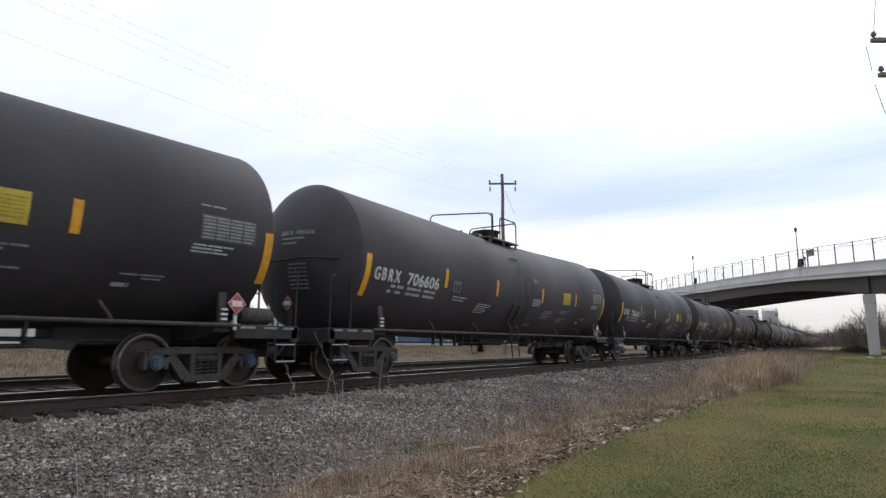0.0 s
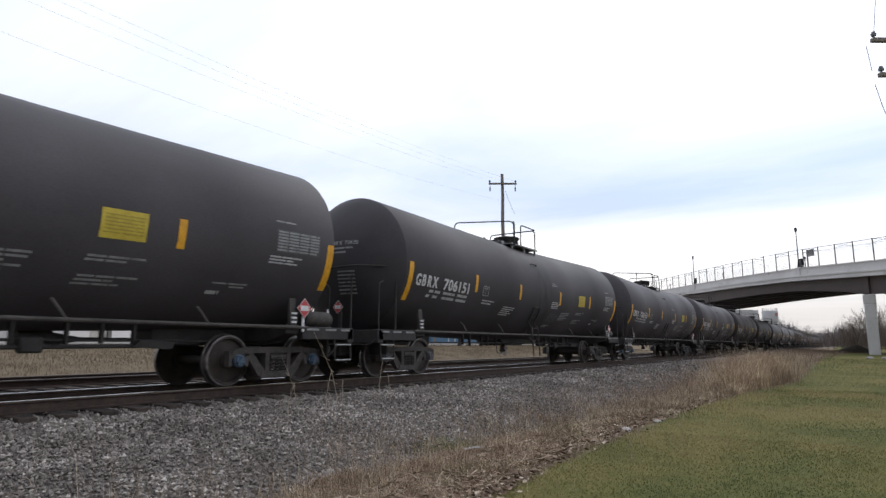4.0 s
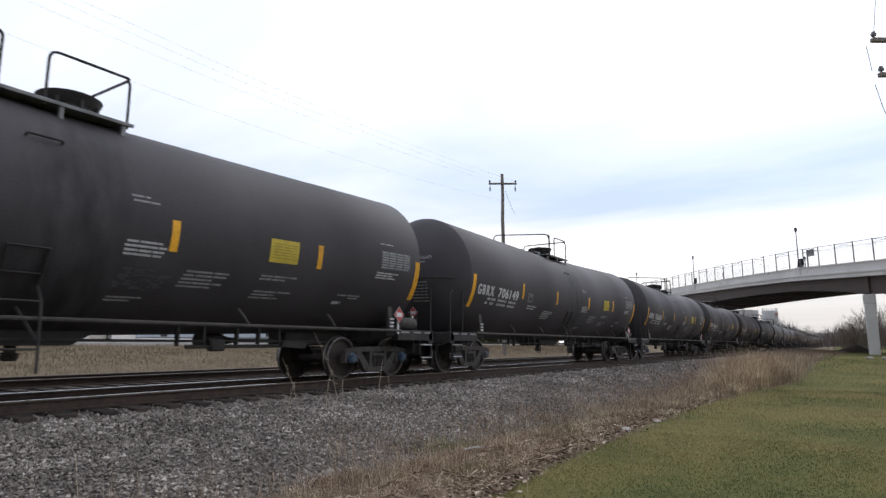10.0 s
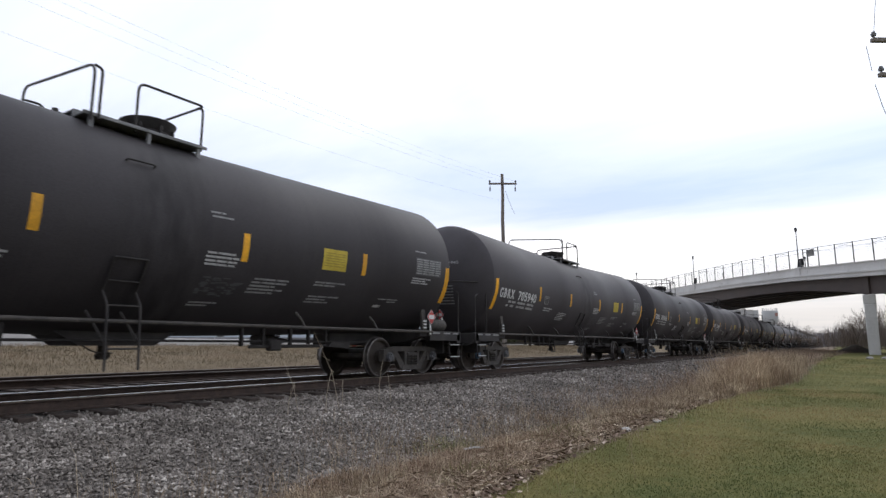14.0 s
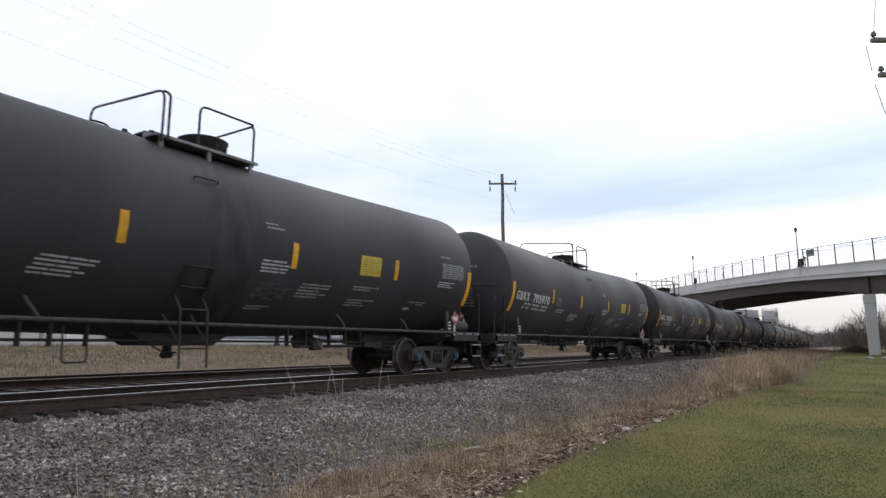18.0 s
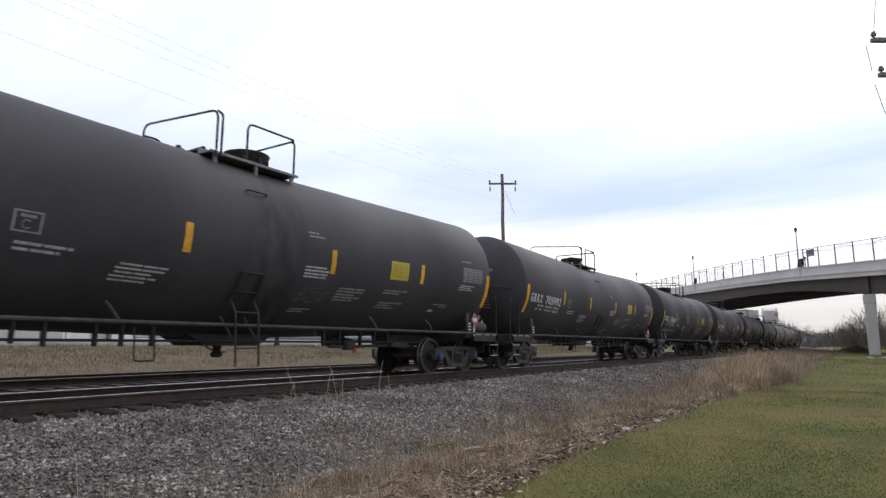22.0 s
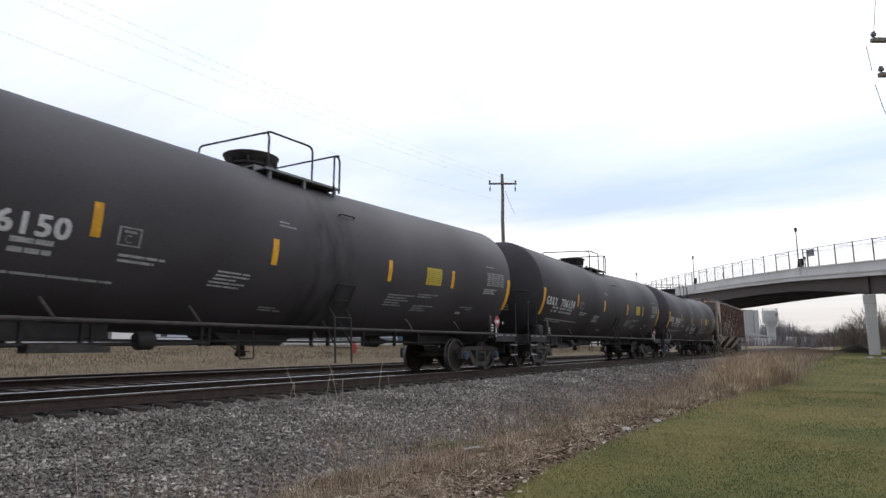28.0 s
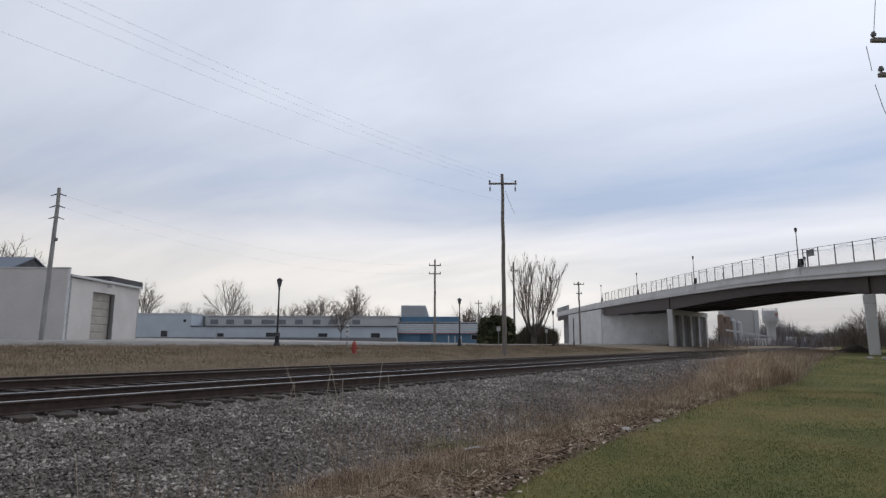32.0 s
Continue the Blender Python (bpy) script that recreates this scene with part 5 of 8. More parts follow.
def hopper_end(car, s):
    """One open end: roof overhang, end sheet, slope sheet, posts, ladders and platform."""
    wy, top = WALL, 4.27

    def span(a, b):
        return min(s * a, s * b), max(s * a, s * b)
    # flat end sheet below the roof and the slope sheet under it
    part("end_sheet", Geo().prism([(s * 8.22, top + 0.05), (s * 8.30, top + 0.05), (s * 8.30, 3.66), (s * 8.22, 3.66)], -wy + 0.03, wy - 0.03), M["end_sheet"], car, "grimy end sheet with chalky runs")
    part("end_slope", Geo().prism([(s * 8.30, 3.72), (s * 8.22, 3.60), (s * 6.20, 1.60), (s * 6.12, 1.68)], -wy + 0.03, wy - 0.03), M["end_slope"], car, "dirty slope sheet, coloured darker for its shade")
    part("end_slope", Geo().prism([(s * 6.45, 1.72), (s * 6.35, 1.76), (s * 5.25, 0.62), (s * 5.35, 0.58)], -0.9, 0.9), M["end_slope"], car)
    # vertical webs between the slope and the platform
    for e in (-1, 1):
        web = [(s * 6.15, 1.62), (s * 7.15, 2.62), (s * 7.15, 1.06), (s * 6.05, 0.95)]
        part("end_web", Geo().prism(web, e * 0.62 - 0.02, e * 0.62 + 0.02), M["end_slope"], car)
        # black plate added to stand for the deep shade beside the truck
        part("gap_shade_plate", Geo().prism([(s * 6.0, 1.57), (s * 6.92, 1.57), (s * 6.92, 1.0), (s * 6.3, 0.95), (s * 5.9, 0.8)], e * 1.2 - 0.02, e * 1.2 + 0.02), M["black"], car)
    part("bulkhead", Geo().box(*span(7.12, 7.17), -0.62, 0.62, 1.06, 2.62), M["end_slope"], car)
    # posts that carry the overhang
    for y, x in ((-0.55, 7.95), (0.55, 7.95)):
        part("end_post", Geo().box(*span(x - 0.04, x + 0.04), y - 0.05, y + 0.05, 1.05, 3.36, 0.01), M["hopper_white"], car)
    for z in (2.02, 2.62):
        part("end_hand_rail", Geo().tube([(s * 8.34, -1.42, z), (s * 8.40, -0.7, z - 0.03), (s * 8.40, 0.7, z - 0.03), (s * 8.34, 1.42, z)], 0.014, 6), M["hopper_white"], car)
    for e in (-1, 1):
        post = part("corner_post", Geo().box(*span(8.20, 8.34), e * 1.47 - 0.055, e * 1.47 + 0.055, 1.02, top + 0.02, 0.015), M["hopper_white"], car, "pale chalky corner post")
        part("post_flange", Geo().box(*span(8.20, 8.23), e * 1.40 - 0.06, e * 1.40 + 0.06, 1.02, top, 0.006), M["hopper_white"], post)
        part("ladder_rail", Geo().box(*span(7.80, 7.85), e * 1.56 - 0.02, e * 1.56 + 0.02, 0.74, 3.02, 0.006), M["hopper_white"], car)
        for z in (0.76, 1.18, 2.14, 2.60):
            part("ladder_rung", Geo().tube([(s * 7.83, e * 1.575, z), (s * 8.30, e * 1.575, z)], 0.016, 6), M["hopper_white"], car)
        part("lower_step", Geo().tube(rounded([(s * 8.28, e * 1.5, 1.0), (s * 8.28, e * 1.52, 0.36), (s * 7.85, e * 1.52, 0.36), (s * 7.85, e * 1.5, 0.95)], 0.04, 2), 0.016, 6), M["rust_and_shade_dark"], car)
        part("side_step_sill", Geo().box(*span(7.0, 8.3), e * 1.53 - 0.03, e * 1.53 + 0.03, 1.50, 1.60, 0.01), M["hopper_white"], car)
        part("deck_sill", Geo().box(*span(6.95, 8.35), e * 1.46 - 0.04, e * 1.46 + 0.04, 0.98, 1.16, 0.012), M["grime"], car)
        jack = part("jacking_plate", Geo().box(*span(6.80, 7.16), e * 1.5 - 0.05, e * 1.5 + 0.05, 1.08, 1.50, 0.015), M["hopper_white"], car, "pale jacking plate with an orange mark")
        part("paint_mark", Geo().box(*span(6.98, 7.06), min(e * 1.55, e * 1.56), max(e * 1.55, e * 1.56), 1.12, 1.46), M["orange"], jack)
        for k in range(6):
            z = 1.45 + 0.40 * k
            part("end_rung", Geo().tube([(s * 8.40, e * 1.42, z), (s * 8.40, e * 1.02, z)], 0.013, 6), M["rust_and_shade_dark"], car)
        part("end_ladder_rail", Geo().box(*span(8.37, 8.41), e * 1.02 - 0.02, e * 1.02 + 0.02, 1.1, 3.7, 0.005), M["rust_and_shade_dark"], car)
    part("end_platform", Geo().box(*span(6.9, 8.45), -1.44, 1.44, 0.98, 1.05, 0.01), M["grime"], car)
    part("end_sill", Geo().box(*span(5.6, 8.55), -0.3, 0.3, 0.70, 0.98, 0.02), M["grime"], car)
    part("crossover_step", Geo().box(*span(8.45, 8.72), -1.4, 1.4, 1.0, 1.05, 0.006), M["grime"], car)
    part("end_running_board", Geo().box(*span(8.2, 8.82), -0.55, 0.75, top + 0.30, top + 0.34, 0.008), M["galv"], car)
    for y in (-0.5, 0.1, 0.7):
        part("board_bracket", Geo().prism([(s * 8.3, top - 0.02), (s * 8.76, top + 0.30), (s * 8.3, top + 0.30)], y - 0.012, y + 0.012), M["rust_and_shade_dark"], car)
    g = Geo()
    coupler(g, s, 8.5, 8.88)
    part("coupler", g, M["grime"], car)
    part("air_hose", Geo().tube(rounded([(s * 8.55, -0.35, 0.85), (s * 8.78, -0.35, 0.62), (s * 8.95, -0.3, 0.48)], 0.1), 0.025, 6), M["black"], car)


def hopper_car():
    car = thing("covered_hopper", "rusty faded covered hopper car with spray-painted graffiti", "hopper car")
    H = 8.37                       # half the length of the roof
    top, sill, wy = 4.27, SILL, WALL
    outline = [(-H + 0.05, top), (-H + 0.08, 3.60), (-7.13, 2.45), (-7.06, sill), (6.76, sill), (7.03, 2.64), (8.29, 3.62), (H, top)]
    for s in (-1, 1):
        side = part("side_sheet", Geo().prism(outline, s * wy - 0.03, s * wy + 0.03), M["rust"], car, "rust-streaked side sheet with faded brown paint")
        part("side_sill", Geo().box(-7.1, 6.8, s * wy - 0.05, s * wy + 0.06, sill - 0.06, sill + 0.015, 0.012), M["rust"], car)
        # hat-section posts: faded outer face, flanks coloured dark brown for their shade
        y0, y1 = s * (wy + 0.03), s * (wy + 0.134)
        g = Geo()
        g.v = [(-0.065, y0, sill), (-0.045, y1, sill), (0.045, y1, sill), (0.065, y0, sill), (-0.065, y0, top - 0.03), (-0.045, y1, top - 0.03), (0.045, y1, top - 0.03), (0.065, y0, top - 0.03)]
        g.f = [(0, 1, 5, 4), (1, 2, 6, 5), (2, 3, 7, 6), (4, 5, 6, 7), (3, 2, 1, 0), (0, 4, 7, 3)]
        me = g.mesh("side_post", 20)
        me.materials.append(M["rust_and_shade_dark"])
        me.materials.append(M["rust_post"])
        for q in me.polygons:
            if abs(q.normal.y) > 0.9 and q.center.y * s > wy + 0.1:
                q.material_index = 1
        for x in POSTS:
            part("side_post", me, None, side, "", pose(x, 0, 0))
            foot = Geo().box(x - 0.075, x + 0.075, min(y0, s * (wy + 0.14)), max(y0, s * (wy + 0.14)), sill - 0.045, sill + 0.005, 0.01)
            part("post_foot", foot, M["rust_and_shade_dark"], side)
        part("top_chord", Geo().box(-H, H, s * wy - 0.06, s * wy + 0.09, top - 0.035, top + 0.045, 0.015), M["rust"], car)
        part("roof_edge", Geo().box(-H, H, min(s * (wy - 0.1), s * (wy + 0.13)), max(s * (wy - 0.1), s * (wy + 0.13)), top + 0.045, top + 0.075, 0.006), M["galv"], car)
    hopper_graffiti(car)
    y = -wy - 0.034
    for x, h in ((-4.03, 0.55), (-1.40, 0.40), (1.26, 0.40), (3.70, 0.2)):
        part("paint_mark", Geo().box(x - 0.05, x + 0.05, -wy - 0.15, -wy - 0.142, sill + 0.05, sill + 0.05 + h), M["orange"], car)

    # company name, worn to plain ring and block shapes
    def ring(cx, cz, rx, rz, w, gaps=()):
        g = Geo()
        n = 28
        o = [(cx + rx * math.cos(2 * math.pi * k / n), cz + rz * math.sin(2 * math.pi * k / n)) for k in range(n)]
        q = [(cx + (rx - w) * math.cos(2 * math.pi * k / n), cz + (rz - w) * math.sin(2 * math.pi * k / n)) for k in range(n)]
        vs = [(a, y - 0.004, b) for a, b in o] + [(a, y - 0.004, b) for a, b in q]
        return g.put(vs, [(k, (k + 1) % n, (k + 1) % n + n, k + n) for k in range(n) if k not in gaps])
    for i, cx in enumerate((-3.57, -2.76, -1.93)):
        part("faded_sign_shape", ring(cx, 3.46, 0.27, 0.31, 0.095, (0, 1, 2, 14, 15, 16) if i == 0 else ()), M["green_letter"], car, "", smooth=0)
    for cx, w, z0, z1, k in ((0.76, 0.13, 3.14, 3.74, "green_letter"), (1.70, 0.12, 3.2, 3.7, "worn_letter"), (2.46, 0.3, 3.14, 3.72, "worn_letter"), (3.24, 0.26, 3.16, 3.74, "worn_green")):
        part("faded_sign_shape", Geo().box(cx - w / 2, cx + w / 2, y - 0.005, y - 0.001, z0, z1), M[k], car)
    part("faded_sign_shape", Geo().box(0.82, 1.04, y - 0.005, y - 0.001, 3.14, 3.25), M["green_letter"], car)
    # orange rust bleeding down from old welds
    for cx, w, z0, z1 in ((2.5, 0.16, 2.0, 3.1), (4.0, 0.5, 1.95, 4.1), (2.35, 0.4, 3.7, 4.15), (1.6, 0.3, 3.75, 4.15)):
        part("rust_run", Geo().prism([(cx - w / 2, z1), (cx - w * 0.3, z0 + 0.3), (cx - 0.03, z0), (cx + w * 0.25, z0 + 0.45), (cx + w / 2, z1)], y - 0.0035, y - 0.001), M["orange_rust"], car)
    g = Geo()
    bars(g, [(-1.2, -0.75, 2.72 - 0.085 * i) for i in range(6)] + [(0.45, 0.95, 2.1 - 0.09 * i) for i in range(3)] + [(1.35, 1.85, 2.15 - 0.09 * i) for i in range(4)] + [(2.2, 2.7, 1.78)], lambda x, z: (x, y - 0.004, z), 0.038)
    part("stencil_block", g, M["hopper_white"], car)["kind"] = "stuff"
    part("data_plate", Geo().box(5.45, 5.78, y - 0.006, y - 0.002, 1.74, 2.0), M["ink"], car)
    g = Geo()
    bars(g, [(5.48, 5.75, 1.93 - 0.05 * i) for i in range(4)], lambda x, z: (x, y - 0.008, z), 0.02)
    part("plate_print", g, M["hopper_white"], car)["kind"] = "stuff"
    part("paint_patch", Geo().box(4.55, 5.0, y - 0.005, y - 0.001, 1.66, 2.0), M["cream"], car)
    # roof, hatches, running boards
    g = Geo().prism([(-wy, top + 0.02), (wy, top + 0.02), (wy, top + 0.06), (0.6, top + 0.2), (-0.6, top + 0.2), (-wy, top + 0.06)], -H, H, "x")
    part("roof", g, M["rust"], car)
    for i in range(4):
        x = -6.2 + i * 4.1
        part("roof_hatch", Geo().box(x - 1.7, x + 1.7, -0.3, 0.3, top + 0.2, top + 0.29, 0.03), M["rust_and_shade_dark"], car)
    for s in (-1, 1):
        board = part("running_board", Geo().box(-H + 0.1, H + 0.1, s * 0.95 - 0.22, s * 0.95 + 0.22, top + 0.30, top + 0.33, 0.006), M["galv"], car)
        for i in range(12):
            x = -H + 0.4 + i * 1.45
            part("board_stand", Geo().box(x - 0.02, x + 0.02, s * 0.95 - 0.2, s * 0.95 + 0.2, top + 0.1, top + 0.30), M["galv"], board)
    for s in (-1, 1):
        hopper_end(car, s)
    g = Geo().tube([(8.5, -1.0 + 0.26 * math.cos(w), 2.1 + 0.26 * math.sin(w)) for w in [2 * math.pi * i / 24 for i in range(24)]], 0.02, 6, True)
    for k in range(4):
        w = math.pi * k / 2
        g.tube([(8.5, -1.0, 2.1), (8.5, -1.0 + 0.26 * math.cos(w), 2.1 + 0.26 * math.sin(w))], 0.014, 5)
    part("brake_wheel", g, M["black"], car)
    part("brake_gear_box", Geo().box(8.36, 8.47, -1.08, -0.92, 2.0, 2.22, 0.03), M["black"], car)
    # three pyramid hoppers: outer faces, and inner slopes that meet between them
    for a, b, m in BAYS:
        vs = [(a, -1.50, sill - 0.03), (b, -1.50, sill - 0.03), (b, 1.50, sill - 0.03), (a, 1.50, sill - 0.03), (m - 0.62, -0.62, 0.44), (m + 0.62, -0.62, 0.44), (m + 0.62, 0.62, 0.44), (m - 0.62, 0.62, 0.44)]
        bay = part("hopper_bay", Geo().put(vs, [(0, 1, 5, 4), (2, 3, 7, 6), (4, 5, 6, 7), (0, 3, 2, 1)]), M["hopper_grey"], car, "dirty pale grey sloping hopper")
        part("slope_sheet", Geo().put([(q[0], q[1] * 0.998, q[2]) for q in vs], [(1, 2, 6, 5), (3, 0, 4, 7)]), M["end_slope"], bay, "dusty slope sheet with shade put into its brown")
        part("outlet_gate", Geo().box(m - 0.68, m + 0.68, -0.66, 0.66, 0.33, 0.46, 0.02), M["grime"], bay)
        part("gate_rail", Geo().box(m - 0.95, m + 0.95, -0.74, -0.68, 0.30, 0.40, 0.01), M["grime"], bay)
        part("gate_shaft", Geo().tube([(m + 0.5, -1.0, 0.38), (m + 0.5, 1.0, 0.38)], 0.03, 8), M["grime"], bay)
        part("gate_socket", Geo().lathe([(-1.04, 0.0), (-1.04, 0.06), (-0.94, 0.06), (-0.94, 0.0)], "y", 10, (m + 0.5, 0, 0.38)), M["grime"], bay)
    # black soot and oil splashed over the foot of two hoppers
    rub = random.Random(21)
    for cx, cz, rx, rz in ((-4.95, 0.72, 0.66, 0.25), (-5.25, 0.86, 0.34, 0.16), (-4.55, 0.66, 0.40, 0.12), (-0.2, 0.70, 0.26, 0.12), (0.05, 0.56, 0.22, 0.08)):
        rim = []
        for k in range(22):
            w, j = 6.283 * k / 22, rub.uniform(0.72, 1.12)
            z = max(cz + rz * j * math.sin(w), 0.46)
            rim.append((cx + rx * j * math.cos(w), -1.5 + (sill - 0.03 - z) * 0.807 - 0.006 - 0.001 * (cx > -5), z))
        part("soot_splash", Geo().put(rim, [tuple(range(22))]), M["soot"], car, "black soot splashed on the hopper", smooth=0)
    # long inner slopes that meet in a ridge between the bays
    for a, b, m in BAYS:
        vs = [(a - 0.79, -1.28, sill), (b + 0.79, -1.28, sill), (b + 0.79, 1.28, sill), (a - 0.79, 1.28, sill), (m - 0.60, -0.60, 0.52), (m + 0.60, -0.60, 0.52), (m + 0.60, 0.60, 0.52), (m - 0.60, 0.60, 0.52)]
        part("inner_slope", Geo().put(vs, [(0, 1, 5, 4), (1, 2, 6, 5), (2, 3, 7, 6), (3, 0, 4, 7), (4, 5, 6, 7), (0, 3, 2, 1)]), M["end_slope"], car, "dusty inner slope sheet, brown deepened for shade")
        part("vibrator_bracket", Geo().box(a - 0.02, a + 0.08, -1.0, -0.9, 1.0, 1.14, 0.015), M["black"], car)
    for x in (-2.9, -2.1, 1.75, 2.6):
        part("gate_hanger", Geo().tube([(x + 0.12, -0.55, 0.80), (x, -0.62, 0.36)], 0.022, 6), M["grime"], car)
    part("train_pipe", Geo().tube([(-6.3, -0.66, 0.40), (6.3, -0.66, 0.40)], 0.024, 6), M["grime"], car)
    part("centre_sill", Geo().box(-6, 6, -0.3, 0.3, 0.76, 1.22, 0.02), M["sill_tan"], car, "dusty tan centre sill")
    add_trucks(car, 6.55, (CAP_B, CAP_B))
    return car


HOPPER = hopper_car()

# ---- the road bridge over the tracks ----
# heights along the near face, from v = 40 to v = 235: parapet top, fascia foot, girder foot
def deck_z(v):
    pts = [(20, 6.6), (40, 7.9), (58, 8.97), (73.4, 9.95), (88, 10.5), (103.7, 10.9), (133, 11.6), (163, 12.1), (200, 12.5), (260, 12.6)]
    for (a, p), (b, q) in zip(pts, pts[1:]):
        if v <= b:
            return p + (q - p) * (v - a) / (b - a)
    return pts[-1][1]


U0, U1 = 43.0, 56.0
PIER_N, PIER_F, ABUT = 61.0, 115.0, 164.0


def girder_z(v):
    """Foot of the girders: flat in the spans, haunched over the piers."""
    pts = [(20, 3.6), (52, 5.6), (58, 5.85), (61.5, 5.9), (64.7, 6.5), (70.6, 7.12), (75, 7.42), (82, 7.62), (90, 7.68), (100, 7.62), (110, 7.5), (116, 7.45), (122, 7.6), (134, 7.95), (167, 8.55)]
    for (a, p), (b, q) in zip(pts, pts[1:]):
        if v <= b:
            return p + (q - p) * (v - a) / (b - a)
    return pts[-1][1]


def strip(u0, u1, lo, hi, vs):
    """A bar along the bridge between two heights that follow v."""
    g = Geo()
    n = len(vs)
    pts = []
    for v in vs:
        pts += [town(u0, v, lo(v)), town(u1, v, lo(v)), town(u1, v, hi(v)), town(u0, v, hi(v))]
    fs = []
    for i in range(n - 1):
        for k in range(4):
            fs.append((i * 4 + k, i * 4 + (k + 1) % 4, i * 4 + 4 + (k + 1) % 4, i * 4 + 4 + k))
    fs += [(0, 1, 2, 3), (n * 4 - 1, n * 4 - 2, n * 4 - 3, n * 4 - 4)]
    return g.put(pts, fs)


M["fence_wire"] = mat("fence_wire", (0.10, 0.10, 0.105), (0.08, 0.08, 0.085), 9, 0.6, 0.4, 0.0)
M["asphalt"] = mat("grey_asphalt", (0.10, 0.10, 0.102), (0.135, 0.133, 0.13), 1.5, 0.95, 0, 0.3, 50)


def build_bridge():
    br = thing("road_bridge", "pale concrete road bridge with dark girders and mesh fence", "bridge")
    span = [24 + 3.0 * i for i in range(48)]
    for u in (U0, U1):
        o = -0.35 if u == U0 else 0.35
        a, b = sorted((u, u + 0.3 * (1 if u == U0 else -1)))
        part("parapet", strip(a, b, lambda v: deck_z(v) - 0.85, deck_z, span + [170, 200, 229]), M["concrete"], br, "smooth pale concrete parapet")
        a, b = sorted((u + o * 0.4, u + 0.5 * (1 if u == U0 else -1)))
        part("fascia", strip(a, b, lambda v: deck_z(v) - 1.45, lambda v: deck_z(v) - 0.85, span + [170, 200, 229]), M["concrete"], br)
        a, b = sorted((u + o * 0.7, u + 0.1 * (1 if u == U0 else -1)))
        part("string_course", strip(a, b, lambda v: deck_z(v) - 1.0, lambda v: deck_z(v) - 0.84, span + [170, 200, 229]), M["concrete"], br)
        part("coping", strip(u - 0.08, u + 0.38, deck_z, lambda v: deck_z(v) + 0.1, span + [170, 200, 229]), M["concrete"], br)
    part("deck", strip(U0 + 0.3, U1 - 0.3, lambda v: deck_z(v) - 1.3, lambda v: deck_z(v) - 0.95, span + [170, 200, 229]), M["asphalt"], br)
    near = [24 + 2.0 * i for i in range(71)]
    for i in range(6):
        u = U0 + 0.5 + i * 2.38
        part("girder", strip(u, u + 0.12, girder_z, lambda v: deck_z(v) - 1.3, near), M["girder"], br, "dark brown haunched girder")
        part("girder_flange", strip(u - 0.2, u + 0.32, lambda v: girder_z(v) - 0.05, girder_z, near), M["girder"], br)
    # bearing stiffeners and cross frames between the girders
    stiff = Geo()
    for v in (61.5, 116):
        stiff.box(0, 0.3, -0.35, 0.35, girder_z(v), deck_z(v) - 1.4)
        part("girder_stiffener", stiff, M["girder"], br, "", town_pose(U0 + 0.3, v, 0))
        stiff = Geo()
    for i in range(15):
        v = 48 + 8 * i
        part("cross_frame", strip(U0 + 0.7, U1 - 0.8, lambda q: girder_z(v) + 0.35, lambda q: girder_z(v) + 0.75, [v, v + 0.25]), M["girder"], br)
    # piers, askew under the deck, each of four columns on a thin wall with a cap beam
    for v, skew in ((PIER_N, 1.40), (PIER_F, 1.08)):
        zt = girder_z(v) - 0.05
        z0 = -0.9
        run = U1 - U0 - 0.6
        askew = math.degrees(math.atan(skew))
        length = run * math.hypot(1, skew)
        at = town_pose(U0 + 0.15, v, 0, askew)
        for i in range(5):
            x = 0.55 + i * (length - 1.1) / 4
            w = 0.6 if i == 0 else 0.42
            g = Geo().box(x - w, x + w, -0.5, 0.5, z0, zt - 0.95, 0.05)
            part("pier_column", g, M["concrete"], br, "", at)
        g = Geo().box(-0.05, length + 0.1, -0.55, 0.55, zt - 0.95, zt, 0.05)
        part("pier_cap", g, M["concrete"], br, "", at)
        # recessed wall in darker concrete, its shade put into the colour
        g = Geo().box(1.1, length - 0.9, 0.1, 0.35, z0, zt - 0.95, 0.03)
        part("pier_wall", g, M["concrete_dark"], br, "", at)
    # abutment and the retaining wall of the approach
    # the abutment face stands askew under the end of the deck
    c0, c1 = town(U0, ABUT), town(U1 + 0.6, 136.5)
    d = (c1 - c0).normalized()
    n = Vector((-d.y, d.x, 0))
    if n.dot(FW) < 0:
        n = -n
    zt = deck_z(ABUT) - 3.4
    g = Geo()
    g.put([q + Vector((0, 0, z)) for z in (-0.6, zt) for q in (c0, c1, c1 + n * 1.2, c0 + n * 1.2)], [(0, 1, 2, 3), (7, 6, 5, 4), (0, 4, 5, 1), (1, 5, 6, 2), (2, 6, 7, 3), (3, 7, 4, 0)])
    part("abutment", g, M["concrete"], br, "plain pale abutment wall")
    g = Geo().box(-0.1, 0.9, 0, 1.4, -0.5, deck_z(ABUT) - 1.75, 0.05)
    part("abutment_corner", g, M["concrete"], br, "", town_pose(U0 - 0.1, ABUT, 0))
    for u, d in ((U0 + 0.05, 0.4), (U1 - 0.45, 0.4)):
        a = [ABUT + 1.6 + 6 * i for i in range(8 if u < 50 else 12)]
        part("retaining_wall", strip(u, u + d, lambda v: -0.5, lambda v: deck_z(v) - 1.75, a), M["concrete"], br, "tall pale retaining wall")
    # pilasters where the lamps stand
    for v in (72.4, 102.9, 133.4, 163.9):
        z = deck_z(v)
        part("pilaster", Geo().box(-0.16, 0.5, -0.45, 0.45, z - 1.35, z + 0.16, 0.03), M["concrete"], br, "", town_pose(U0, v, 0))
    # a screen of upright bars on the far end of the approach, over a side opening
    g = Geo()
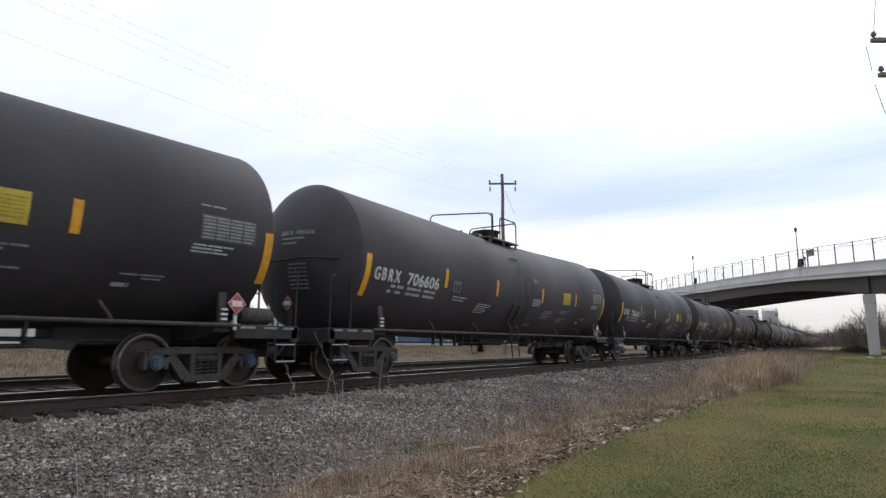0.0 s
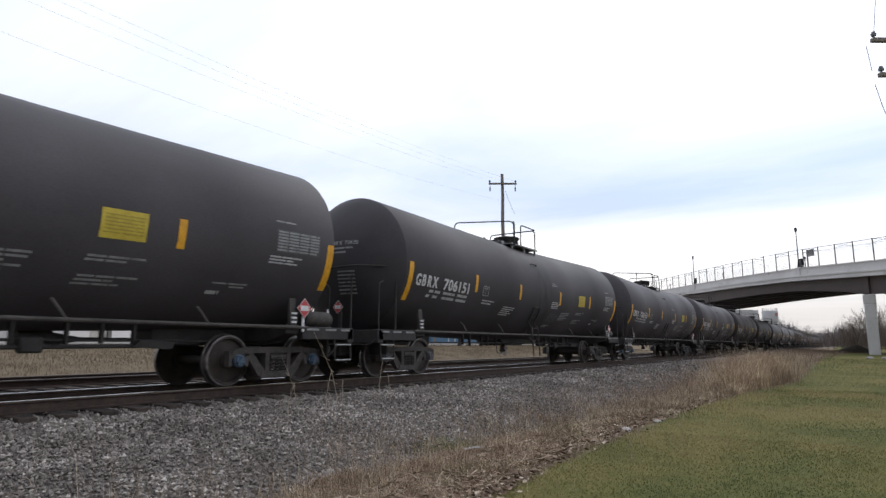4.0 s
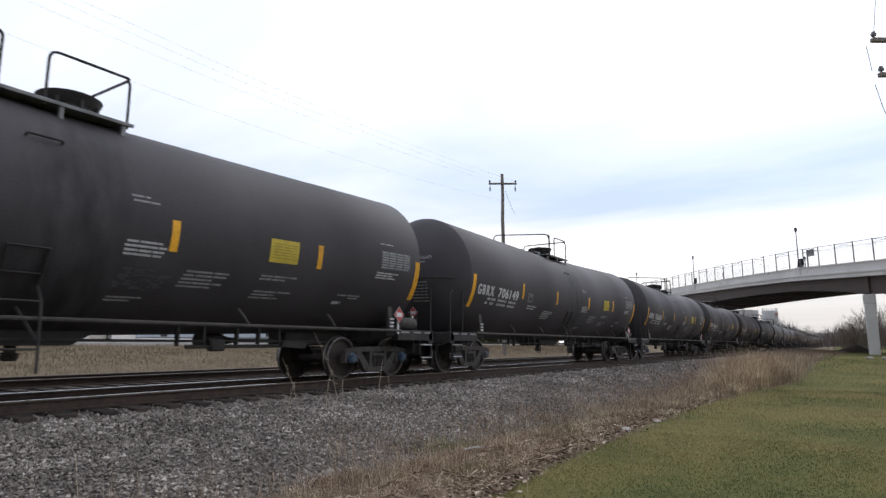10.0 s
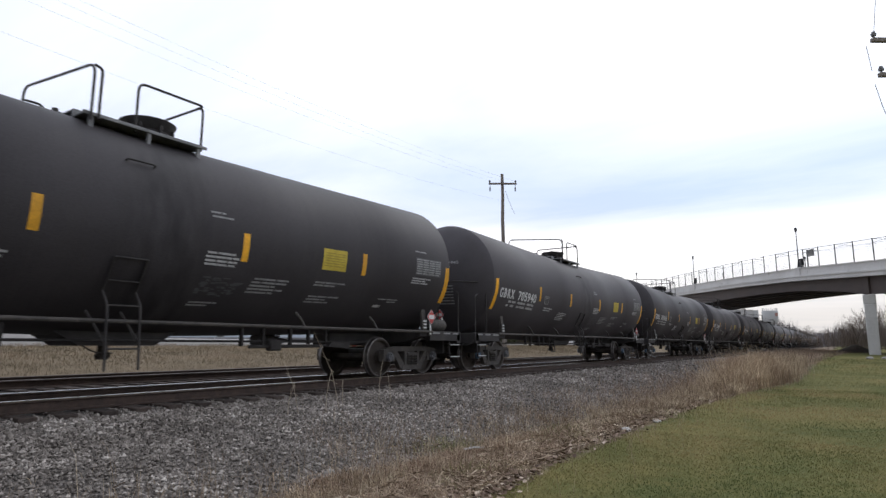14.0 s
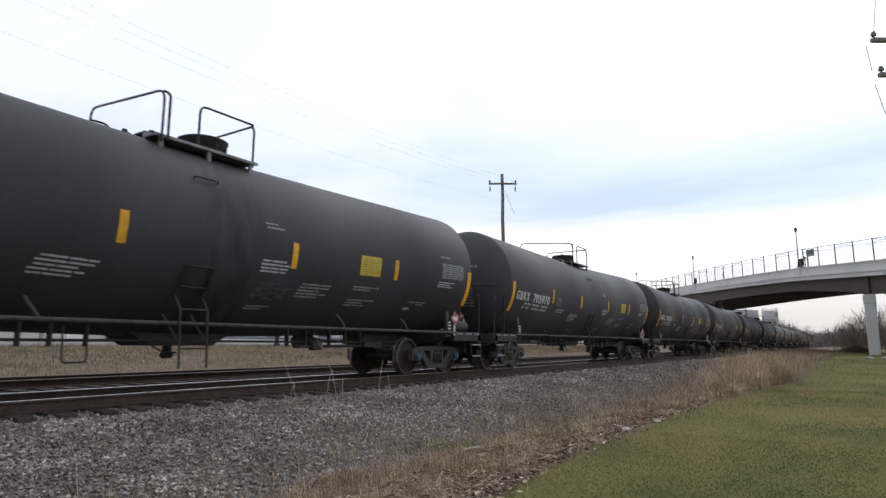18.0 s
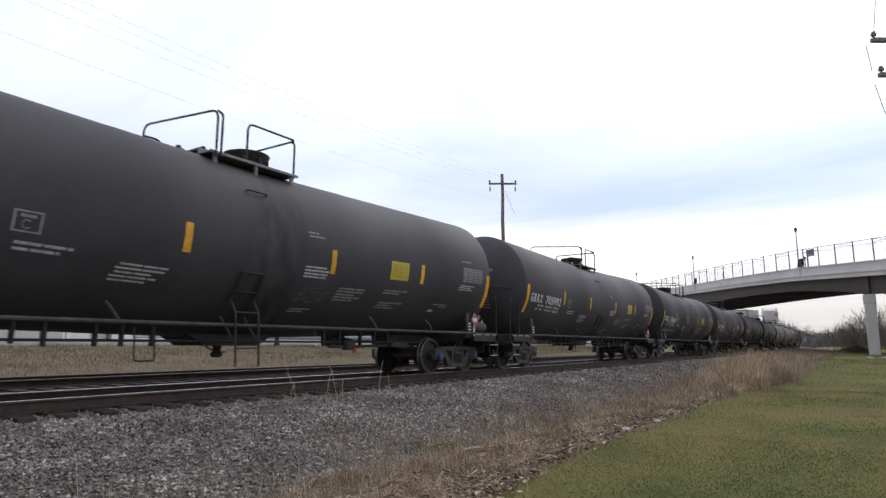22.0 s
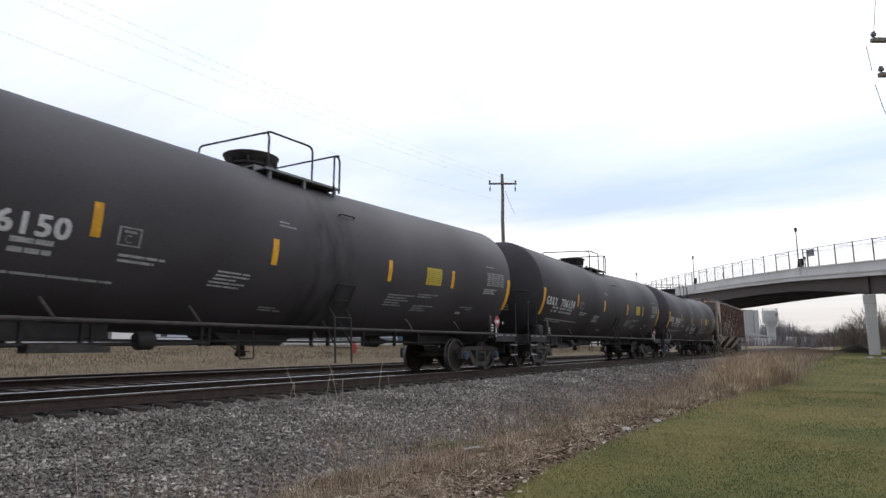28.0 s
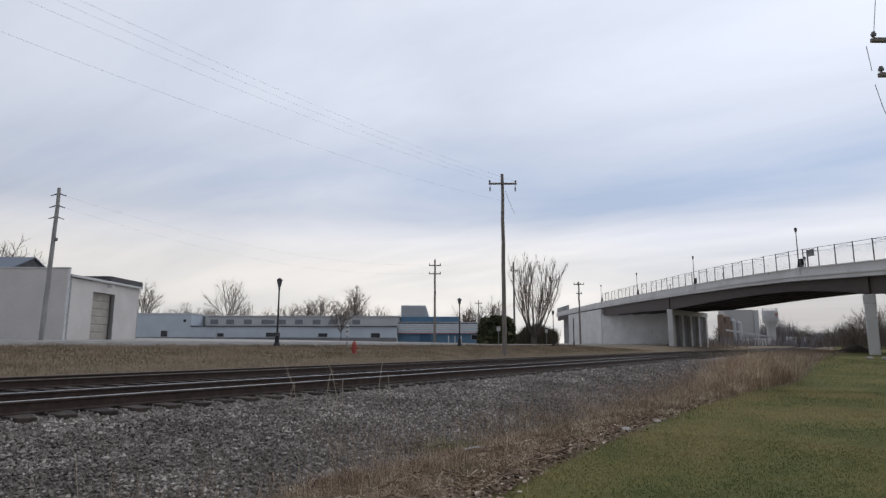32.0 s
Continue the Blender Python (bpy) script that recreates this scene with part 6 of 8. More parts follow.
    for i in range(90):
        v = 207 + 0.24 * i
        g.put([town(U0 + 0.15, v, deck_z(v) + z) for z in (0.1, 1.75)] + [town(U0 + 0.15, v + 0.12, deck_z(v) + z) for z in (1.75, 0.1)] + [town(U0 + 0.22, v, deck_z(v) + z) for z in (0.1, 1.75)], [(0, 1, 2, 3), (0, 1, 5, 4)])
    part("bar_screen", g, M["galv"], br, "grey screen of upright bars", smooth=0)["kind"] = "stuff"
    # darker concrete here paints the shade inside the opening
    part("set_back_wall", strip(U0 + 2.6, U0 + 3.0, lambda v: -0.5, lambda v: deck_z(v) - 1.35, [207, 218, 229]), M["concrete_dark"], br, "grey wall under the approach, coloured dark for shade")
    part("side_girder", strip(U0 + 0.4, U0 + 0.6, lambda v: deck_z(v) - 3.0, lambda v: deck_z(v) - 1.3, [207, 218, 229]), M["girder"], br)
    # mesh fence: posts, rails, crossed stays and wires
    posts = [45 + 2.95 * i for i in range(41)]
    pg = Geo().box(-0.045, 0.045, -0.045, 0.045, 0, 2.3, 0.008).mesh("fence_post")
    for v in posts:
        part("fence_post", pg, M["iron"], br, "", town_pose(U0 + 0.2, v, deck_z(v) + 0.05))
    for h, w in ((2.28, 0.025), (1.86, 0.014)):
        g = Geo().tube([town(U0 + 0.2, v, deck_z(v) + h) for v in posts], w, 6)
        part("fence_rail", g, M["iron"], br)
    g = Geo()
    for a, b in zip(posts[::2], posts[1::2]):
        g.tube([town(U0 + 0.2, a, deck_z(a) + 1.86), town(U0 + 0.2, b, deck_z(b) + 2.28)], 0.02, 4)
        g.tube([town(U0 + 0.2, a, deck_z(a) + 2.28), town(U0 + 0.2, b, deck_z(b) + 1.86)], 0.02, 4)
    part("fence_stay_row", g, M["iron"], br)
    g = Geo()
    for a, b in zip(posts, posts[1:]):
        n = 14
        for i in range(n):
            v = a + (b - a) * i / n
            z = deck_z(v) + 0.08
            g.put([town(U0 + 0.2, v, z), town(U0 + 0.2, v + 0.012, z), town(U0 + 0.2, v + 0.012, z + 1.8), town(U0 + 0.2, v, z + 1.8)], [(0, 1, 2, 3)])
        for i in range(9):
            z = 0.15 + 0.2 * i
            g.put([town(U0 + 0.2, a, deck_z(a) + z), town(U0 + 0.2, b, deck_z(b) + z), town(U0 + 0.2, b, deck_z(b) + z + 0.012), town(U0 + 0.2, a, deck_z(a) + z + 0.012)], [(0, 1, 2, 3)])
    part("fence_mesh", g, M["fence_wire"], br, "", smooth=0)
    return br


build_bridge()


def street_lamp(at, h=4.2, base=True, group="street lamps"):
    t = thing("street_lamp", "black cast iron street lamp with lantern head", "street lamp", at, group)
    g = Geo()
    if base:
        g.lathe([(0, 0.0), (0, 0.2), (0.12, 0.2), (0.16, 0.15), (0.55, 0.11), (0.62, 0.13), (0.68, 0.08), (0.72, 0.065)], "z", 16)
    g.lathe([(0.0 if not base else 0.7, 0.065), (h - 0.75, 0.045), (h - 0.74, 0.08), (h - 0.70, 0.08), (h - 0.66, 0.05), (h - 0.6, 0.05)], "z", 12)
    part("post", g, M["iron"], t)
    g = Geo().lathe([(h - 0.6, 0.06), (h - 0.56, 0.10), (h - 0.2, 0.17)], "z", 8)
    part("lantern", g, M["insul"], t)
    g = Geo().lathe([(h - 0.2, 0.2), (h - 0.17, 0.2), (h - 0.06, 0.06), (h - 0.04, 0.03), (h, 0.0)], "z", 8)
    part("lantern_cap", g, M["iron"], t)
    g = Geo()
    for k in range(4):
        w = math.pi / 4 + k * math.pi / 2
        g.tube([(0.09 * math.cos(w), 0.09 * math.sin(w), h - 0.6), (0.18 * math.cos(w), 0.18 * math.sin(w), h - 0.19)], 0.012, 4)
    part("lantern_ribs", g, M["iron"], t)
    return t


for v, h in ((72.4, 5.0), (102.9, 4.95), (133.4, 4.9), (163.9, 4.7)):
    street_lamp(town_pose(U0 + 0.1, v, deck_z(v) + 0.12), h, True, "lamps on the bridge")
    box = thing("meter_cabinet", "small dark electric cabinet at a lamp foot", "cabinet", town_pose(U0 + 0.1, v - 0.55, deck_z(v) + 0.1), "cabinets on the bridge")
    part("case", Geo().box(-0.14, 0.14, -0.2, 0.2, 0.25, 1.05, 0.03), M["iron"], box)
    part("plinth", Geo().box(-0.1, 0.1, -0.12, 0.12, 0.0, 0.26, 0.01), M["iron"], box)
for v in (92.2, 119.5, 147.8):
    street_lamp(town_pose(U1 - 0.1, v, deck_z(v) + 0.12), 3.6, True, "lamps on the bridge")
cab = thing("sign_board", "small grey sign board on a post by the bridge fence", "sign", town_pose(U0 + 0.3, 70.3, deck_z(70.3)))
part("board", Geo().box(-0.05, 0.05, -0.75, 0.55, 1.35, 2.15, 0.02), M["insul"], cab)
part("post", Geo().box(-0.06, 0.06, 0.5, 0.62, 0, 2.2, 0.01), M["iron"], cab)

# ---- utility poles and wires ----
M["grey_pole"] = mat("weathered_pale_grey_pole", (0.36, 0.35, 0.34), (0.27, 0.26, 0.25), 3, 0.85, 0, 0.1, stretch=(1, 1, 0.2))
def crossarm(t, z, half, turn, n=4, drop=False):
    arm = part("crossarm", Geo().box(-half, half, -0.06, 0.06, z - 0.06, z + 0.06, 0.01), M["wood_pole"], t, "", pose(0, -0.16, 0, 0, 0, 0) if turn == 0 else pose(0, 0, 0, 0, 0, turn))
    for i in range(n):
        x = -half + 0.08 + (2 * half - 0.16) * i / (n - 1)
        g = Geo().lathe([(z + 0.06, 0.0), (z + 0.06, 0.03), (z + 0.12, 0.03), (z + 0.13, 0.07), (z + 0.19, 0.075), (z + 0.2, 0.045), (z + 0.25, 0.05), (z + 0.27, 0.0)], "z", 10, (x, 0, 0))
        part("insulator", g, M["insul"], arm)
    if drop:
        g = Geo()
        for x in (-half + 0.1, half - 0.1):
            g.lathe([(z - 0.55, 0.0), (z - 0.55, 0.05), (z - 0.3, 0.06), (z - 0.25, 0.02), (z - 0.06, 0.02)], "z", 8, (x, 0, 0))
        part("cutout", g, M["insul"], arm)
    return arm


def pole(at, h, r, label, arms=(), lean=(0, 0), wood="wood_pole"):
    t = thing("utility_pole", label, "utility pole", at @ pose(0, 0, 0, lean[0], lean[1], 0), "utility poles")
    g = Geo()
    pts = [(0.02 * math.sin(3 * q), 0.02 * math.cos(2 * q), -0.6 + (h + 0.6) * q / 8) for q in range(9)]
    g.tube(pts, r, 12, False, r * 0.62)
    part("shaft", g, M[wood], t)
    if wood == "grey_pole":
        for z in (h - 0.55, h - 1.5, h - 2.4):
            for s in (-1, 1):
                part("insulator", Geo().tube([(s * 0.1, 0, z + 0.1), (s * 0.35, 0, z), (s * 0.62, 0, z - 0.08)], 0.055, 8, False, 0.035), M["insul"], t)
        part("junction_box", Geo().box(0.12, 0.3, -0.1, 0.1, h - 4.2, h - 3.95, 0.02), M["insul"], t)
    for z, half, turn, n, drop in arms:
        crossarm(t, z, half, turn, n, drop)
    return t


def on_ground(u, v):
    q = town(u, v)
    return ground_z(q.x, q.y)


pole(town_pose(4.25, 42, 0.06), 12.8, 0.17, "tall weathered wooden pole with one crossarm", [(12.05, 1.0, 0, 3, True)])
pole(town_pose(-1.0, 75, 1.0), 10.3, 0.16, "wooden pole with two short crossarms", [(9.5, 0.75, 0, 3, False), (8.45, 0.75, 0, 3, False)])
pole(town_pose(-30.3, 46, 1.0), 11.8, 0.20, "grey pole with three pairs of post insulators", [], (0, 0.9), "grey_pole")
pole(town_pose(19.2, 85, 0.85), 8.7, 0.15, "wooden pole with a wide crossarm", [(8.3, 0.75, 0, 4, False), (7.0, 0.4, 0, 2, False)])
pole(town_pose(8.85, 75, 0.95), 10.0, 0.15, "wooden pole behind bare trees", [(8.9, 0.5, 0, 2, False)])
pole(town_pose(6.5, 110, 1.5), 7.2, 0.14, "short wooden pole beside a shop", [(6.6, 0.6, 0, 3, False)])
pole(town_pose(-16.0, 112, 1.4), 10.2, 0.14, "slim pole behind the factory hall", [(9.7, 0.35, 0, 2, False)])
pole(town_pose(13.95, 16.2, -0.7), 12.5, 0.17, "wooden pole with two heavy crossarms", [(10.05, 1.75, 0, 4, False), (9.0, 1.65, 0, 3, False)])


def wire(name, label, runs, r=0.012):
    t = thing(name, label, "wire")
    for a, b, sag in runs:
        a, b = Vector(a), Vector(b)
        pts = []
        for i in range(17):
            q = i / 16
            p = a.lerp(b, q)
            p.z -= sag * 4 * q * (1 - q)
            pts.append(p)
        part("conductor", Geo().tube(pts, r, 4), M["wire"], t)
    return t


for u, v, h in ((-10.2, 37.5, 4.25), (1.46, 53, 4.2), (13.1, 72, 4.2)):
    street_lamp(town_pose(u, v, 0.62), h, True, "street lamps along the road")

# ---- fire hydrant ----
M["hydrant"] = mat("weathered_red_paint", (0.42, 0.07, 0.05), (0.33, 0.06, 0.045), 8, 0.6, 0, 0.1)
hy = thing("fire_hydrant", "red fire hydrant standing in dry grass", "hydrant", town_pose(-4.78, 33, 0.18))
part("barrel", Geo().lathe([(-0.2, 0.13), (0.0, 0.13), (0.02, 0.16), (0.06, 0.16), (0.08, 0.11), (0.48, 0.11), (0.5, 0.145), (0.54, 0.145), (0.56, 0.13), (0.66, 0.10), (0.72, 0.04), (0.73, 0.03), (0.78, 0.03), (0.78, 0.0)], "z", 16), M["hydrant"], hy)
for s in (-1, 1):
    part("outlet_cap", Geo().lathe([(s * 0.08, 0.055), (s * 0.16, 0.055), (s * 0.165, 0.07), (s * 0.2, 0.065), (s * 0.2, 0.0)], "x", 10, (0, 0, 0.38)), M["hydrant"], hy)
part("pumper_cap", Geo().lathe([(-0.08, 0.07), (-0.17, 0.07), (-0.175, 0.09), (-0.21, 0.085), (-0.21, 0.0)], "y", 10, (0, 0, 0.36)), M["hydrant"], hy)

# ---- buildings ----
M["wall_grey"] = mat("pale_grey_painted_metal", (0.605, 0.57, 0.545), (0.55, 0.52, 0.497), 0.4, 0.7, 0, 0.06, 5, grain=0.12)
M["wall_blue"] = mat("pale_blue_grey_wall", (0.50, 0.55, 0.60), (0.45, 0.50, 0.55), 0.4, 0.7, 0, 0.05, 6, grain=0.12)
M["wall_white"] = mat("off_white_wall", (0.58, 0.57, 0.55), (0.52, 0.51, 0.495), 0.4, 0.7, 0, 0.05, 6, grain=0.12)
M["blue"] = mat("faded_blue_cladding", (0.10, 0.21, 0.32), (0.13, 0.24, 0.34), 0.6, 0.6, 0, 0.05, 6, grain=0.12)
M["blue_dark"] = mat("dark_blue_door_paint", (0.06, 0.14, 0.24), (0.08, 0.16, 0.26), 1, 0.6, 0, 0.03)
M["roof_dark"] = mat("dark_roof_edge", (0.05, 0.05, 0.055), (0.08, 0.08, 0.085), 2, 0.7, 0, 0.1)
M["roof_blue"] = mat("blue_grey_metal_roof", (0.09, 0.115, 0.15), (0.12, 0.145, 0.18), 1, 0.5, 0.1, 0.05, grain=0.12)
M["door"] = mat("beige_roller_door", (0.42, 0.39, 0.34), (0.36, 0.33, 0.29), 1.5, 0.7, 0, 0.05)
M["window"] = mat("dark_window_glass", (0.035, 0.04, 0.045), (0.05, 0.055, 0.06), 2, 0.12, 0, 0.0)
M["window_pale"] = mat("dusty_pale_window", (0.24, 0.255, 0.27), (0.19, 0.205, 0.22), 3, 0.35, 0, 0.0)
M["trim"] = mat("white_trim", (0.6, 0.6, 0.6), (0.52, 0.52, 0.52), 4, 0.6, 0, 0.02)


def window_on(parent, x0, x1, z0, z1, y, m=None):
    f = part("window", Geo().box(x0 - 0.06, x1 + 0.06, y - 0.04, y + 0.02, z0 - 0.06, z1 + 0.06, 0.01), M["trim"], parent)
    part("pane", Geo().box(x0, x1, y - 0.05, y - 0.042, z0, z1), m or M["window"], f)


def warehouse():
    t = thing("warehouse", "pale grey metal warehouse with a roller door", "building", town_pose(-31.4, 50, 0))
    part("front_wall", Geo().box(-22, 0.1, 0, 0.3, 0.3, 6.95, 0.02), M["wall_grey"], t, "plain pale grey metal wall")
    part("front_coping", Geo().box(-22, 0.2, -0.06, 0.36, 6.95, 7.05, 0.01), M["trim"], t)
    part("corner_downpipe", Geo().tube([(0.17, 0.5, 0.9), (0.17, 0.5, 6.2)], 0.08, 8), M["trim"], t)
    part("corner_strip", Geo().box(0.0, 0.16, 0.02, 0.34, 0.4, 6.9, 0.01), M["trim"], t)
    # side wall with the door opening
    part("side_wall", Geo().box(-0.25, 0.05, 0.3, 4.0, 0.3, 6.25), M["wall_grey"], t)
    part("side_wall", Geo().box(-0.25, 0.05, 7.6, 12.2, 0.3, 6.35), M["wall_grey"], t)
    part("side_wall", Geo().box(-0.25, 0.05, 4.0, 7.6, 5.35, 6.3), M["wall_grey"], t)
    for i in range(6):
        z = 1.1 + i * 0.71
        part("door_panel", Geo().box(-0.45, -0.38, 4.0, 7.6, z, z + 0.69, 0.015), M["door"], t)
    part("door_frame", Geo().box(-0.26, 0.07, 7.6, 7.75, 0.5, 5.4), M["trim"], t)
    part("eave", Geo().box(-0.3, 0.35, 0.3, 12.3, 6.3, 6.5, 0.02), M["trim"], t)
    part("roof", Geo().prism([(-22, 6.3), (0.1, 6.3), (0.1, 6.45), (-11, 6.7), (-22, 6.45)], 0.3, 12.2), M["roof_dark"], t)
    part("roof_hood", Geo().box(-2.5, 0.3, 6.2, 12.3, 6.45, 7.0, 0.03), M["roof_dark"], t, "dark roof hood")
    part("back_wall", Geo().box(-22, 0.05, 12.0, 12.2, 0.3, 6.3), M["wall_grey"], t)
    part("floodlight", Geo().box(0.05, 0.5, 6.2, 6.5, 5.95, 6.15, 0.03), M["trim"], t)
    h = thing("gabled_shed", "long shed with a blue-grey metal roof behind the warehouse", "building", town_pose(-46, 62.5, 0))
    part("wall", Geo().box(-14, 1.0, 0.2, 6.0, 0.5, 8.6), M["wall_grey"], h)
    part("gable", Geo().prism([(0.1, 8.6), (6.1, 8.6), (3.1, 9.95)], 0.8, 1.0, "x"), M["roof_dark"], h, "dark gable end")
    part("roof", Geo().prism([(-0.2, 8.5), (3.1, 10.0), (6.4, 8.5), (6.4, 8.6), (3.1, 10.12), (-0.2, 8.6)], -14, 1.2, "x"), M["roof_blue"], h)


warehouse()


def long_building():
    t = thing("factory_hall", "long low blue-grey factory hall with clerestory windows", "building", town_pose(0, 95, 0))
    part("end_block_wall", Geo().box(-52, -39.4, 0, 10, 0.8, 5.35), M["wall_blue"], t)
    part("end_block_coping", Geo().box(-52, -39.3, -0.1, 10.1, 5.35, 5.5), M["trim"], t)
    part("front_wall", Geo().box(-39.4, -7.2, 0, 0.4, 0.8, 3.4), M["wall_blue"], t)
    part("front_eave", Geo().box(-39.4, -7.2, -0.25, 0.4, 3.4, 3.55, 0.02), M["roof_dark"], t)
    part("low_roof", Geo().box(-39.4, -7.2, 0.2, 4.8, 3.3, 3.45), M["roof_blue"], t)
    part("upper_wall", Geo().box(-39.0, -7.2, 4.6, 14, 3.3, 5.2), M["wall_white"], t)
    part("upper_eave", Geo().box(-39.2, -7.1, 4.4, 14, 5.2, 5.35, 0.02), M["trim"], t)
    part("base_strip", Geo().box(-52, -7.2, -0.03, 0.1, 0.9, 1.75), M["concrete_dark"], t)
    for a, b, z0, z1 in ((-44.0, -43.0, 1.85, 2.75), (-35.2, -34.2, 1.85, 2.4), (-27.6, -25.4, 1.85, 2.5), (-19.4, -18.0, 1.85, 2.4), (-11.2, -9.8, 1.75, 2.45)):
        window_on(t, a, b, z0, z1, 0.0)
    window_on(t, -40.6, -40.2, 4.1, 4.5, 0.0)
    for x in (-37.5, -34.9, -32.0, -29.1, -26.4, -23.6, -20.7, -18.0, -14.2):
        window_on(t, x - 0.65, x + 0.65, 3.95, 4.7, 4.6, M["window_pale"])
    part("downpipe", Geo().tube([(-35.5, -0.1, 1.0), (-35.5, -0.1, 3.4)], 0.06, 6), M["trim"], t)
    part("vent", Geo().box(-28.6, -27.6, 4.5, 5.0, 4.0, 4.6), M["galv"], t)
    s = thing("shop", "low shop with faded blue front and banded fascia", "building", town_pose(0, 97, 0))
    part("wall", Geo().box(-7.2, 9.0, 0.2, 10, 0.6, 3.6), M["blue"], s, "faded blue wall")
    for i in range(6):
        z = 2.5 + i * 0.3
        part("fascia_slat", Geo().box(-7.3, 9.2 - 0.16 * i, -0.5 + 0.1 * i, 0.2, z, z + 0.27, 0.03), M["wall_white"] if i % 2 else M["wall_blue"], s)
    part("red_trim", Geo().box(-7.3, 9.2, -0.52, -0.45, 2.42, 2.5), M["hydrant"], s)
    part("door", Geo().box(-3.6, -1.9, 0.12, 0.22, 1.2, 2.42, 0.02), M["blue_dark"], s, "darker blue entrance door")
    window_on(s, 4.6, 5.9, 1.5, 2.2, 0.2)
    for x in (0.9, 1.9, 2.9):
        part("bollard", Geo().lathe([(1.0, 0.09), (2.0, 0.09), (2.08, 0.0)], "z", 10, (x, -1.2, 0)), M["trim"], s)
    part("roof", Geo().box(-7.2, 9.0, 0, 10, 3.6, 4.2), M["roof_dark"], s)
    part("roof_box", Geo().prism([(-7.0, 4.0), (-1.9, 4.0), (-2.9, 7.2), (-7.0, 7.2)], 4.5, 9), M["wall_blue"], s, "blue-grey plant housing")
    for i in range(6):
        part("roof_box_louvre", Geo().box(-6.9, -3.0, 4.4, 4.5, 5.6 + 0.25 * i, 5.7 + 0.25 * i), M["trim"], s)
    part("roof_box", Geo().box(-2.5, 2.8, 4.6, 9, 4.0, 5.35, 0.03), M["blue"], s)
    part("roof_box", Geo().box(-7.0, -2.0, 4.35, 4.6, 4.0, 5.3, 0.03), M["blue"], s)


long_building()

# ---- road beside the tracks ----
M["kerb"] = mat("grey_kerb_concrete", (0.50, 0.48, 0.455), (0.42, 0.405, 0.385), 1.0, 0.9, 0, 0.1, 10, grain=0.2)


M["old_asphalt"] = mat("worn_pale_asphalt", (0.40, 0.388, 0.37), (0.33, 0.318, 0.30), 0.8, 0.95, 0, 0.2, 40)


def build_road():
    xs = [-80 + 5 * i for i in range(46)]
    n = len(xs)
    def sheet(y0, y1, dz, name, m, label):
        vs = [(x, y, 0.62 + (y - 29) * 0.018 + dz) for y in (y0, y1) for x in xs] + [(x, y, 0.2) for y in (y0, y1) for x in xs]
        fs = [(i, i + 1, n + i + 1, n + i) for i in range(n - 1)] + [(2 * n + i, i, i + 1, 2 * n + i + 1)[::-1] for i in range(n - 1)] + [(n + i, 3 * n + i, 3 * n + i + 1, n + i + 1)[::-1] for i in range(n - 1)]
        ob = new(name, pydata(name, vs, fs, m))
        tagged(ob, label, name, kind="structure")
    sheet(30.2, 37.0, 0.03, "road", M["old_asphalt"], "grey asphalt road beside the tracks")
    sheet(29.95, 30.2, 0.16, "kerb", M["kerb"], "pale concrete kerb")
    sheet(37.0, 37.25, 0.16, "kerb", M["kerb"], "pale concrete kerb")


build_road()

# ---- far works seen under the bridge ----
M["silo_white"] = mat("weathered_white_steel", (0.50, 0.50, 0.50), (0.42, 0.42, 0.42), 0.1, 0.7, 0, 0.0, grain=0.12)
# brown with its saturation lowered to paint in distance haze
M["silo_brown"] = mat("rust_brown_steel", (0.235, 0.165, 0.125), (0.19, 0.135, 0.105), 0.2, 0.8, 0, 0.0)
M["faded_red"] = mat("faded_red_sign_paint", (0.36, 0.17, 0.14), (0.42, 0.24, 0.2), 1, 0.8, 0, 0.0)
wt = thing("water_tower", "white water tower beside a factory", "water tower", town_pose(178.3, 330, 0))
part("stem", Geo().lathe([(0, 2.6), (2, 2.2), (10.5, 2.1), (13, 3.6)], "z", 24), M["silo_white"], wt)
part("tank", Geo().lathe([(13, 3.6), (13.4, 3.9), (18.6, 4.0), (19.2, 3.7), (19.3, 0.0)], "z", 24), M["silo_white"], wt)
part("band", Geo().box(0.6, 2.0, -4.02, -3.6, 16.2, 18.0), M["faded_red"], wt)
for k in range(10):
    w = 0.628 * k
    part("railing_post", Geo().box(-0.12, 0.12, -0.12, 0.12, 19.2, 20.6), M["silo_white"], wt, "", pose(3.6 * math.cos(w), 3.6 * math.sin(w), 0))
fc = thing("grain_works", "pale industrial works with silos", "factory", town_pose(138.5, 300, 0))
# pinkish grey cladding, haze included in the tone
M["works_grey"] = mat("pale_grey_cladding", (0.45, 0.435, 0.425), (0.39, 0.38, 0.37), 0.1, 0.75, 0, 0.0, grain=0.12)
part("main_block", Geo().box(2.6, 17.0, 3, 10, 0, 18.2), M["works_grey"], fc, "pale grey clad block")
part("stair_tower", Geo().box(17.0, 19.3, 2.6, 9, 0, 18.0), M["silo_white"], fc)
for i, x in enumerate((5.4, 8.2)):
    part("steel_silo", Geo().lathe([(0, 1.3), (12.6 - i, 1.3), (13.6 - i, 0.3), (13.9 - i, 0.0)], "z", 14, (x, 0.5, 0)), M["silo_white"], fc)
for i, x in enumerate((-1.0, 2.0)):
    part("brown_tower", Geo().lathe([(0, 1.5), (15.5 - i, 1.5), (16.4 - i, 0.0)], "z", 12, (x, 0, 0)), M["silo_brown"], fc)
part("brown_block", Geo().box(-1.0, 4.0, -1.2, 2.6, 0, 11.5), M["silo_brown"], fc)
part("low_shed", Geo().box(6, 17, -12, -4, 0, 4.0), M["wall_white"], fc)
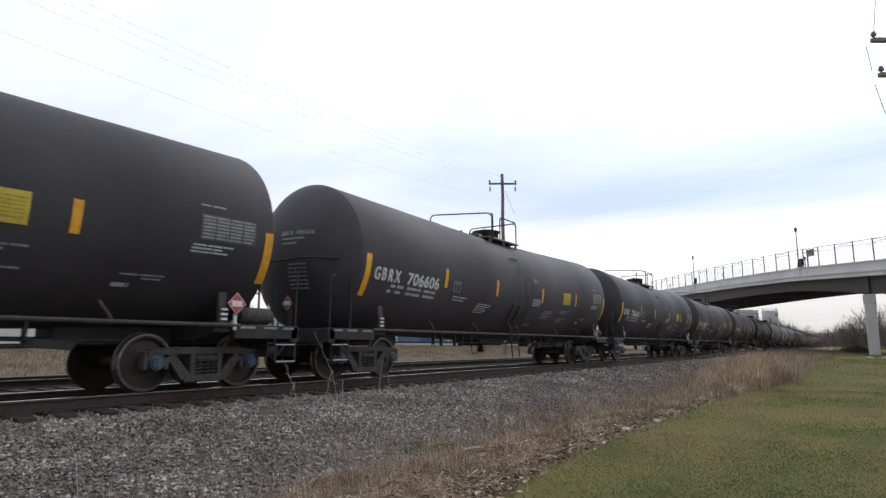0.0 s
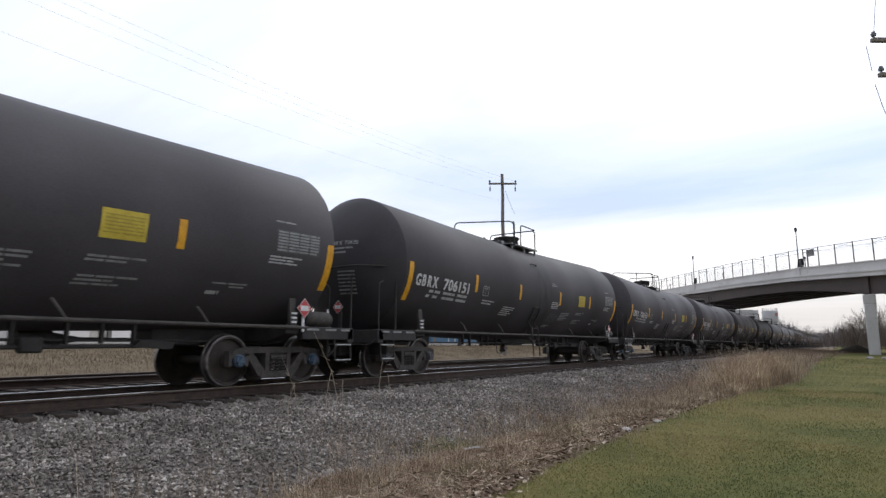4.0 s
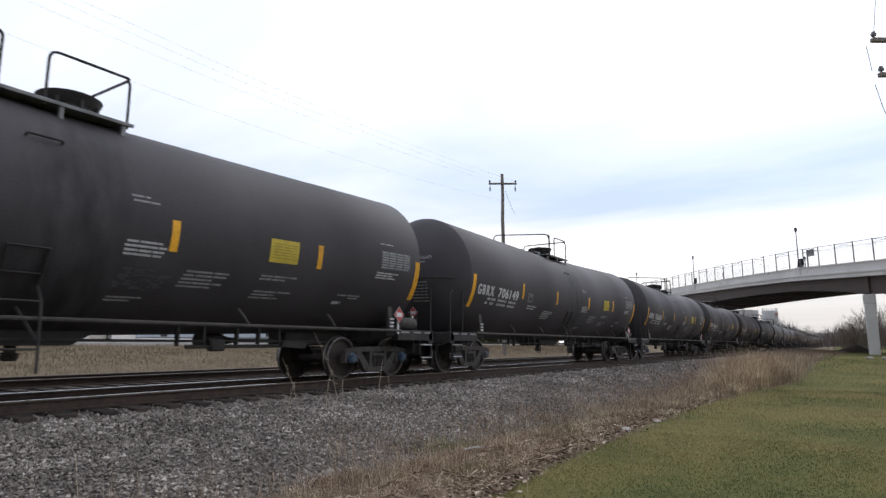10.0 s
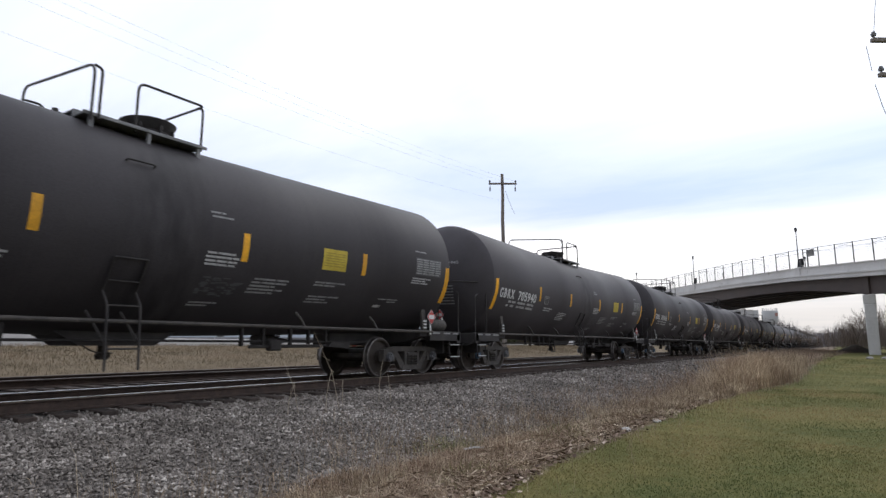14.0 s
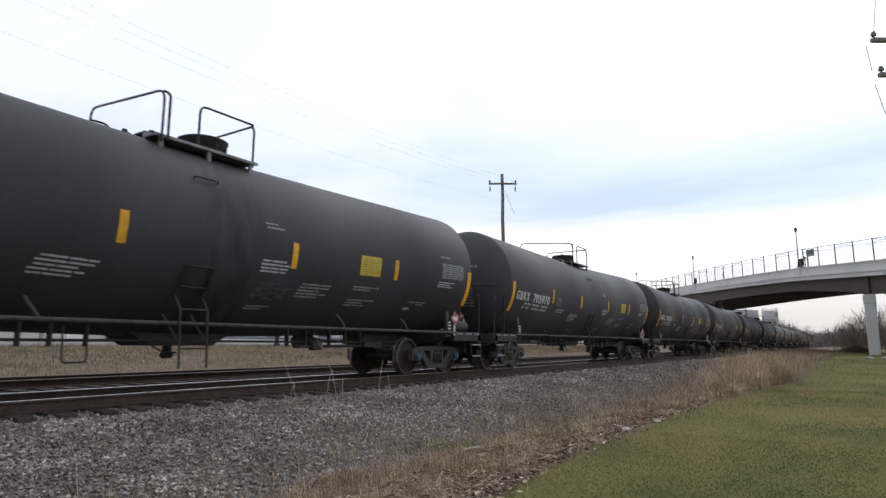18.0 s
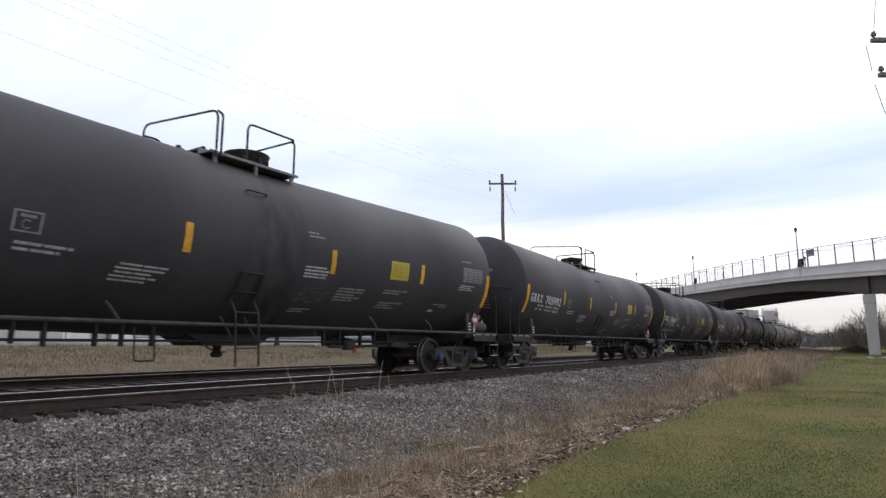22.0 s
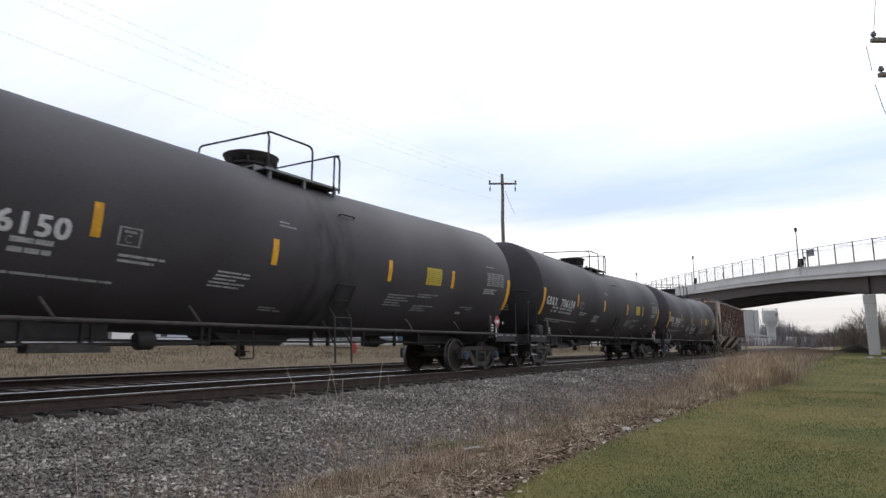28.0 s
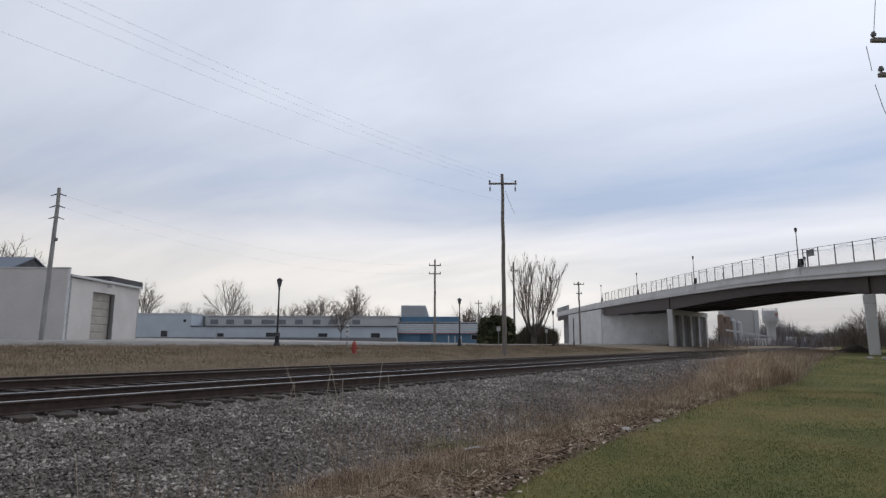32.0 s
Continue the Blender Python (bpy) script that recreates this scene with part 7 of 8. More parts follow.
part("conveyor", Geo().prism([(-1, 7.5), (18, 4.6), (18, 5.4), (-1, 8.3)], -6, -5), M["silo_white"], fc)
van = thing("box_truck", "white box truck parked far off", "truck", town_pose(207, 350, 0.1))
part("box", Geo().box(-9, 3, -1.2, 1.2, 1.0, 5.4, 0.1), M["silo_white"], van)
part("cab", Geo().prism([(4, 1.0), (10, 1.0), (10, 2.8), (8.5, 4.3), (4, 4.3)], -1.2, 1.2), M["silo_white"], van)
for x in (-6, 0, 7):
    part("wheel", Geo().lathe([(-1.25, 0.0), (-1.25, 0.9), (1.25, 0.9), (1.25, 0.0)], "y", 14, (x, 0, 0.9)), M["black"], van)

# ---- small street things near the bridge ----
M["dirt"] = mat("dark_earth", (0.07, 0.055, 0.045), (0.11, 0.088, 0.07), 2, 0.95, 0, 0.6, 8, bdist=0.1)


def dirt_mound():
    t = thing("dirt_mound", "low mound of dark bare earth beside the bridge", "mound", town_pose(51.3, 76, -0.2))
    g = Geo()
    n, rings = 20, 6
    vs = [(0, 0, 1.05)]
    for j in range(1, rings + 1):
        q = j / rings
        for i in range(n):
            a = 6.283 * i / n
            k = 1 + 0.15 * noise.noise((math.cos(a) * 2, math.sin(a) * 2, q))
            vs.append((2.4 * q * k * math.cos(a), 1.7 * q * k * math.sin(a), 1.05 * (1 - q ** 1.4) + 0.1 * noise.noise((math.cos(a) * 3, math.sin(a) * 3, q * 4)) * (1 - q) - (0.15 if j == rings else 0)))
    fs = [(0, 1 + i, 1 + (i + 1) % n) for i in range(n)]
    for j in range(rings - 1):
        fs += [(1 + j * n + i, 1 + (j + 1) * n + i, 1 + (j + 1) * n + (i + 1) % n, 1 + j * n + (i + 1) % n) for i in range(n)]
    part("heap", g.put(vs, fs), M["dirt"], t)


dirt_mound()


def small_sign(u, v, z, w, h, top, label):
    t = thing("street_sign", label, "sign", town_pose(u, v, z), "small street signs")
    part("post", Geo().box(-0.03, 0.03, -0.03, 0.03, -0.2, top, 0.006), M["galv"], t)
    p = part("plate", Geo().box(-w / 2, w / 2, -0.05, -0.035, top - h, top, 0.006), M["reflector"], t, "white sign plate")
    g = Geo()
    for i in range(2):
        g.box(-w * 0.3, w * 0.3, -0.054, -0.0505, top - h * (0.38 + 0.35 * i), top - h * (0.22 + 0.35 * i))
    part("lettering", g, M["insul"], p)


small_sign(-6.2, 39.5, 0.75, 0.22, 0.75, 1.3, "narrow white marker sign on a post by the road")
small_sign(5.5, 60, 0.95, 0.35, 0.42, 1.55, "small white sign on a post before the shop")
small_sign(12.6, 74, 1.0, 0.3, 0.4, 1.6, "small white sign on a post below the trees")
for u, v, h in ((15.5, 72, 2.9),):
    t = thing("black_bollard_post", "slim black iron post beside the bridge ramp", "post", town_pose(u, v, 0.85), "black iron posts")
    part("post", Geo().lathe([(-0.2, 0.09), (0.3, 0.09), (0.35, 0.06), (h, 0.05), (h + 0.04, 0.08), (h + 0.12, 0.0)], "z", 10), M["iron"], t)

# ---- stones, grass and weeds ----
RNG = np.random.default_rng(7)


def island_mat(name, stops, rough=0.9, patch_scale=0.0, patch=0.68):
    m = bpy.data.materials.new(name)
    m.use_nodes = True
    nt = m.node_tree
    N, L = nt.nodes.new, nt.links.new
    b = nt.nodes["Principled BSDF"]
    r = N("ShaderNodeValToRGB")
    for i, (q, c) in enumerate(stops):
        e = r.color_ramp.elements[i] if i < 2 else r.color_ramp.elements.new(q)
        e.position, e.color = q, (*c, 1)
    src = N("ShaderNodeNewGeometry").outputs["Random Per Island"]
    if patch_scale:
        # neighbouring pieces lean to one colour in broad patches
        tc, n, mr, mx = N("ShaderNodeTexCoord"), N("ShaderNodeTexNoise"), N("ShaderNodeMapRange"), N("ShaderNodeMix")
        n.inputs["Scale"].default_value, n.inputs["Detail"].default_value = patch_scale, 4
        L(tc.outputs["Object"], n.inputs["Vector"]); L(n.outputs["Fac"], mr.inputs["Value"])
        mr.inputs["From Min"].default_value, mr.inputs["From Max"].default_value = 0.40, 0.60
        mx.data_type, mx.inputs["Factor"].default_value = "FLOAT", patch
        L(src, mx.inputs["A"]); L(mr.outputs[0], mx.inputs["B"])
        src = mx.outputs["Result"]
    L(src, r.inputs[0])
    L(r.outputs[0], b.inputs["Base Color"])
    b.inputs["Roughness"].default_value = rough
    b.inputs["Specular IOR Level"].default_value = 0.2
    return m


def stuff(name, verts, faces, material, label, category, smooth=False):
    ob = new(name, pydata(name, verts, faces, material, smooth))
    return tagged(ob, label, category, kind="stuff")


def bed_zs(y, x):
    z = np.interp(y, [3.0, 4.2, 4.6, 5.3, 6.4, 7.5, 8.35, 8.66, 8.9], [-0.74, -0.82, -0.84, -0.76, -0.55, -0.37, -0.27, -0.255, -0.21])
    s = np.clip((x - 22) / 63, 0, 1)
    return z + np.where(y < 5.4, 0.55 * s * s * (3 - 2 * s), 0)


def gravel():
    xs, ys, rs = [], [], []
    for x0, x1, n, lo, hi in ((-7, 0.5, 7000, 0.016, 0.036), (0.5, 9, 38000, 0.010, 0.026), (9, 18, 26000, 0.013, 0.031), (18, 45, 16000, 0.02, 0.046)):
        xs.append(RNG.uniform(x0, x1, n)); ys.append(4.3 + 4.6 * RNG.uniform(0, 1, n) ** 0.85); rs.append(RNG.uniform(lo, hi, n) * RNG.uniform(0.7, 1.25, n))
    # a few stones thrown up over the ties
    xs.append(RNG.uniform(2, 30, 1500)); ys.append(RNG.uniform(8.7, 9.15, 1500)); rs.append(RNG.uniform(0.015, 0.03, 1500))
    xs.append(RNG.uniform(1, 26, 3000)); ys.append(RNG.uniform(7.1, 8.4, 3000)); rs.append(RNG.uniform(0.022, 0.042, 3000))
    xs.append(RNG.uniform(1, 26, 3200)); ys.append(8.3 + 0.42 * RNG.uniform(0, 1, 3200) ** 1.8); rs.append(RNG.uniform(0.018, 0.038, 3200))
    x, y, r = np.concatenate(xs), np.concatenate(ys), np.concatenate(rs)
    n = len(x)
    wob = np.array([0.05 * noise.noise((a * 0.8, b * 1.3, 0)) if 5 < b < 8.3 else 0.0 for a, b in zip(x, y)])
    z = bed_zs(y, x) + wob + r * 0.35
    base = np.array([(1, 0, 0), (-1, 0, 0), (0, 1, 0), (0, -1, 0), (0, 0, 1), (0, 0, -1)], float)
    q = RNG.normal(0, 0.28, (n, 6, 3)) + base[None]
    q *= r[:, None, None] * RNG.uniform(0.65, 1.3, (n, 1, 3))
    a = RNG.uniform(0, 6.283, n)
    ca, sa = np.cos(a)[:, None], np.sin(a)[:, None]
    v = np.stack([q[:, :, 0] * ca - q[:, :, 1] * sa + x[:, None], q[:, :, 0] * sa + q[:, :, 1] * ca + y[:, None], q[:, :, 2] * 0.8 + z[:, None]], 2).reshape(-1, 3)
    f = np.array([(0, 2, 4), (2, 1, 4), (1, 3, 4), (3, 0, 4), (2, 0, 5), (1, 2, 5), (3, 1, 5), (0, 3, 5)])
    f = (f[None] + 6 * np.arange(n)[:, None, None]).reshape(-1, 3)
    m = island_mat("mixed_ballast_stone", [(0.0, (0.075, 0.065, 0.057)), (1.0, (0.62, 0.565, 0.505)), (0.35, (0.160, 0.140, 0.123)), (0.70, (0.258, 0.229, 0.203)), (0.92, (0.43, 0.39, 0.35))], 0.95, patch_scale=0.9, patch=0.22)
    stuff("ballast_stones", v.tolist(), f.tolist(), m, "loose crushed grey ballast stones", "gravel")


gravel()


def blades(x, y, z, h, w, lean, curl=0.35):
    """Narrow bent blades: two faces each."""
    n = len(x)
    a = RNG.uniform(0, 6.283, n)
    b = RNG.uniform(0, 6.283, n)
    dx, dy = np.cos(a) * w, np.sin(a) * w
    lx, ly = np.cos(b) * lean * h, np.sin(b) * lean * h
    p = np.empty((n, 5, 3))
    p[:, 0] = np.stack([x - dx, y - dy, z], 1)
    p[:, 1] = np.stack([x + dx, y + dy, z], 1)
    p[:, 2] = np.stack([x + dx * 0.7 + lx * 0.4, y + dy * 0.7 + ly * 0.4, z + h * 0.6], 1)
    p[:, 3] = np.stack([x - dx * 0.7 + lx * 0.4, y - dy * 0.7 + ly * 0.4, z + h * 0.6], 1)
    p[:, 4] = np.stack([x + lx, y + ly, z + h * (1 - curl * lean)], 1)
    f = [(5 * i, 5 * i + 1, 5 * i + 2, 5 * i + 3) for i in range(n)] + [(5 * i + 3, 5 * i + 2, 5 * i + 4) for i in range(n)]
    return p.reshape(-1, 3).tolist(), f


def lawn_edge(x):
    """Where the mown lawn ends and the weeds begin."""
    return np.interp(x, [-8, 3, 5.5, 7, 8.2, 10.7, 12.7, 16.4, 20.3, 25.1, 27.5, 35, 44, 67], [2.7, 2.85, 3.03, 3.22, 3.3, 3.3, 3.15, 3.12, 2.8, 2.3, 2.0, 1.95, 2.2, 2.8])


def gz(x, y):
    return np.array([ground_z(a, b) for a, b in zip(x, y)])


def lawn():
    xs = np.concatenate([RNG.uniform(3.5, 11, 36000), RNG.uniform(11, 24, 26000), RNG.uniform(24, 60, 16000), RNG.uniform(-4, 30, 9000)])
    ys = np.concatenate([RNG.uniform(-1.2, 3.4, 36000), RNG.uniform(-1.8, 3.35, 26000), RNG.uniform(-4, 2.4, 16000), RNG.uniform(-8, 3.2, 9000)])
    xs = np.concatenate([xs, RNG.uniform(-7, 4, 16000)]); ys = np.concatenate([ys, RNG.uniform(-3.5, 2.9, 16000)])
    keep = ys < lawn_edge(xs) + 0.10 * np.sin(xs * 2.3) * np.sin(xs * 0.9 + 1) + RNG.normal(0, 0.09, len(xs)) - 0.06
    xs, ys = xs[keep], ys[keep]
    h = RNG.uniform(0.014, 0.032, len(xs)) * (1 + 0.5 * np.clip(xs / 40, 0, 1))
    v, f = blades(xs, ys, gz(xs, ys) - 0.004, h, 0.0035 + 0.0002 * xs, RNG.uniform(0.2, 0.9, len(xs)))
    m = island_mat("lawn_grass_blades", [(0.0, (0.098, 0.118, 0.042)), (1.0, (0.41, 0.322, 0.160)), (0.3, (0.150, 0.160, 0.058)), (0.6, (0.225, 0.200, 0.082)), (0.8, (0.305, 0.248, 0.114))], 0.8, patch_scale=0.33, patch=0.82)
    stuff("lawn_grass", v, f, m, "short mown lawn grass with yellowed patches", "grass")


lawn()
DRY = island_mat("dry_weed_stems", [(0.0, (0.148, 0.100, 0.066)), (1.0, (0.72, 0.62, 0.44)), (0.3, (0.255, 0.188, 0.126)), (0.6, (0.375, 0.290, 0.198)), (0.85, (0.54, 0.44, 0.305))], 0.9, patch_scale=1.3)
DRY_RED = island_mat("reddish_weed_stems", [(0.0, (0.165, 0.116, 0.085)), (1.0, (0.47, 0.375, 0.28)), (0.5, (0.292, 0.215, 0.157))], 0.9)


def weeds():
    # low matted strip along the lawn edge, taller towards the distance
    n = 62000
    x = 2.5 + 58 * RNG.uniform(0, 1, n) ** 1.5
    x[:5000] = RNG.uniform(-7, 2.5, 5000)
    y = lawn_edge(x) - 0.08 + np.abs(RNG.normal(0, 1.0, n)) + np.clip(1.0 - x / 6, 0, 1) * 0.2
    tuft = np.array([noise.noise((a * 0.9, b * 1.2, 5.0)) for a, b in zip(x, y)])
    keep = (tuft + RNG.normal(0, 0.12, n) > -0.05) | (RNG.uniform(0, 1, n) < 0.42)
    x, y, tuft = x[keep], y[keep], tuft[keep]
    h = RNG.uniform(0.04, 0.16, len(x)) * (1 + 1.6 * np.clip(tuft, 0, 1)) * (1 + 1.0 * np.clip((x - 10) / 18, 0, 1)) * np.clip(0.65 + (y - lawn_edge(x)), 0.6, 1.0)
    v, f = blades(x, y, np.maximum(gz(x, y), bed_zs(y, x)) - 0.01, h, 0.003 + 0.00022 * x, RNG.uniform(0.2, 1.1, len(x)))
    stuff("dry_grass", v, f, DRY, "matted dry tan grass along the lawn edge", "weeds")
    # a thick mat of flattened grass where the strip is widest
    n = 17000
    x = RNG.uniform(2.8, 10.5, n)
    y = lawn_edge(x) + 0.1 + RNG.uniform(0, 1, n) ** 0.8 * np.interp(x, [2.8, 5, 7, 10.5], [1.3, 1.95, 1.7, 1.1])
    tuft = np.array([noise.noise((a * 1.3, b * 1.7, 13.0)) for a, b in zip(x, y)])
    keep = tuft + RNG.normal(0, 0.2, n) > -0.15
    x, y, tuft = x[keep], y[keep], tuft[keep]
    h = RNG.uniform(0.05, 0.17, len(x)) * (1 + 1.2 * np.clip(tuft, 0, 1))
    v, f = blades(x, y, np.maximum(gz(x, y), bed_zs(y, x)) - 0.005, h, 0.0042, RNG.uniform(0.7, 1.7, len(x)))
    stuff("matted_grass", v, f, island_mat("straw_grass_mat", [(0.0, (0.17, 0.105, 0.072)), (1.0, (0.64, 0.52, 0.37)), (0.35, (0.29, 0.20, 0.14)), (0.7, (0.43, 0.325, 0.225))], 0.9, patch_scale=2.2, patch=0.45), "flattened straw-coloured grass beside the lawn", "weeds")
    # thin reddish weeds over the foot of the ballast
    n = 13000
    x = 6.0 + 45 * RNG.uniform(0, 1, n) ** 1.3
    y = 5.0 + RNG.normal(0, 0.85, n) - 0.9 * np.clip((x - 12) / 30, 0, 1)
    keep = (y < 7.6) & (y > 2.6)
    x, y = x[keep], y[keep]
    tuft = np.array([noise.noise((a * 0.45, b * 0.6, 9.0)) for a, b in zip(x, y)])
    keep = (tuft + RNG.normal(0, 0.2, len(x)) + 0.25 * np.clip((x - 9) / 10, 0, 1)) > 0.0
    x, y = x[keep], y[keep]
    h = RNG.uniform(0.06, 0.40, len(x)) * (1 + 0.8 * np.clip((x - 12) / 16, 0, 1))
    v, f = blades(x, y, bed_zs(y, x) - 0.02, h, 0.0018 + 0.00016 * x, RNG.uniform(0.1, 1.0, len(x)))
    stuff("ballast_weeds", v, f, DRY_RED, "thin reddish dead weeds growing through the ballast", "weeds")
    # rough growth along the foot of the ballast in the distance
    n = 12000
    x = 38 + 90 * RNG.uniform(0, 1, n) ** 1.2
    y = RNG.uniform(0.2, 7.6, n) - 0.02 * (x - 38)
    keep = y > 2.2 - 0.06 * (x - 38)
    x, y = x[keep], y[keep]
    h = RNG.uniform(0.2, 0.9, len(x)) * np.interp(y, [0, 3, 6], [0.3, 0.45, 1.0])
    v, f = blades(x, y, gz(x, y) - 0.02, h, 0.016, RNG.uniform(0.1, 0.6, len(x)))
    stuff("rough_grass", v, f, DRY_RED, "rough brown growth beside the track", "weeds")
    # tall clump of dead grass
    n = 5200
    x = RNG.normal(31, 6.5, n)
    y = lawn_edge(x) + 0.55 + RNG.normal(0, 0.4, n)
    keep = (x > 17) & (x < 52)
    x, y = x[keep], y[keep]
    h = RNG.uniform(0.45, 1.25, len(x)) * np.clip((x - 12) / 16, 0.3, 1)
    v, f = blades(x, y, gz(x, y) - 0.02, h, 0.007, RNG.uniform(0.1, 0.5, len(x)))
    stuff("tall_dead_grass", v, f, DRY, "tall dead grass standing beside the lawn", "weeds")
    # clump of tan grass that bulges into the lawn
    n = 9000
    x = np.minimum(RNG.normal(26.0, 3.2, n), 31.0 - RNG.exponential(0.8, n))
    dy = np.abs(RNG.normal(0, 0.8, n))
    y = lawn_edge(x) + dy - 0.1
    h = RNG.uniform(0.2, 1.0, n) * np.clip(1.5 - 0.08 * np.abs(x - 27.0) ** 1.3, 0.25, 1.5) * np.clip(0.6 + 0.8 * dy, 0.55, 1.3)
    v, f = blades(x, y, gz(x, y) - 0.02, h, 0.0055, RNG.uniform(0.15, 1.2, n))
    stuff("tall_dead_grass", v, f, island_mat("pale_tan_grass", [(0.0, (0.26, 0.178, 0.118)), (1.0, (0.72, 0.59, 0.40)), (0.5, (0.44, 0.33, 0.225))], 0.9, patch_scale=0.8), "pale clump of tall dead grass on the lawn edge", "weeds")
    # broken stems and reddish sprays standing through the weeds
    n = 4200
    x = 1.5 + 28 * RNG.uniform(0, 1, n) ** 1.3
    y = 4.2 + RNG.normal(0, 0.75, n) - 1.5 * np.clip((x - 12) / 14, 0, 1)
    h = RNG.uniform(0.2, 0.62, n)
    v, f = blades(x, y, np.maximum(gz(x, y), bed_zs(y, x)) - 0.02, h, 0.0022, RNG.uniform(0.05, 0.45, n))
    stuff("weed_stems", v, f, DRY, "thin broken weed stems over the ballast foot", "weeds")
    # field beyond the tracks: brown and olive grass in clumps
    n = 110000
    x = 0.5 + 75 * RNG.uniform(0, 1, n) ** 1.15
    y = RNG.uniform(17.4, 29.7, n)
    tuft = np.array([noise.noise((a * 0.8, b * 0.7, 31.0)) + 0.6 * noise.noise((a * 2.6, b * 2.2, 7.0)) for a, b in zip(x, y)])
    h = RNG.uniform(0.05, 0.15, n) * (1 + 1.1 * np.clip(tuft + 0.1, 0, 1)) * np.interp(y, [17.4, 19, 27, 29.7], [0.8, 1.0, 1.15, 1.35])
    v, f = blades(x, y, gz(x, y) - 0.02, h, 0.006, RNG.uniform(0.15, 0.8, n))
    stuff("field_grass", v, f, island_mat("olive_and_tan_field_grass", [(0.0, (0.125, 0.098, 0.060)), (1.0, (0.300, 0.230, 0.155)), (0.3, (0.162, 0.128, 0.080)), (0.55, (0.200, 0.156, 0.102)), (0.8, (0.245, 0.188, 0.126))], 0.9, patch_scale=0.45, patch=0.8), "rough olive and tan grass between track and road", "grass")
    # loose straw lying every way over the mat, with dark gaps between
    n = 15000
    x = 3.0 + 24 * RNG.uniform(0, 1, n) ** 1.5
    y = lawn_edge(x) + 0.02 + np.abs(RNG.normal(0, 0.75, n))
    heap = np.array([noise.noise((a * 1.6, b * 2.0, 44.0)) for a, b in zip(x, y)])
    keep = heap + RNG.normal(0, 0.18, n) > -0.08
    x, y, heap = x[keep], y[keep], heap[keep]
    n = len(x)
    z = np.maximum(gz(x, y), bed_zs(y, x)) + 0.015 + RNG.uniform(0, 0.09, n) * (0.6 + np.clip(heap, 0, 1))
    a, pitch = RNG.uniform(0, 6.283, n), RNG.normal(0.12, 0.3, n)
    ln, w = RNG.uniform(0.05, 0.16, n), RNG.uniform(0.002, 0.0055, n) * (1 + 0.03 * x)
    dx, dy, dz = np.cos(a) * np.cos(pitch) * ln, np.sin(a) * np.cos(pitch) * ln, np.sin(pitch) * ln
    sx, sy = -np.sin(a) * w, np.cos(a) * w
    q = np.stack([np.stack([x - dx - sx, y - dy - sy, z - dz + w], 1), np.stack([x - dx + sx, y - dy + sy, z - dz - w], 1), np.stack([x + dx + sx * 0.6, y + dy + sy * 0.6, z + dz - w * 0.6], 1), np.stack([x + dx - sx * 0.6, y + dy - sy * 0.6, z + dz + w * 0.6], 1)], 1).reshape(-1, 3)
    f = [(4 * i, 4 * i + 1, 4 * i + 2, 4 * i + 3) for i in range(n)]
    stuff("loose_straw", q.tolist(), f, island_mat("broken_straw", [(0.0, (0.095, 0.062, 0.042)), (1.0, (0.80, 0.70, 0.54)), (0.4, (0.22, 0.155, 0.108)), (0.75, (0.42, 0.33, 0.235))], 0.9, patch_scale=1.8, patch=0.3), "loose pale straw and broken stems beside the lawn", "weeds")
    # tufts of green grass among the dry weeds
    tx, ty = [], []
    for cx, cy, sp, n in ((7.85, 4.98, 0.20, 420), (9.75, 3.95, 0.26, 460), (10.6, 4.4, 0.22, 260), (6.4, 3.75, 0.2, 260), (13.6, 3.4, 0.3, 260)):
        tx.append(RNG.normal(cx, sp * 1.6, n)); ty.append(RNG.normal(cy, sp, n))
    x, y = np.concatenate(tx), np.concatenate(ty)
    v, f = blades(x, y, np.maximum(gz(x, y), bed_zs(y, x)) - 0.01, RNG.uniform(0.07, 0.2, len(x)), 0.0045, RNG.uniform(0.2, 0.9, len(x)))
    stuff("green_tufts", v, f, island_mat("fresh_green_blades", [(0.0, (0.10, 0.115, 0.045)), (1.0, (0.42, 0.37, 0.19)), (0.5, (0.205, 0.205, 0.09))], 0.85), "small tufts of green grass in dry weeds", "grass")
    # fallen leaves at the lawn edge
    n = 7500
    x = 3.0 + 17 * RNG.uniform(0, 1, n) ** 1.25
    y = lawn_edge(x) + 0.05 + np.abs(RNG.normal(0, 0.55, n)) * RNG.choice([1, 1, 1, -0.22], n)
    drift = np.array([noise.noise((a * 1.1, b * 1.5, 21.0)) for a, b in zip(x, y)])
    keep = drift + RNG.normal(0, 0.25, n) > -0.12
    x, y = x[keep], y[keep]
    n = len(x)
    v, f = [], []
    z = np.maximum(gz(x, y), bed_zs(y, x))
    lift = RNG.uniform(0, 1, n)
    for i in range(n):
        r, a, t = RNG.uniform(0.014, 0.044), RNG.uniform(0, 6.28), RNG.uniform(-0.6, 0.6)
        for k in range(5):
            w = a + 1.2566 * k
            rr = r * (1.0 if k % 2 == 0 else 0.7)
            v.append((x[i] + rr * math.cos(w), y[i] + rr * math.sin(w), z[i] + 0.02 + 0.05 * lift[i] + rr * t * math.cos(w)))
        f.append(tuple(range(5 * i, 5 * i + 5)))
    stuff("fallen_leaves", v, f, island_mat("dead_leaves", [(0.0, (0.085, 0.055, 0.040)), (1.0, (0.56, 0.46, 0.37)), (0.5, (0.19, 0.13, 0.094)), (0.8, (0.33, 0.245, 0.18))], 0.9), "curled brown fallen leaves", "leaves")


weeds()
STALK = mat("bare_stalk", (0.46, 0.39, 0.30), (0.34, 0.28, 0.21), 8, 0.9, 0, 0.05)


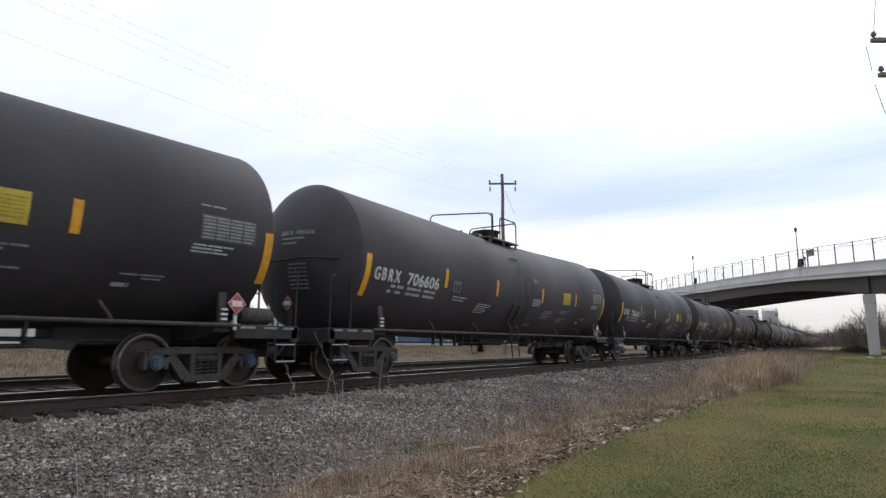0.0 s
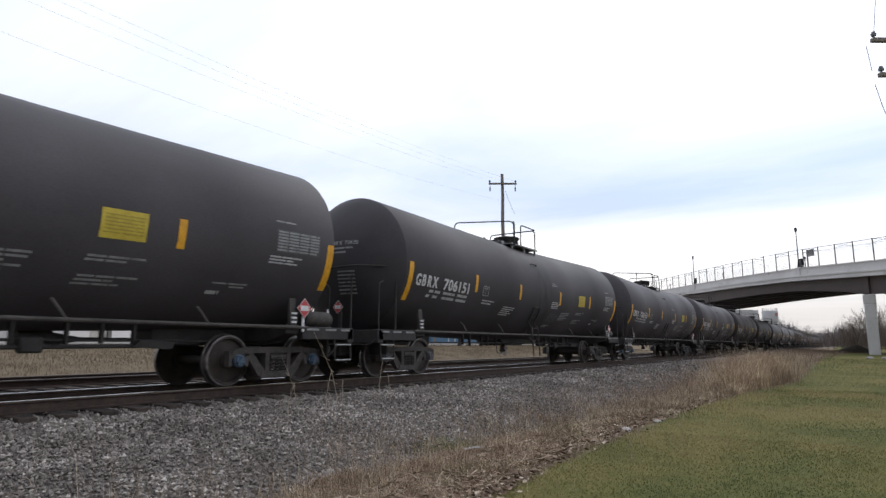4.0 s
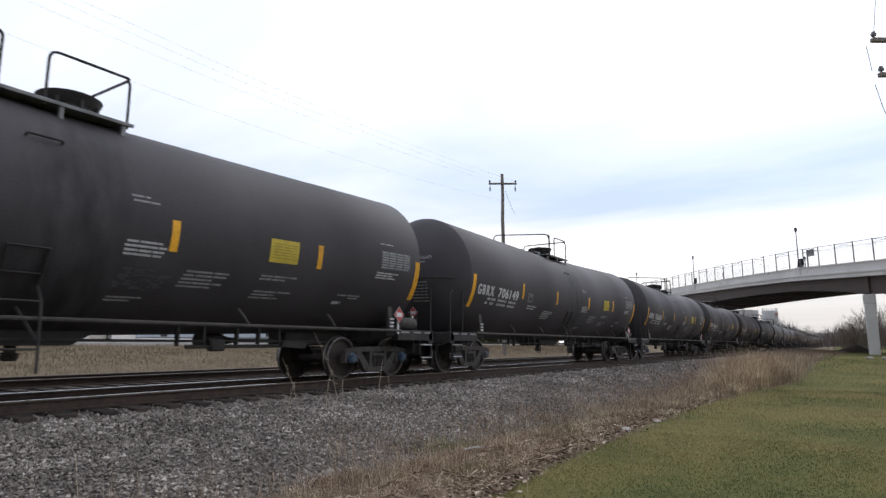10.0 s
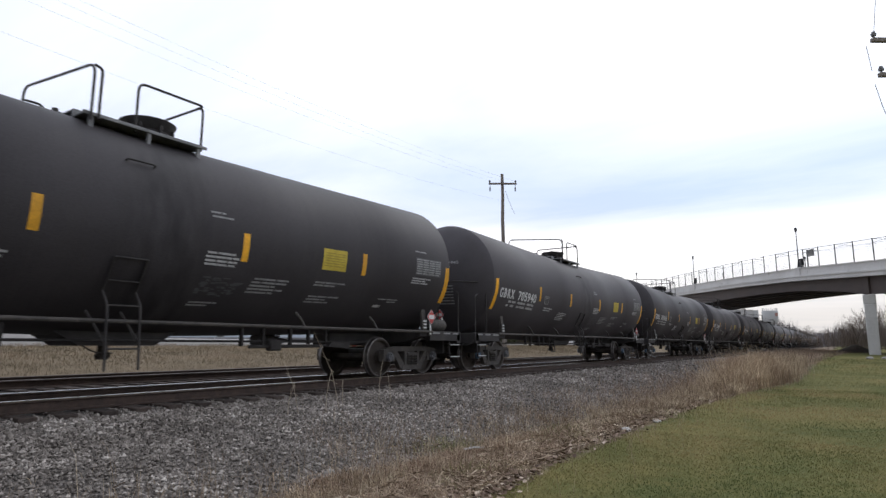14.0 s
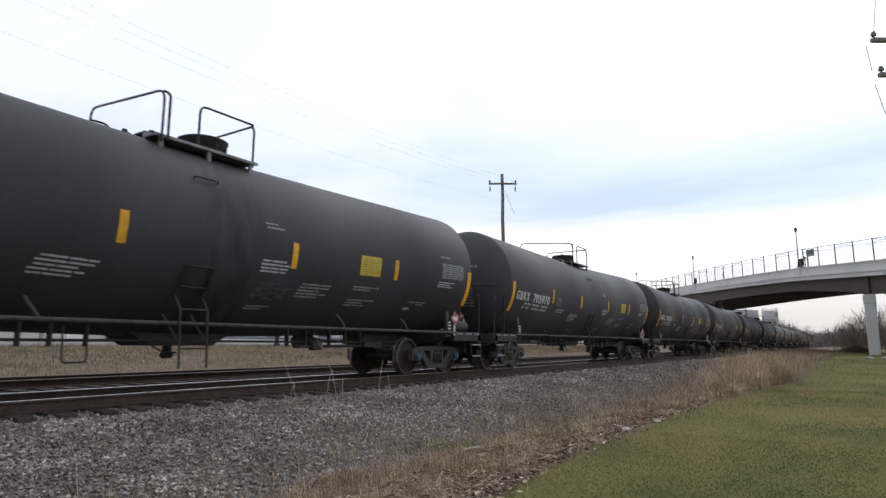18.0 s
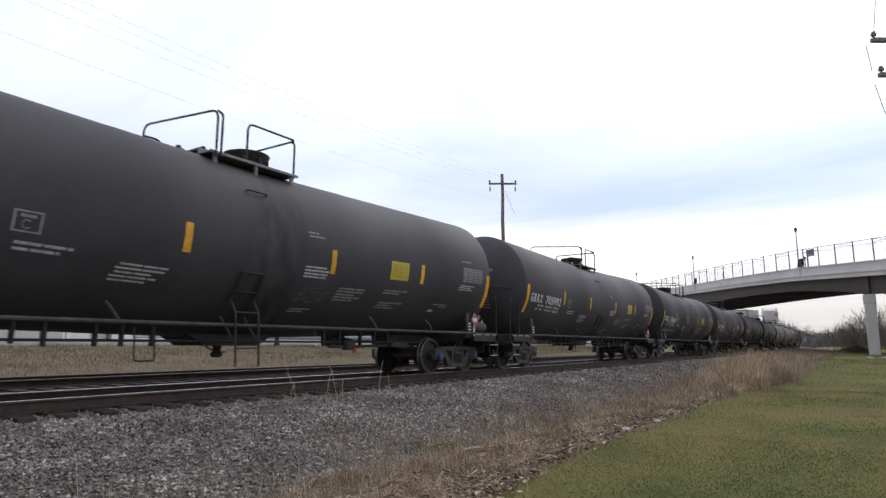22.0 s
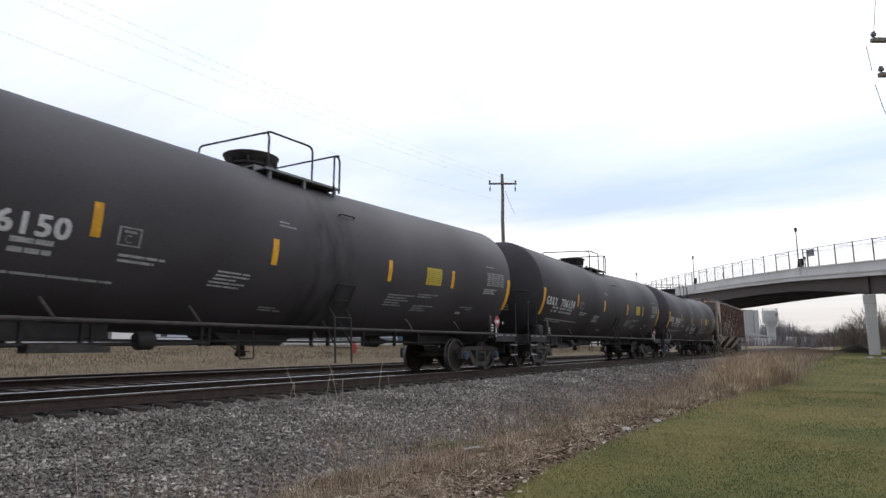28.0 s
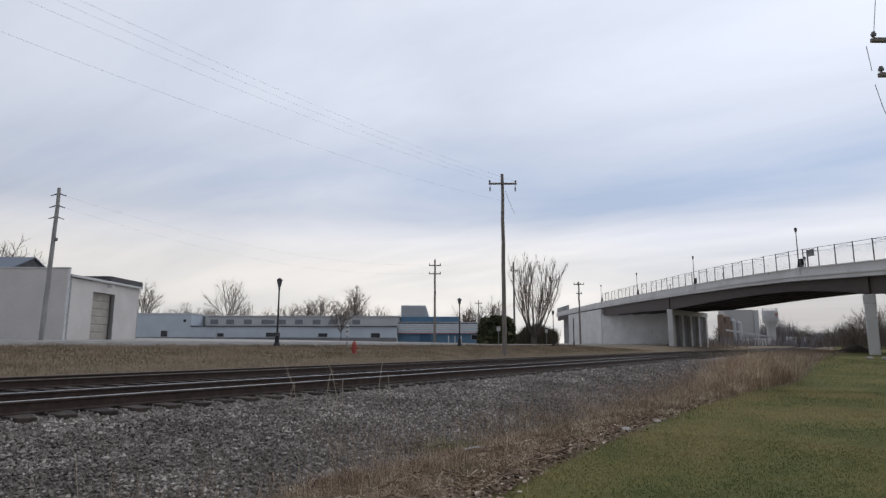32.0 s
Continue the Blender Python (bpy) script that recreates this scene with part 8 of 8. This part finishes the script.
def stalks():
    for x, y, h, lean in ((7.6, 7.3, 0.75, 0.12), (8.05, 7.4, 1.36, -0.52), (7.1, 7.4, 0.95, -0.45), (8.3, 7.55, 0.5, -0.12), (9.3, 7.55, 0.85, 0.1), (9.5, 7.4, 0.6, -0.25), (6.9, 7.45, 0.55, 0.2), (2.85, 4.75, 0.45, -0.15), (3.9, 4.6, 0.32, 0.2), (6.1, 4.9, 0.5, -0.1), (5.3, 4.4, 0.35, 0.15)):
        t = thing("dead_stalk", "thin dead weed stalk standing in the ballast", "weed", pose(x, y, float(bed_zs(np.array([y]), np.array([x]))[0]) - 0.02), "weed stalks")
        part("stem", Geo().tube([(0, 0, 0), (lean * h * 0.3, 0.01, h * 0.5), (lean * h, -0.02, h)], 0.0065, 5, False, 0.003), STALK, t)
        for k in range(4):
            q = 0.35 + 0.15 * k
            s = 1 if k % 2 else -1
            part("twig", Geo().tube([(lean * h * q * q, 0, h * q), (lean * h * q + s * 0.07, 0.03 * s, h * q + 0.09)], 0.0035, 4, False, 0.002), STALK, t)


stalks()


# ---- bare winter trees ----
BARK = mat("grey_brown_bark", (0.085, 0.068, 0.056), (0.125, 0.102, 0.085), 4, 0.95, 0, 0.2)
# twig colour lifted a little to paint in haze
TWIG = mat("bare_twigs", (0.15, 0.12, 0.10), (0.20, 0.165, 0.14), 2, 0.95, 0, 0.0)
EVER = island_mat("dark_evergreen", [(0.0, (0.036, 0.042, 0.022)), (1.0, (0.12, 0.112, 0.062)), (0.5, (0.066, 0.070, 0.036))], 0.8)


def branch(out, rng, p, d, length, r, depth, spread, up):
    """A limb that bends upwards and bears shorter limbs along its length."""
    n = 5 if depth else 3
    pts, dirs = [p], []
    q, dd = p.copy(), d.copy()
    for i in range(n):
        dd = (dd + Vector((rng.gauss(0, 0.09), rng.gauss(0, 0.09), rng.gauss(0, 0.06) + up * 0.08))).normalized()
        q = q + dd * (length / n)
        pts.append(q.copy())
        dirs.append(dd.copy())
    out.append((pts, r, depth))
    if depth == 0:
        return
    k = {3: 8, 2: 7, 1: 6}[min(depth, 3)]
    a0 = rng.uniform(0, 6.283)
    for i in range(k):
        t = 0.22 + 0.78 * (i + rng.uniform(0.2, 0.8)) / k
        j = min(n - 1, int(t * n))
        a = pts[j].lerp(pts[j + 1], min(1.0, t * n - j))
        dj = dirs[j]
        w = a0 + i * 2.4 + rng.uniform(-0.4, 0.4)
        e1 = dj.orthogonal().normalized()
        e2 = dj.cross(e1)
        side = e1 * math.cos(w) + e2 * math.sin(w)
        nd = (dj + side * spread * rng.uniform(0.6, 1.15)).normalized()
        branch(out, rng, a, nd, length * (0.62 - 0.30 * t) * rng.uniform(0.8, 1.2), r * 0.5, depth - 1, spread, up)


def bare_tree(at, h, label, spread=0.7, up=0.6, stems=1, depth=3, seed=1, thick=0.014, fine=0.014, group="bare trees"):
    rng = random.Random(seed)
    t = thing("bare_tree", label, "tree", at, group)
    out = []
    if stems == 1:
        # a short trunk that forks into a rounded crown
        fork = 0.26
        out.append(([Vector((0, 0, -0.1)), Vector((rng.uniform(-0.02, 0.02) * h, 0, fork * h * 0.5)), Vector((0, 0, fork * h))], h * thick, depth))
        m = rng.randint(6, 8)
        for s in range(m):
            a = 2.4 * s + rng.uniform(-0.4, 0.4)
            tilt = spread * (0.15 + 0.75 * s / (m - 1))
            d = Vector((math.cos(a) * tilt, math.sin(a) * tilt, 1)).normalized()
            branch(out, rng, Vector((0, 0, h * fork * rng.uniform(0.75, 1.0))), d, h * rng.uniform(0.52, 0.66) * (1 - 0.18 * tilt), h * thick * 0.6, depth - 1, 0.75, up)
    else:
        for s in range(stems):
            a = 6.283 * s / stems + rng.uniform(-0.4, 0.4)
            base = Vector((0.45 * math.cos(a), 0.45 * math.sin(a), -0.1))
            d = Vector((math.cos(a) * 0.17, math.sin(a) * 0.17, 1)).normalized()
            branch(out, rng, base, d, h * rng.uniform(0.72, 0.98), h * 0.0066, depth, spread * 1.3, up)
    top = max(q.z for pts, r, dp in out for q in pts)
    k = h / top
    trunk, twigs = Geo(), Geo()
    for pts, r, dp in out:
        pts = [q * k for q in pts]
        if r > h * 0.006:
            trunk.tube(pts, r, 6, False, r * 0.5)
        else:
            twigs.tube(pts[::3] + pts[-1:] if dp == 0 else pts, max(r, fine), 3, False, max(r * 0.4, fine * 0.6))
    part("trunk", trunk, BARK, t)
    part("crown", twigs, TWIG, t, "", smooth=0)
    return t


def tree_at(u, v, h, **kw):
    return bare_tree(town_pose(u, v, on_ground(u, v)), h, **kw)


def upright_tree(at, h, label, stems, fan, seed):
    """Long stems that rise in a narrow fan from one short bole, each with upright side shoots."""
    rng = random.Random(seed)
    t = thing("bare_tree", label, "tree", at, "bare trees")
    trunk, crown = Geo(), Geo()
    trunk.tube([(0, 0, -0.2), (0.03, 0, 0.5), (0, 0.02, 1.1)], 0.42, 9, False, 0.34)

    def shoot(p, d, length, r, depth):
        pts, dirs = [p], []
        q, dd = p.copy(), d.copy()
        n = 7 if depth > 1 else 4
        for i in range(n):
            dd = (dd + Vector((rng.gauss(0, 0.085), rng.gauss(0, 0.085), 0.20))).normalized()
            q = q + dd * (length / n)
            pts.append(q.copy()); dirs.append(dd.copy())
        (trunk if depth > 1 else crown).tube(pts, r, 5 if depth > 1 else 3, False, max(r * 0.3, 0.006))
        if depth == 0:
            return
        for i in range(13 if depth > 1 else 7):
            k = rng.uniform(0.22, 0.97)
            j = min(n - 1, int(k * n))
            w = rng.uniform(0, 6.283)
            side = Vector((math.cos(w), math.sin(w), 0.1))
            shoot(pts[j].lerp(pts[j + 1], k * n - j), (dirs[j] + side * rng.uniform(0.3, 0.75)).normalized(), length * rng.uniform(0.22, 0.42) * (1.25 - 0.6 * k), max(r * 0.36, 0.014), depth - 1)

    for i in range(stems):
        w = 2.4 * i + rng.uniform(-0.3, 0.3)
        o = fan * math.sqrt((i + 0.5) / stems)
        d = Vector((math.cos(w) * o, math.sin(w) * o, 1)).normalized()
        shoot(Vector((0.22 * math.cos(w), 0.22 * math.sin(w), rng.uniform(0.5, 1.1))), d, h * rng.uniform(0.78, 1.0) * (1.02 - 0.14 * o), rng.uniform(0.06, 0.105), 2)
    part("trunk", trunk, BARK, t)
    part("crown", crown, TWIG, t, "", smooth=0)


upright_tree(town_pose(11.2, 75, on_ground(11.2, 75)), 10.2, "many-stemmed bare tree with tall upright branches", 17, 0.95, 3)
for u, v, h, sp, sd in ((-66, 92, 16, 0.7, 11), (-62, 125, 12.5, 0.7, 12), (-59, 140, 9, 0.8, 13), (-55, 142, 8.5, 0.8, 14), (-43, 122, 12.5, 0.6, 15), (-46, 140, 9, 0.8, 16), (-40, 140, 8, 0.8, 17), (-36, 142, 9, 0.8, 18), (-31, 140, 9.5, 0.8, 19), (-27.5, 138, 10.5, 0.7, 20),
                         (-23, 140, 10, 0.8, 21), (-19.5, 142, 8.5, 0.8, 22), (-14.5, 140, 8.5, 0.8, 23), (-17.0, 118, 10.5, 0.35, 24), (4.5, 132, 9.0, 0.7, 25), (7.5, 128, 8.2, 0.7, 26), (8.6, 98, 8.0, 0.6, 27), (-53, 150, 8.5, 0.8, 30), (-34, 150, 8, 0.8, 31)):
    tree_at(u, v, h, label="bare deciduous tree behind the buildings", spread=sp, up=0.5, depth=3, seed=sd)
tree_at(-14.7, 88, 6.0, label="small bare tree in front of the factory hall", spread=1.15, up=0.5, depth=3, seed=40, fine=0.022)
for u, v, h, sd in ((79, 116, 7.5, 50), (83, 118, 9.5, 51), (90, 124, 9.5, 52), (84, 140, 5.8, 53), (76, 130, 4.6, 57), (60, 132, 5.0, 54), (62, 150, 5.5, 55), (66, 165, 5.0, 56)):
    tree_at(u, v, h, label="bare tree standing near the bridge pier", spread=0.7, up=0.5, depth=3, seed=sd)


def evergreen(at, w, h, seed):
    t = thing("evergreen_shrub", "dark green rounded evergreen shrub", "shrub", at, "evergreen shrubs")
    rng = np.random.default_rng(seed)
    n = 2600
    a, c = rng.uniform(0, 6.283, n), rng.uniform(0, 1, n)
    lump = 1 + 0.16 * np.sin(3 * a + seed) + 0.12 * np.sin(7 * c * 3 + 2 * a)
    rad = w * np.sqrt(np.clip(1 - (c * 1.05 - 0.12) ** 2, 0.02, 1)) * lump * rng.uniform(0.55, 1.03, n)
    x, y, z = rad * np.cos(a), rad * np.sin(a), c * h
    v, f = [], []
    for i in range(n):
        s = rng.uniform(0.10, 0.24)
        d = rng.normal(0, 1, (2, 3)) * s
        p = np.array([x[i], y[i], z[i]])
        v += [tuple(p - d[0]), tuple(p + d[1]), tuple(p + d[0]), tuple(p - d[1])]
        f.append((4 * i, 4 * i + 1, 4 * i + 2, 4 * i + 3))
    part("foliage", pydata("foliage", v, f, EVER), None, t)
    part("trunk", Geo().tube([(0, 0, -0.1), (0, 0, h * 0.6)], 0.1, 6), BARK, t)


for u, v, w, h, sd in ((5.0, 70.5, 0.85, 2.6, 1), (6.2, 71, 1.05, 2.9, 2), (7.5, 71.5, 0.85, 2.8, 4)):
    evergreen(town_pose(u, v, 0.95), w, h, sd)


def brush(name, label, area, h, n, m, fans=5, w=0.02):
    """Bare brush: fans of thin stems over a patch of the street grid."""
    rng = np.random.default_rng(len(label) + n)
    v, f = [], []
    u0, u1, v0, v1 = area
    for i in range(n):
        u, vv = rng.uniform(u0, u1), rng.uniform(v0, v1)
        q = town(u, vv)
        z = ground_z(q.x, q.y) - 0.05
        hh = rng.uniform(0.55, 1.0) * h * (0.75 + 0.35 * math.sin(u * 0.9) * math.sin(u * 0.31 + 2))
        for k in range(fans):
            a, t, b0 = rng.uniform(0, 6.283), rng.normal(0, 0.22), rng.uniform(0, 0.5)
            c = Vector((q.x + rng.normal(0, 0.25), q.y + rng.normal(0, 0.25), z + hh * b0))
            d = Vector((math.cos(a) * t, math.sin(a) * t, 1)) * (hh * (1 - b0))
            s = Vector((RT.x, RT.y, 0)) * w
            mid = c + d * 0.55 + Vector((rng.normal(0, 0.05), rng.normal(0, 0.05), 0)) * hh
            j = len(v)
            v.extend([tuple(c - s), tuple(c + s), tuple(mid + s * 0.6), tuple(mid - s * 0.6), tuple(c + d)])
            f.append((j, j + 1, j + 2, j + 3))
            f.append((j + 3, j + 2, j + 4))
    stuff(name, v, f, m, label, "brush")


TWIGS = island_mat("brush_twigs", [(0.0, (0.10, 0.078, 0.064)), (1.0, (0.21, 0.17, 0.14)), (0.5, (0.15, 0.12, 0.10))], 0.95)
OLIVE = island_mat("olive_brush_stems", [(0.0, (0.06, 0.052, 0.036)), (1.0, (0.15, 0.125, 0.09)), (0.5, (0.10, 0.084, 0.06))], 0.95)
brush("hedge_brush", "bare brown brush below upright trees", (7.8, 14.2, 76, 79), 3.3, 620, OLIVE, 9, 0.022)
brush("back_woods", "bare woods behind the factory hall", (-66, -8, 128, 150), 8.0, 620, TWIGS, 9, 0.03)
brush("back_woods", "bare woods behind the shop", (2, 12, 118, 135), 7.8, 160, TWIGS, 9, 0.03)
brush("pier_brush", "bare brush beside the bridge pier", (80, 98, 106, 135), 8.0, 420, TWIGS, 8, 0.03)


def far_woods():
    """Bare woods along the horizon, and scrub by the track."""
    v, f = [], []
    rng = np.random.default_rng(5)

    def stem(x, y, z, h, w):
        k = len(v)
        a = rng.uniform(0, 6.283)
        dx, dy = math.cos(a) * w, math.sin(a) * w
        lx, ly = rng.normal(0, 0.12) * h, rng.normal(0, 0.12) * h
        v.extend([(x - dx, y - dy, z), (x + dx, y + dy, z), (x + lx, y + ly, z + h)])
        f.append((k, k + 1, k + 2))

    for i in range(900):
        k = rng.uniform(-0.02, 1)
        u = 205 + k * 150
        vv = 400 + rng.uniform(0, 60)
        q = town(u * vv / 400, vv)
        hh = rng.uniform(11, 17) * (1 + 0.35 * math.sin(k * 17) * math.sin(k * 5 + 1))
        for k in range(16):
            stem(q.x + rng.normal(0, 2), q.y + rng.normal(0, 2), 0, hh * rng.uniform(0.3, 1), rng.uniform(0.15, 0.6))
    for i in range(500):
        u = rng.uniform(118, 200)
        q = town(u, 285 + rng.uniform(-10, 30))
        for k in range(5):
            stem(q.x + rng.normal(0, 1), q.y + rng.normal(0, 1), 0, rng.uniform(1.5, 6), 0.2)
    # paler, greyer twigs: distance haze put into the colour
    stuff("far_woods", v, f, island_mat("haze_pale_twigs", [(0.0, (0.17, 0.155, 0.155)), (1.0, (0.26, 0.24, 0.24))], 0.95), "distant bare woods on the horizon", "woods")
    v, f = [], []
    for i in range(2600):
        u, vv = rng.uniform(50, 62), rng.uniform(122, 175)
        q = town(u, vv)
        k = len(v)
        h = rng.uniform(0.6, 2.6)
        a = rng.uniform(0, 6.283)
        dx, dy = math.cos(a) * 0.03, math.sin(a) * 0.03
        lx, ly = rng.normal(0, 0.35), rng.normal(0, 0.35)
        v.extend([(q.x - dx, q.y - dy, 0.05), (q.x + dx, q.y + dy, 0.05), (q.x + lx, q.y + ly, h)])
        f.append((k, k + 1, k + 2))
    stuff("trackside_scrub", v, f, DRY_RED, "low bare scrub beyond the bridge", "scrub")


far_woods()

# ---- litter and stones by the lawn ----
PAPER = mat("crumpled_paper", (0.62, 0.60, 0.57), (0.5, 0.48, 0.45), 12, 0.9, 0, 0.3)
PALE_STONE = mat("pale_stone", (0.42, 0.40, 0.37), (0.3, 0.285, 0.265), 8, 0.9, 0, 0.4, 25)


def lump(name, label, cat, x, y, size, m, seed, flat=0.6):
    rng = random.Random(seed)
    z = float(max(ground_z(x, y), bed_zs(np.array([y]), np.array([x]))[0] if y > 3.2 else -9))
    t = thing(name, label, cat, pose(x, y, z + size * 0.3))
    bm = bmesh.new()
    bmesh.ops.create_icosphere(bm, subdivisions=2, radius=size)
    for v in bm.verts:
        k = 1 + 0.35 * noise.noise(v.co / size * 1.3 + Vector((seed, 0, 0)))
        v.co = Vector((v.co.x * 1.3, v.co.y, v.co.z * flat)) * k
    me = bpy.data.meshes.new("body")
    bm.to_mesh(me)
    bm.free()
    part("body", me, m, t)


lump("crumpled_paper", "crumpled white paper scrap in dry weeds", "litter", 10.85, 3.27, 0.075, PAPER, 2, 0.9)
lump("paper_scrap", "flat cream paper scrap at the lawn edge", "litter", 12.25, 3.10, 0.085, PAPER, 5, 0.35)
lump("pale_rock", "pale rock lying in dry grass", "stone", 5.54, 5.23, 0.05, PALE_STONE, 8, 0.8)
lump("pale_rock", "pale rock lying on the lawn", "stone", 59.7, -1.8, 0.26, PALE_STONE, 9, 0.6)
lump("pale_rock", "pale rock lying on the lawn", "stone", 60.5, -2.8, 0.22, PALE_STONE, 10, 0.6)
st = thing("fallen_stick", "pale broken stick lying in dry grass", "stick", pose(7.72, 4.52, -0.72, 0, 0, -35))
part("stick", Geo().tube([(-0.16, 0, 0), (0.0, 0.015, 0.02), (0.18, 0, 0.01)], 0.012, 6), PAPER, st)

# ---- overhead wires ----
top_a = [town(4.25 + dx, 42, 12.35) for dx in (-0.9, 0.0, 0.9)]
wire("overhead_lines", "thin overhead power lines leaving a wooden pole", [(top_a[0], Vector((2.81, 21.29, 11.88)), 0.5), (top_a[1], Vector((3.45, 20.30, 11.81)), 0.5), (top_a[2], Vector((3.94, 19.56, 11.73)), 0.5), (town(4.25, 42, 10.9), Vector((2.94, 21.09, 10.44)), 0.6)], 0.0032)
wire("service_lines", "thin wires from a leaning pole to the factory", [(town(-29.7, 46, 12.2), town(-1.0, 75, 10.6), 1.6), (town(-29.7, 46, 11.3), town(-1.0, 75, 9.6), 1.8)], 0.0035)
wire("guy_wire", "slack guy wire beside a wooden pole", [(town(4.45, 41.9, 11.6), town(5.1, 41.9, 9.9), 0.1)], 0.012)
wire("jumper_loops", "slack jumper wires between two crossarms", [(Vector((20.22, -1.50, 9.48)), Vector((20.31, -1.65, 10.63)), 0.0), (Vector((20.09, -1.30, 9.20)), Vector((20.13, -1.37, 8.44)), 0.0), (Vector((20.16, -1.41, 8.04)), Vector((20.32, -1.65, 6.95)), 0.12)], 0.01)


# ---- what moves ----
# place of one car's shell end along the track, by seconds
RUN = [(0.0, 242.24), (1.0, 224.60), (2.0, 206.96), (3.0, 189.30), (6.0, 136.24), (7.0, 119.11), (8.0, 101.40), (9.0, 83.67), (13.0, 12.74), (19.0, -94.04), (23.0, -165.35), (28.0, -254.67), (30.0, -290.36), (32.0, -326.00)]


def run_at(t):
    for (t0, a), (t1, b) in zip(RUN, RUN[1:]):
        if t <= t1:
            return a + (b - a) * (t - t0) / (t1 - t0)
    return RUN[-1][1]


def time_at(s):
    for (t0, a), (t1, b) in zip(RUN, RUN[1:]):
        if s >= b:
            return t0 + (t1 - t0) * (s - a) / (b - a)
    return RUN[-1][0]


def roll_wheels(car, offset):
    """Turns the wheels as the car rolls past, one row for each thirtieth of a second."""
    for ob in [c for c in car.children if c.name.startswith("wheelset")]:
        x0, z0 = ob.location.x, ob.location.z
        i0 = max(0, round(30 * time_at(75 - offset - x0)))
        i1 = min(960, round(30 * time_at(-14 - offset - x0)))
        rows = [] if i0 == 0 else [(0.0, pose(x0, 0, z0))]
        for i in range(i0, i1 + 1):
            turn = math.degrees((run_at(i / 30) - run_at(i0 / 30)) / WR)
            rows.append((i / 30, pose(x0, 0, z0, 0, turn, 0)))
        if i1 < 960:
            rows.append((32.0, rows[-1][1]))
        walk(ob, rows)


def motions():
    for k, car in CARS:
        off = PITCH * k - HALF
        walk(car, [(t, pose(s + off, TRACK, 0)) for t, s in RUN])
        roll_wheels(car, off)
    off = PITCH * 17 - HALF + 18.18
    walk(HOPPER, [(t, pose(s + off, TRACK, 0)) for t, s in RUN])
    roll_wheels(HOPPER, off)


motions()
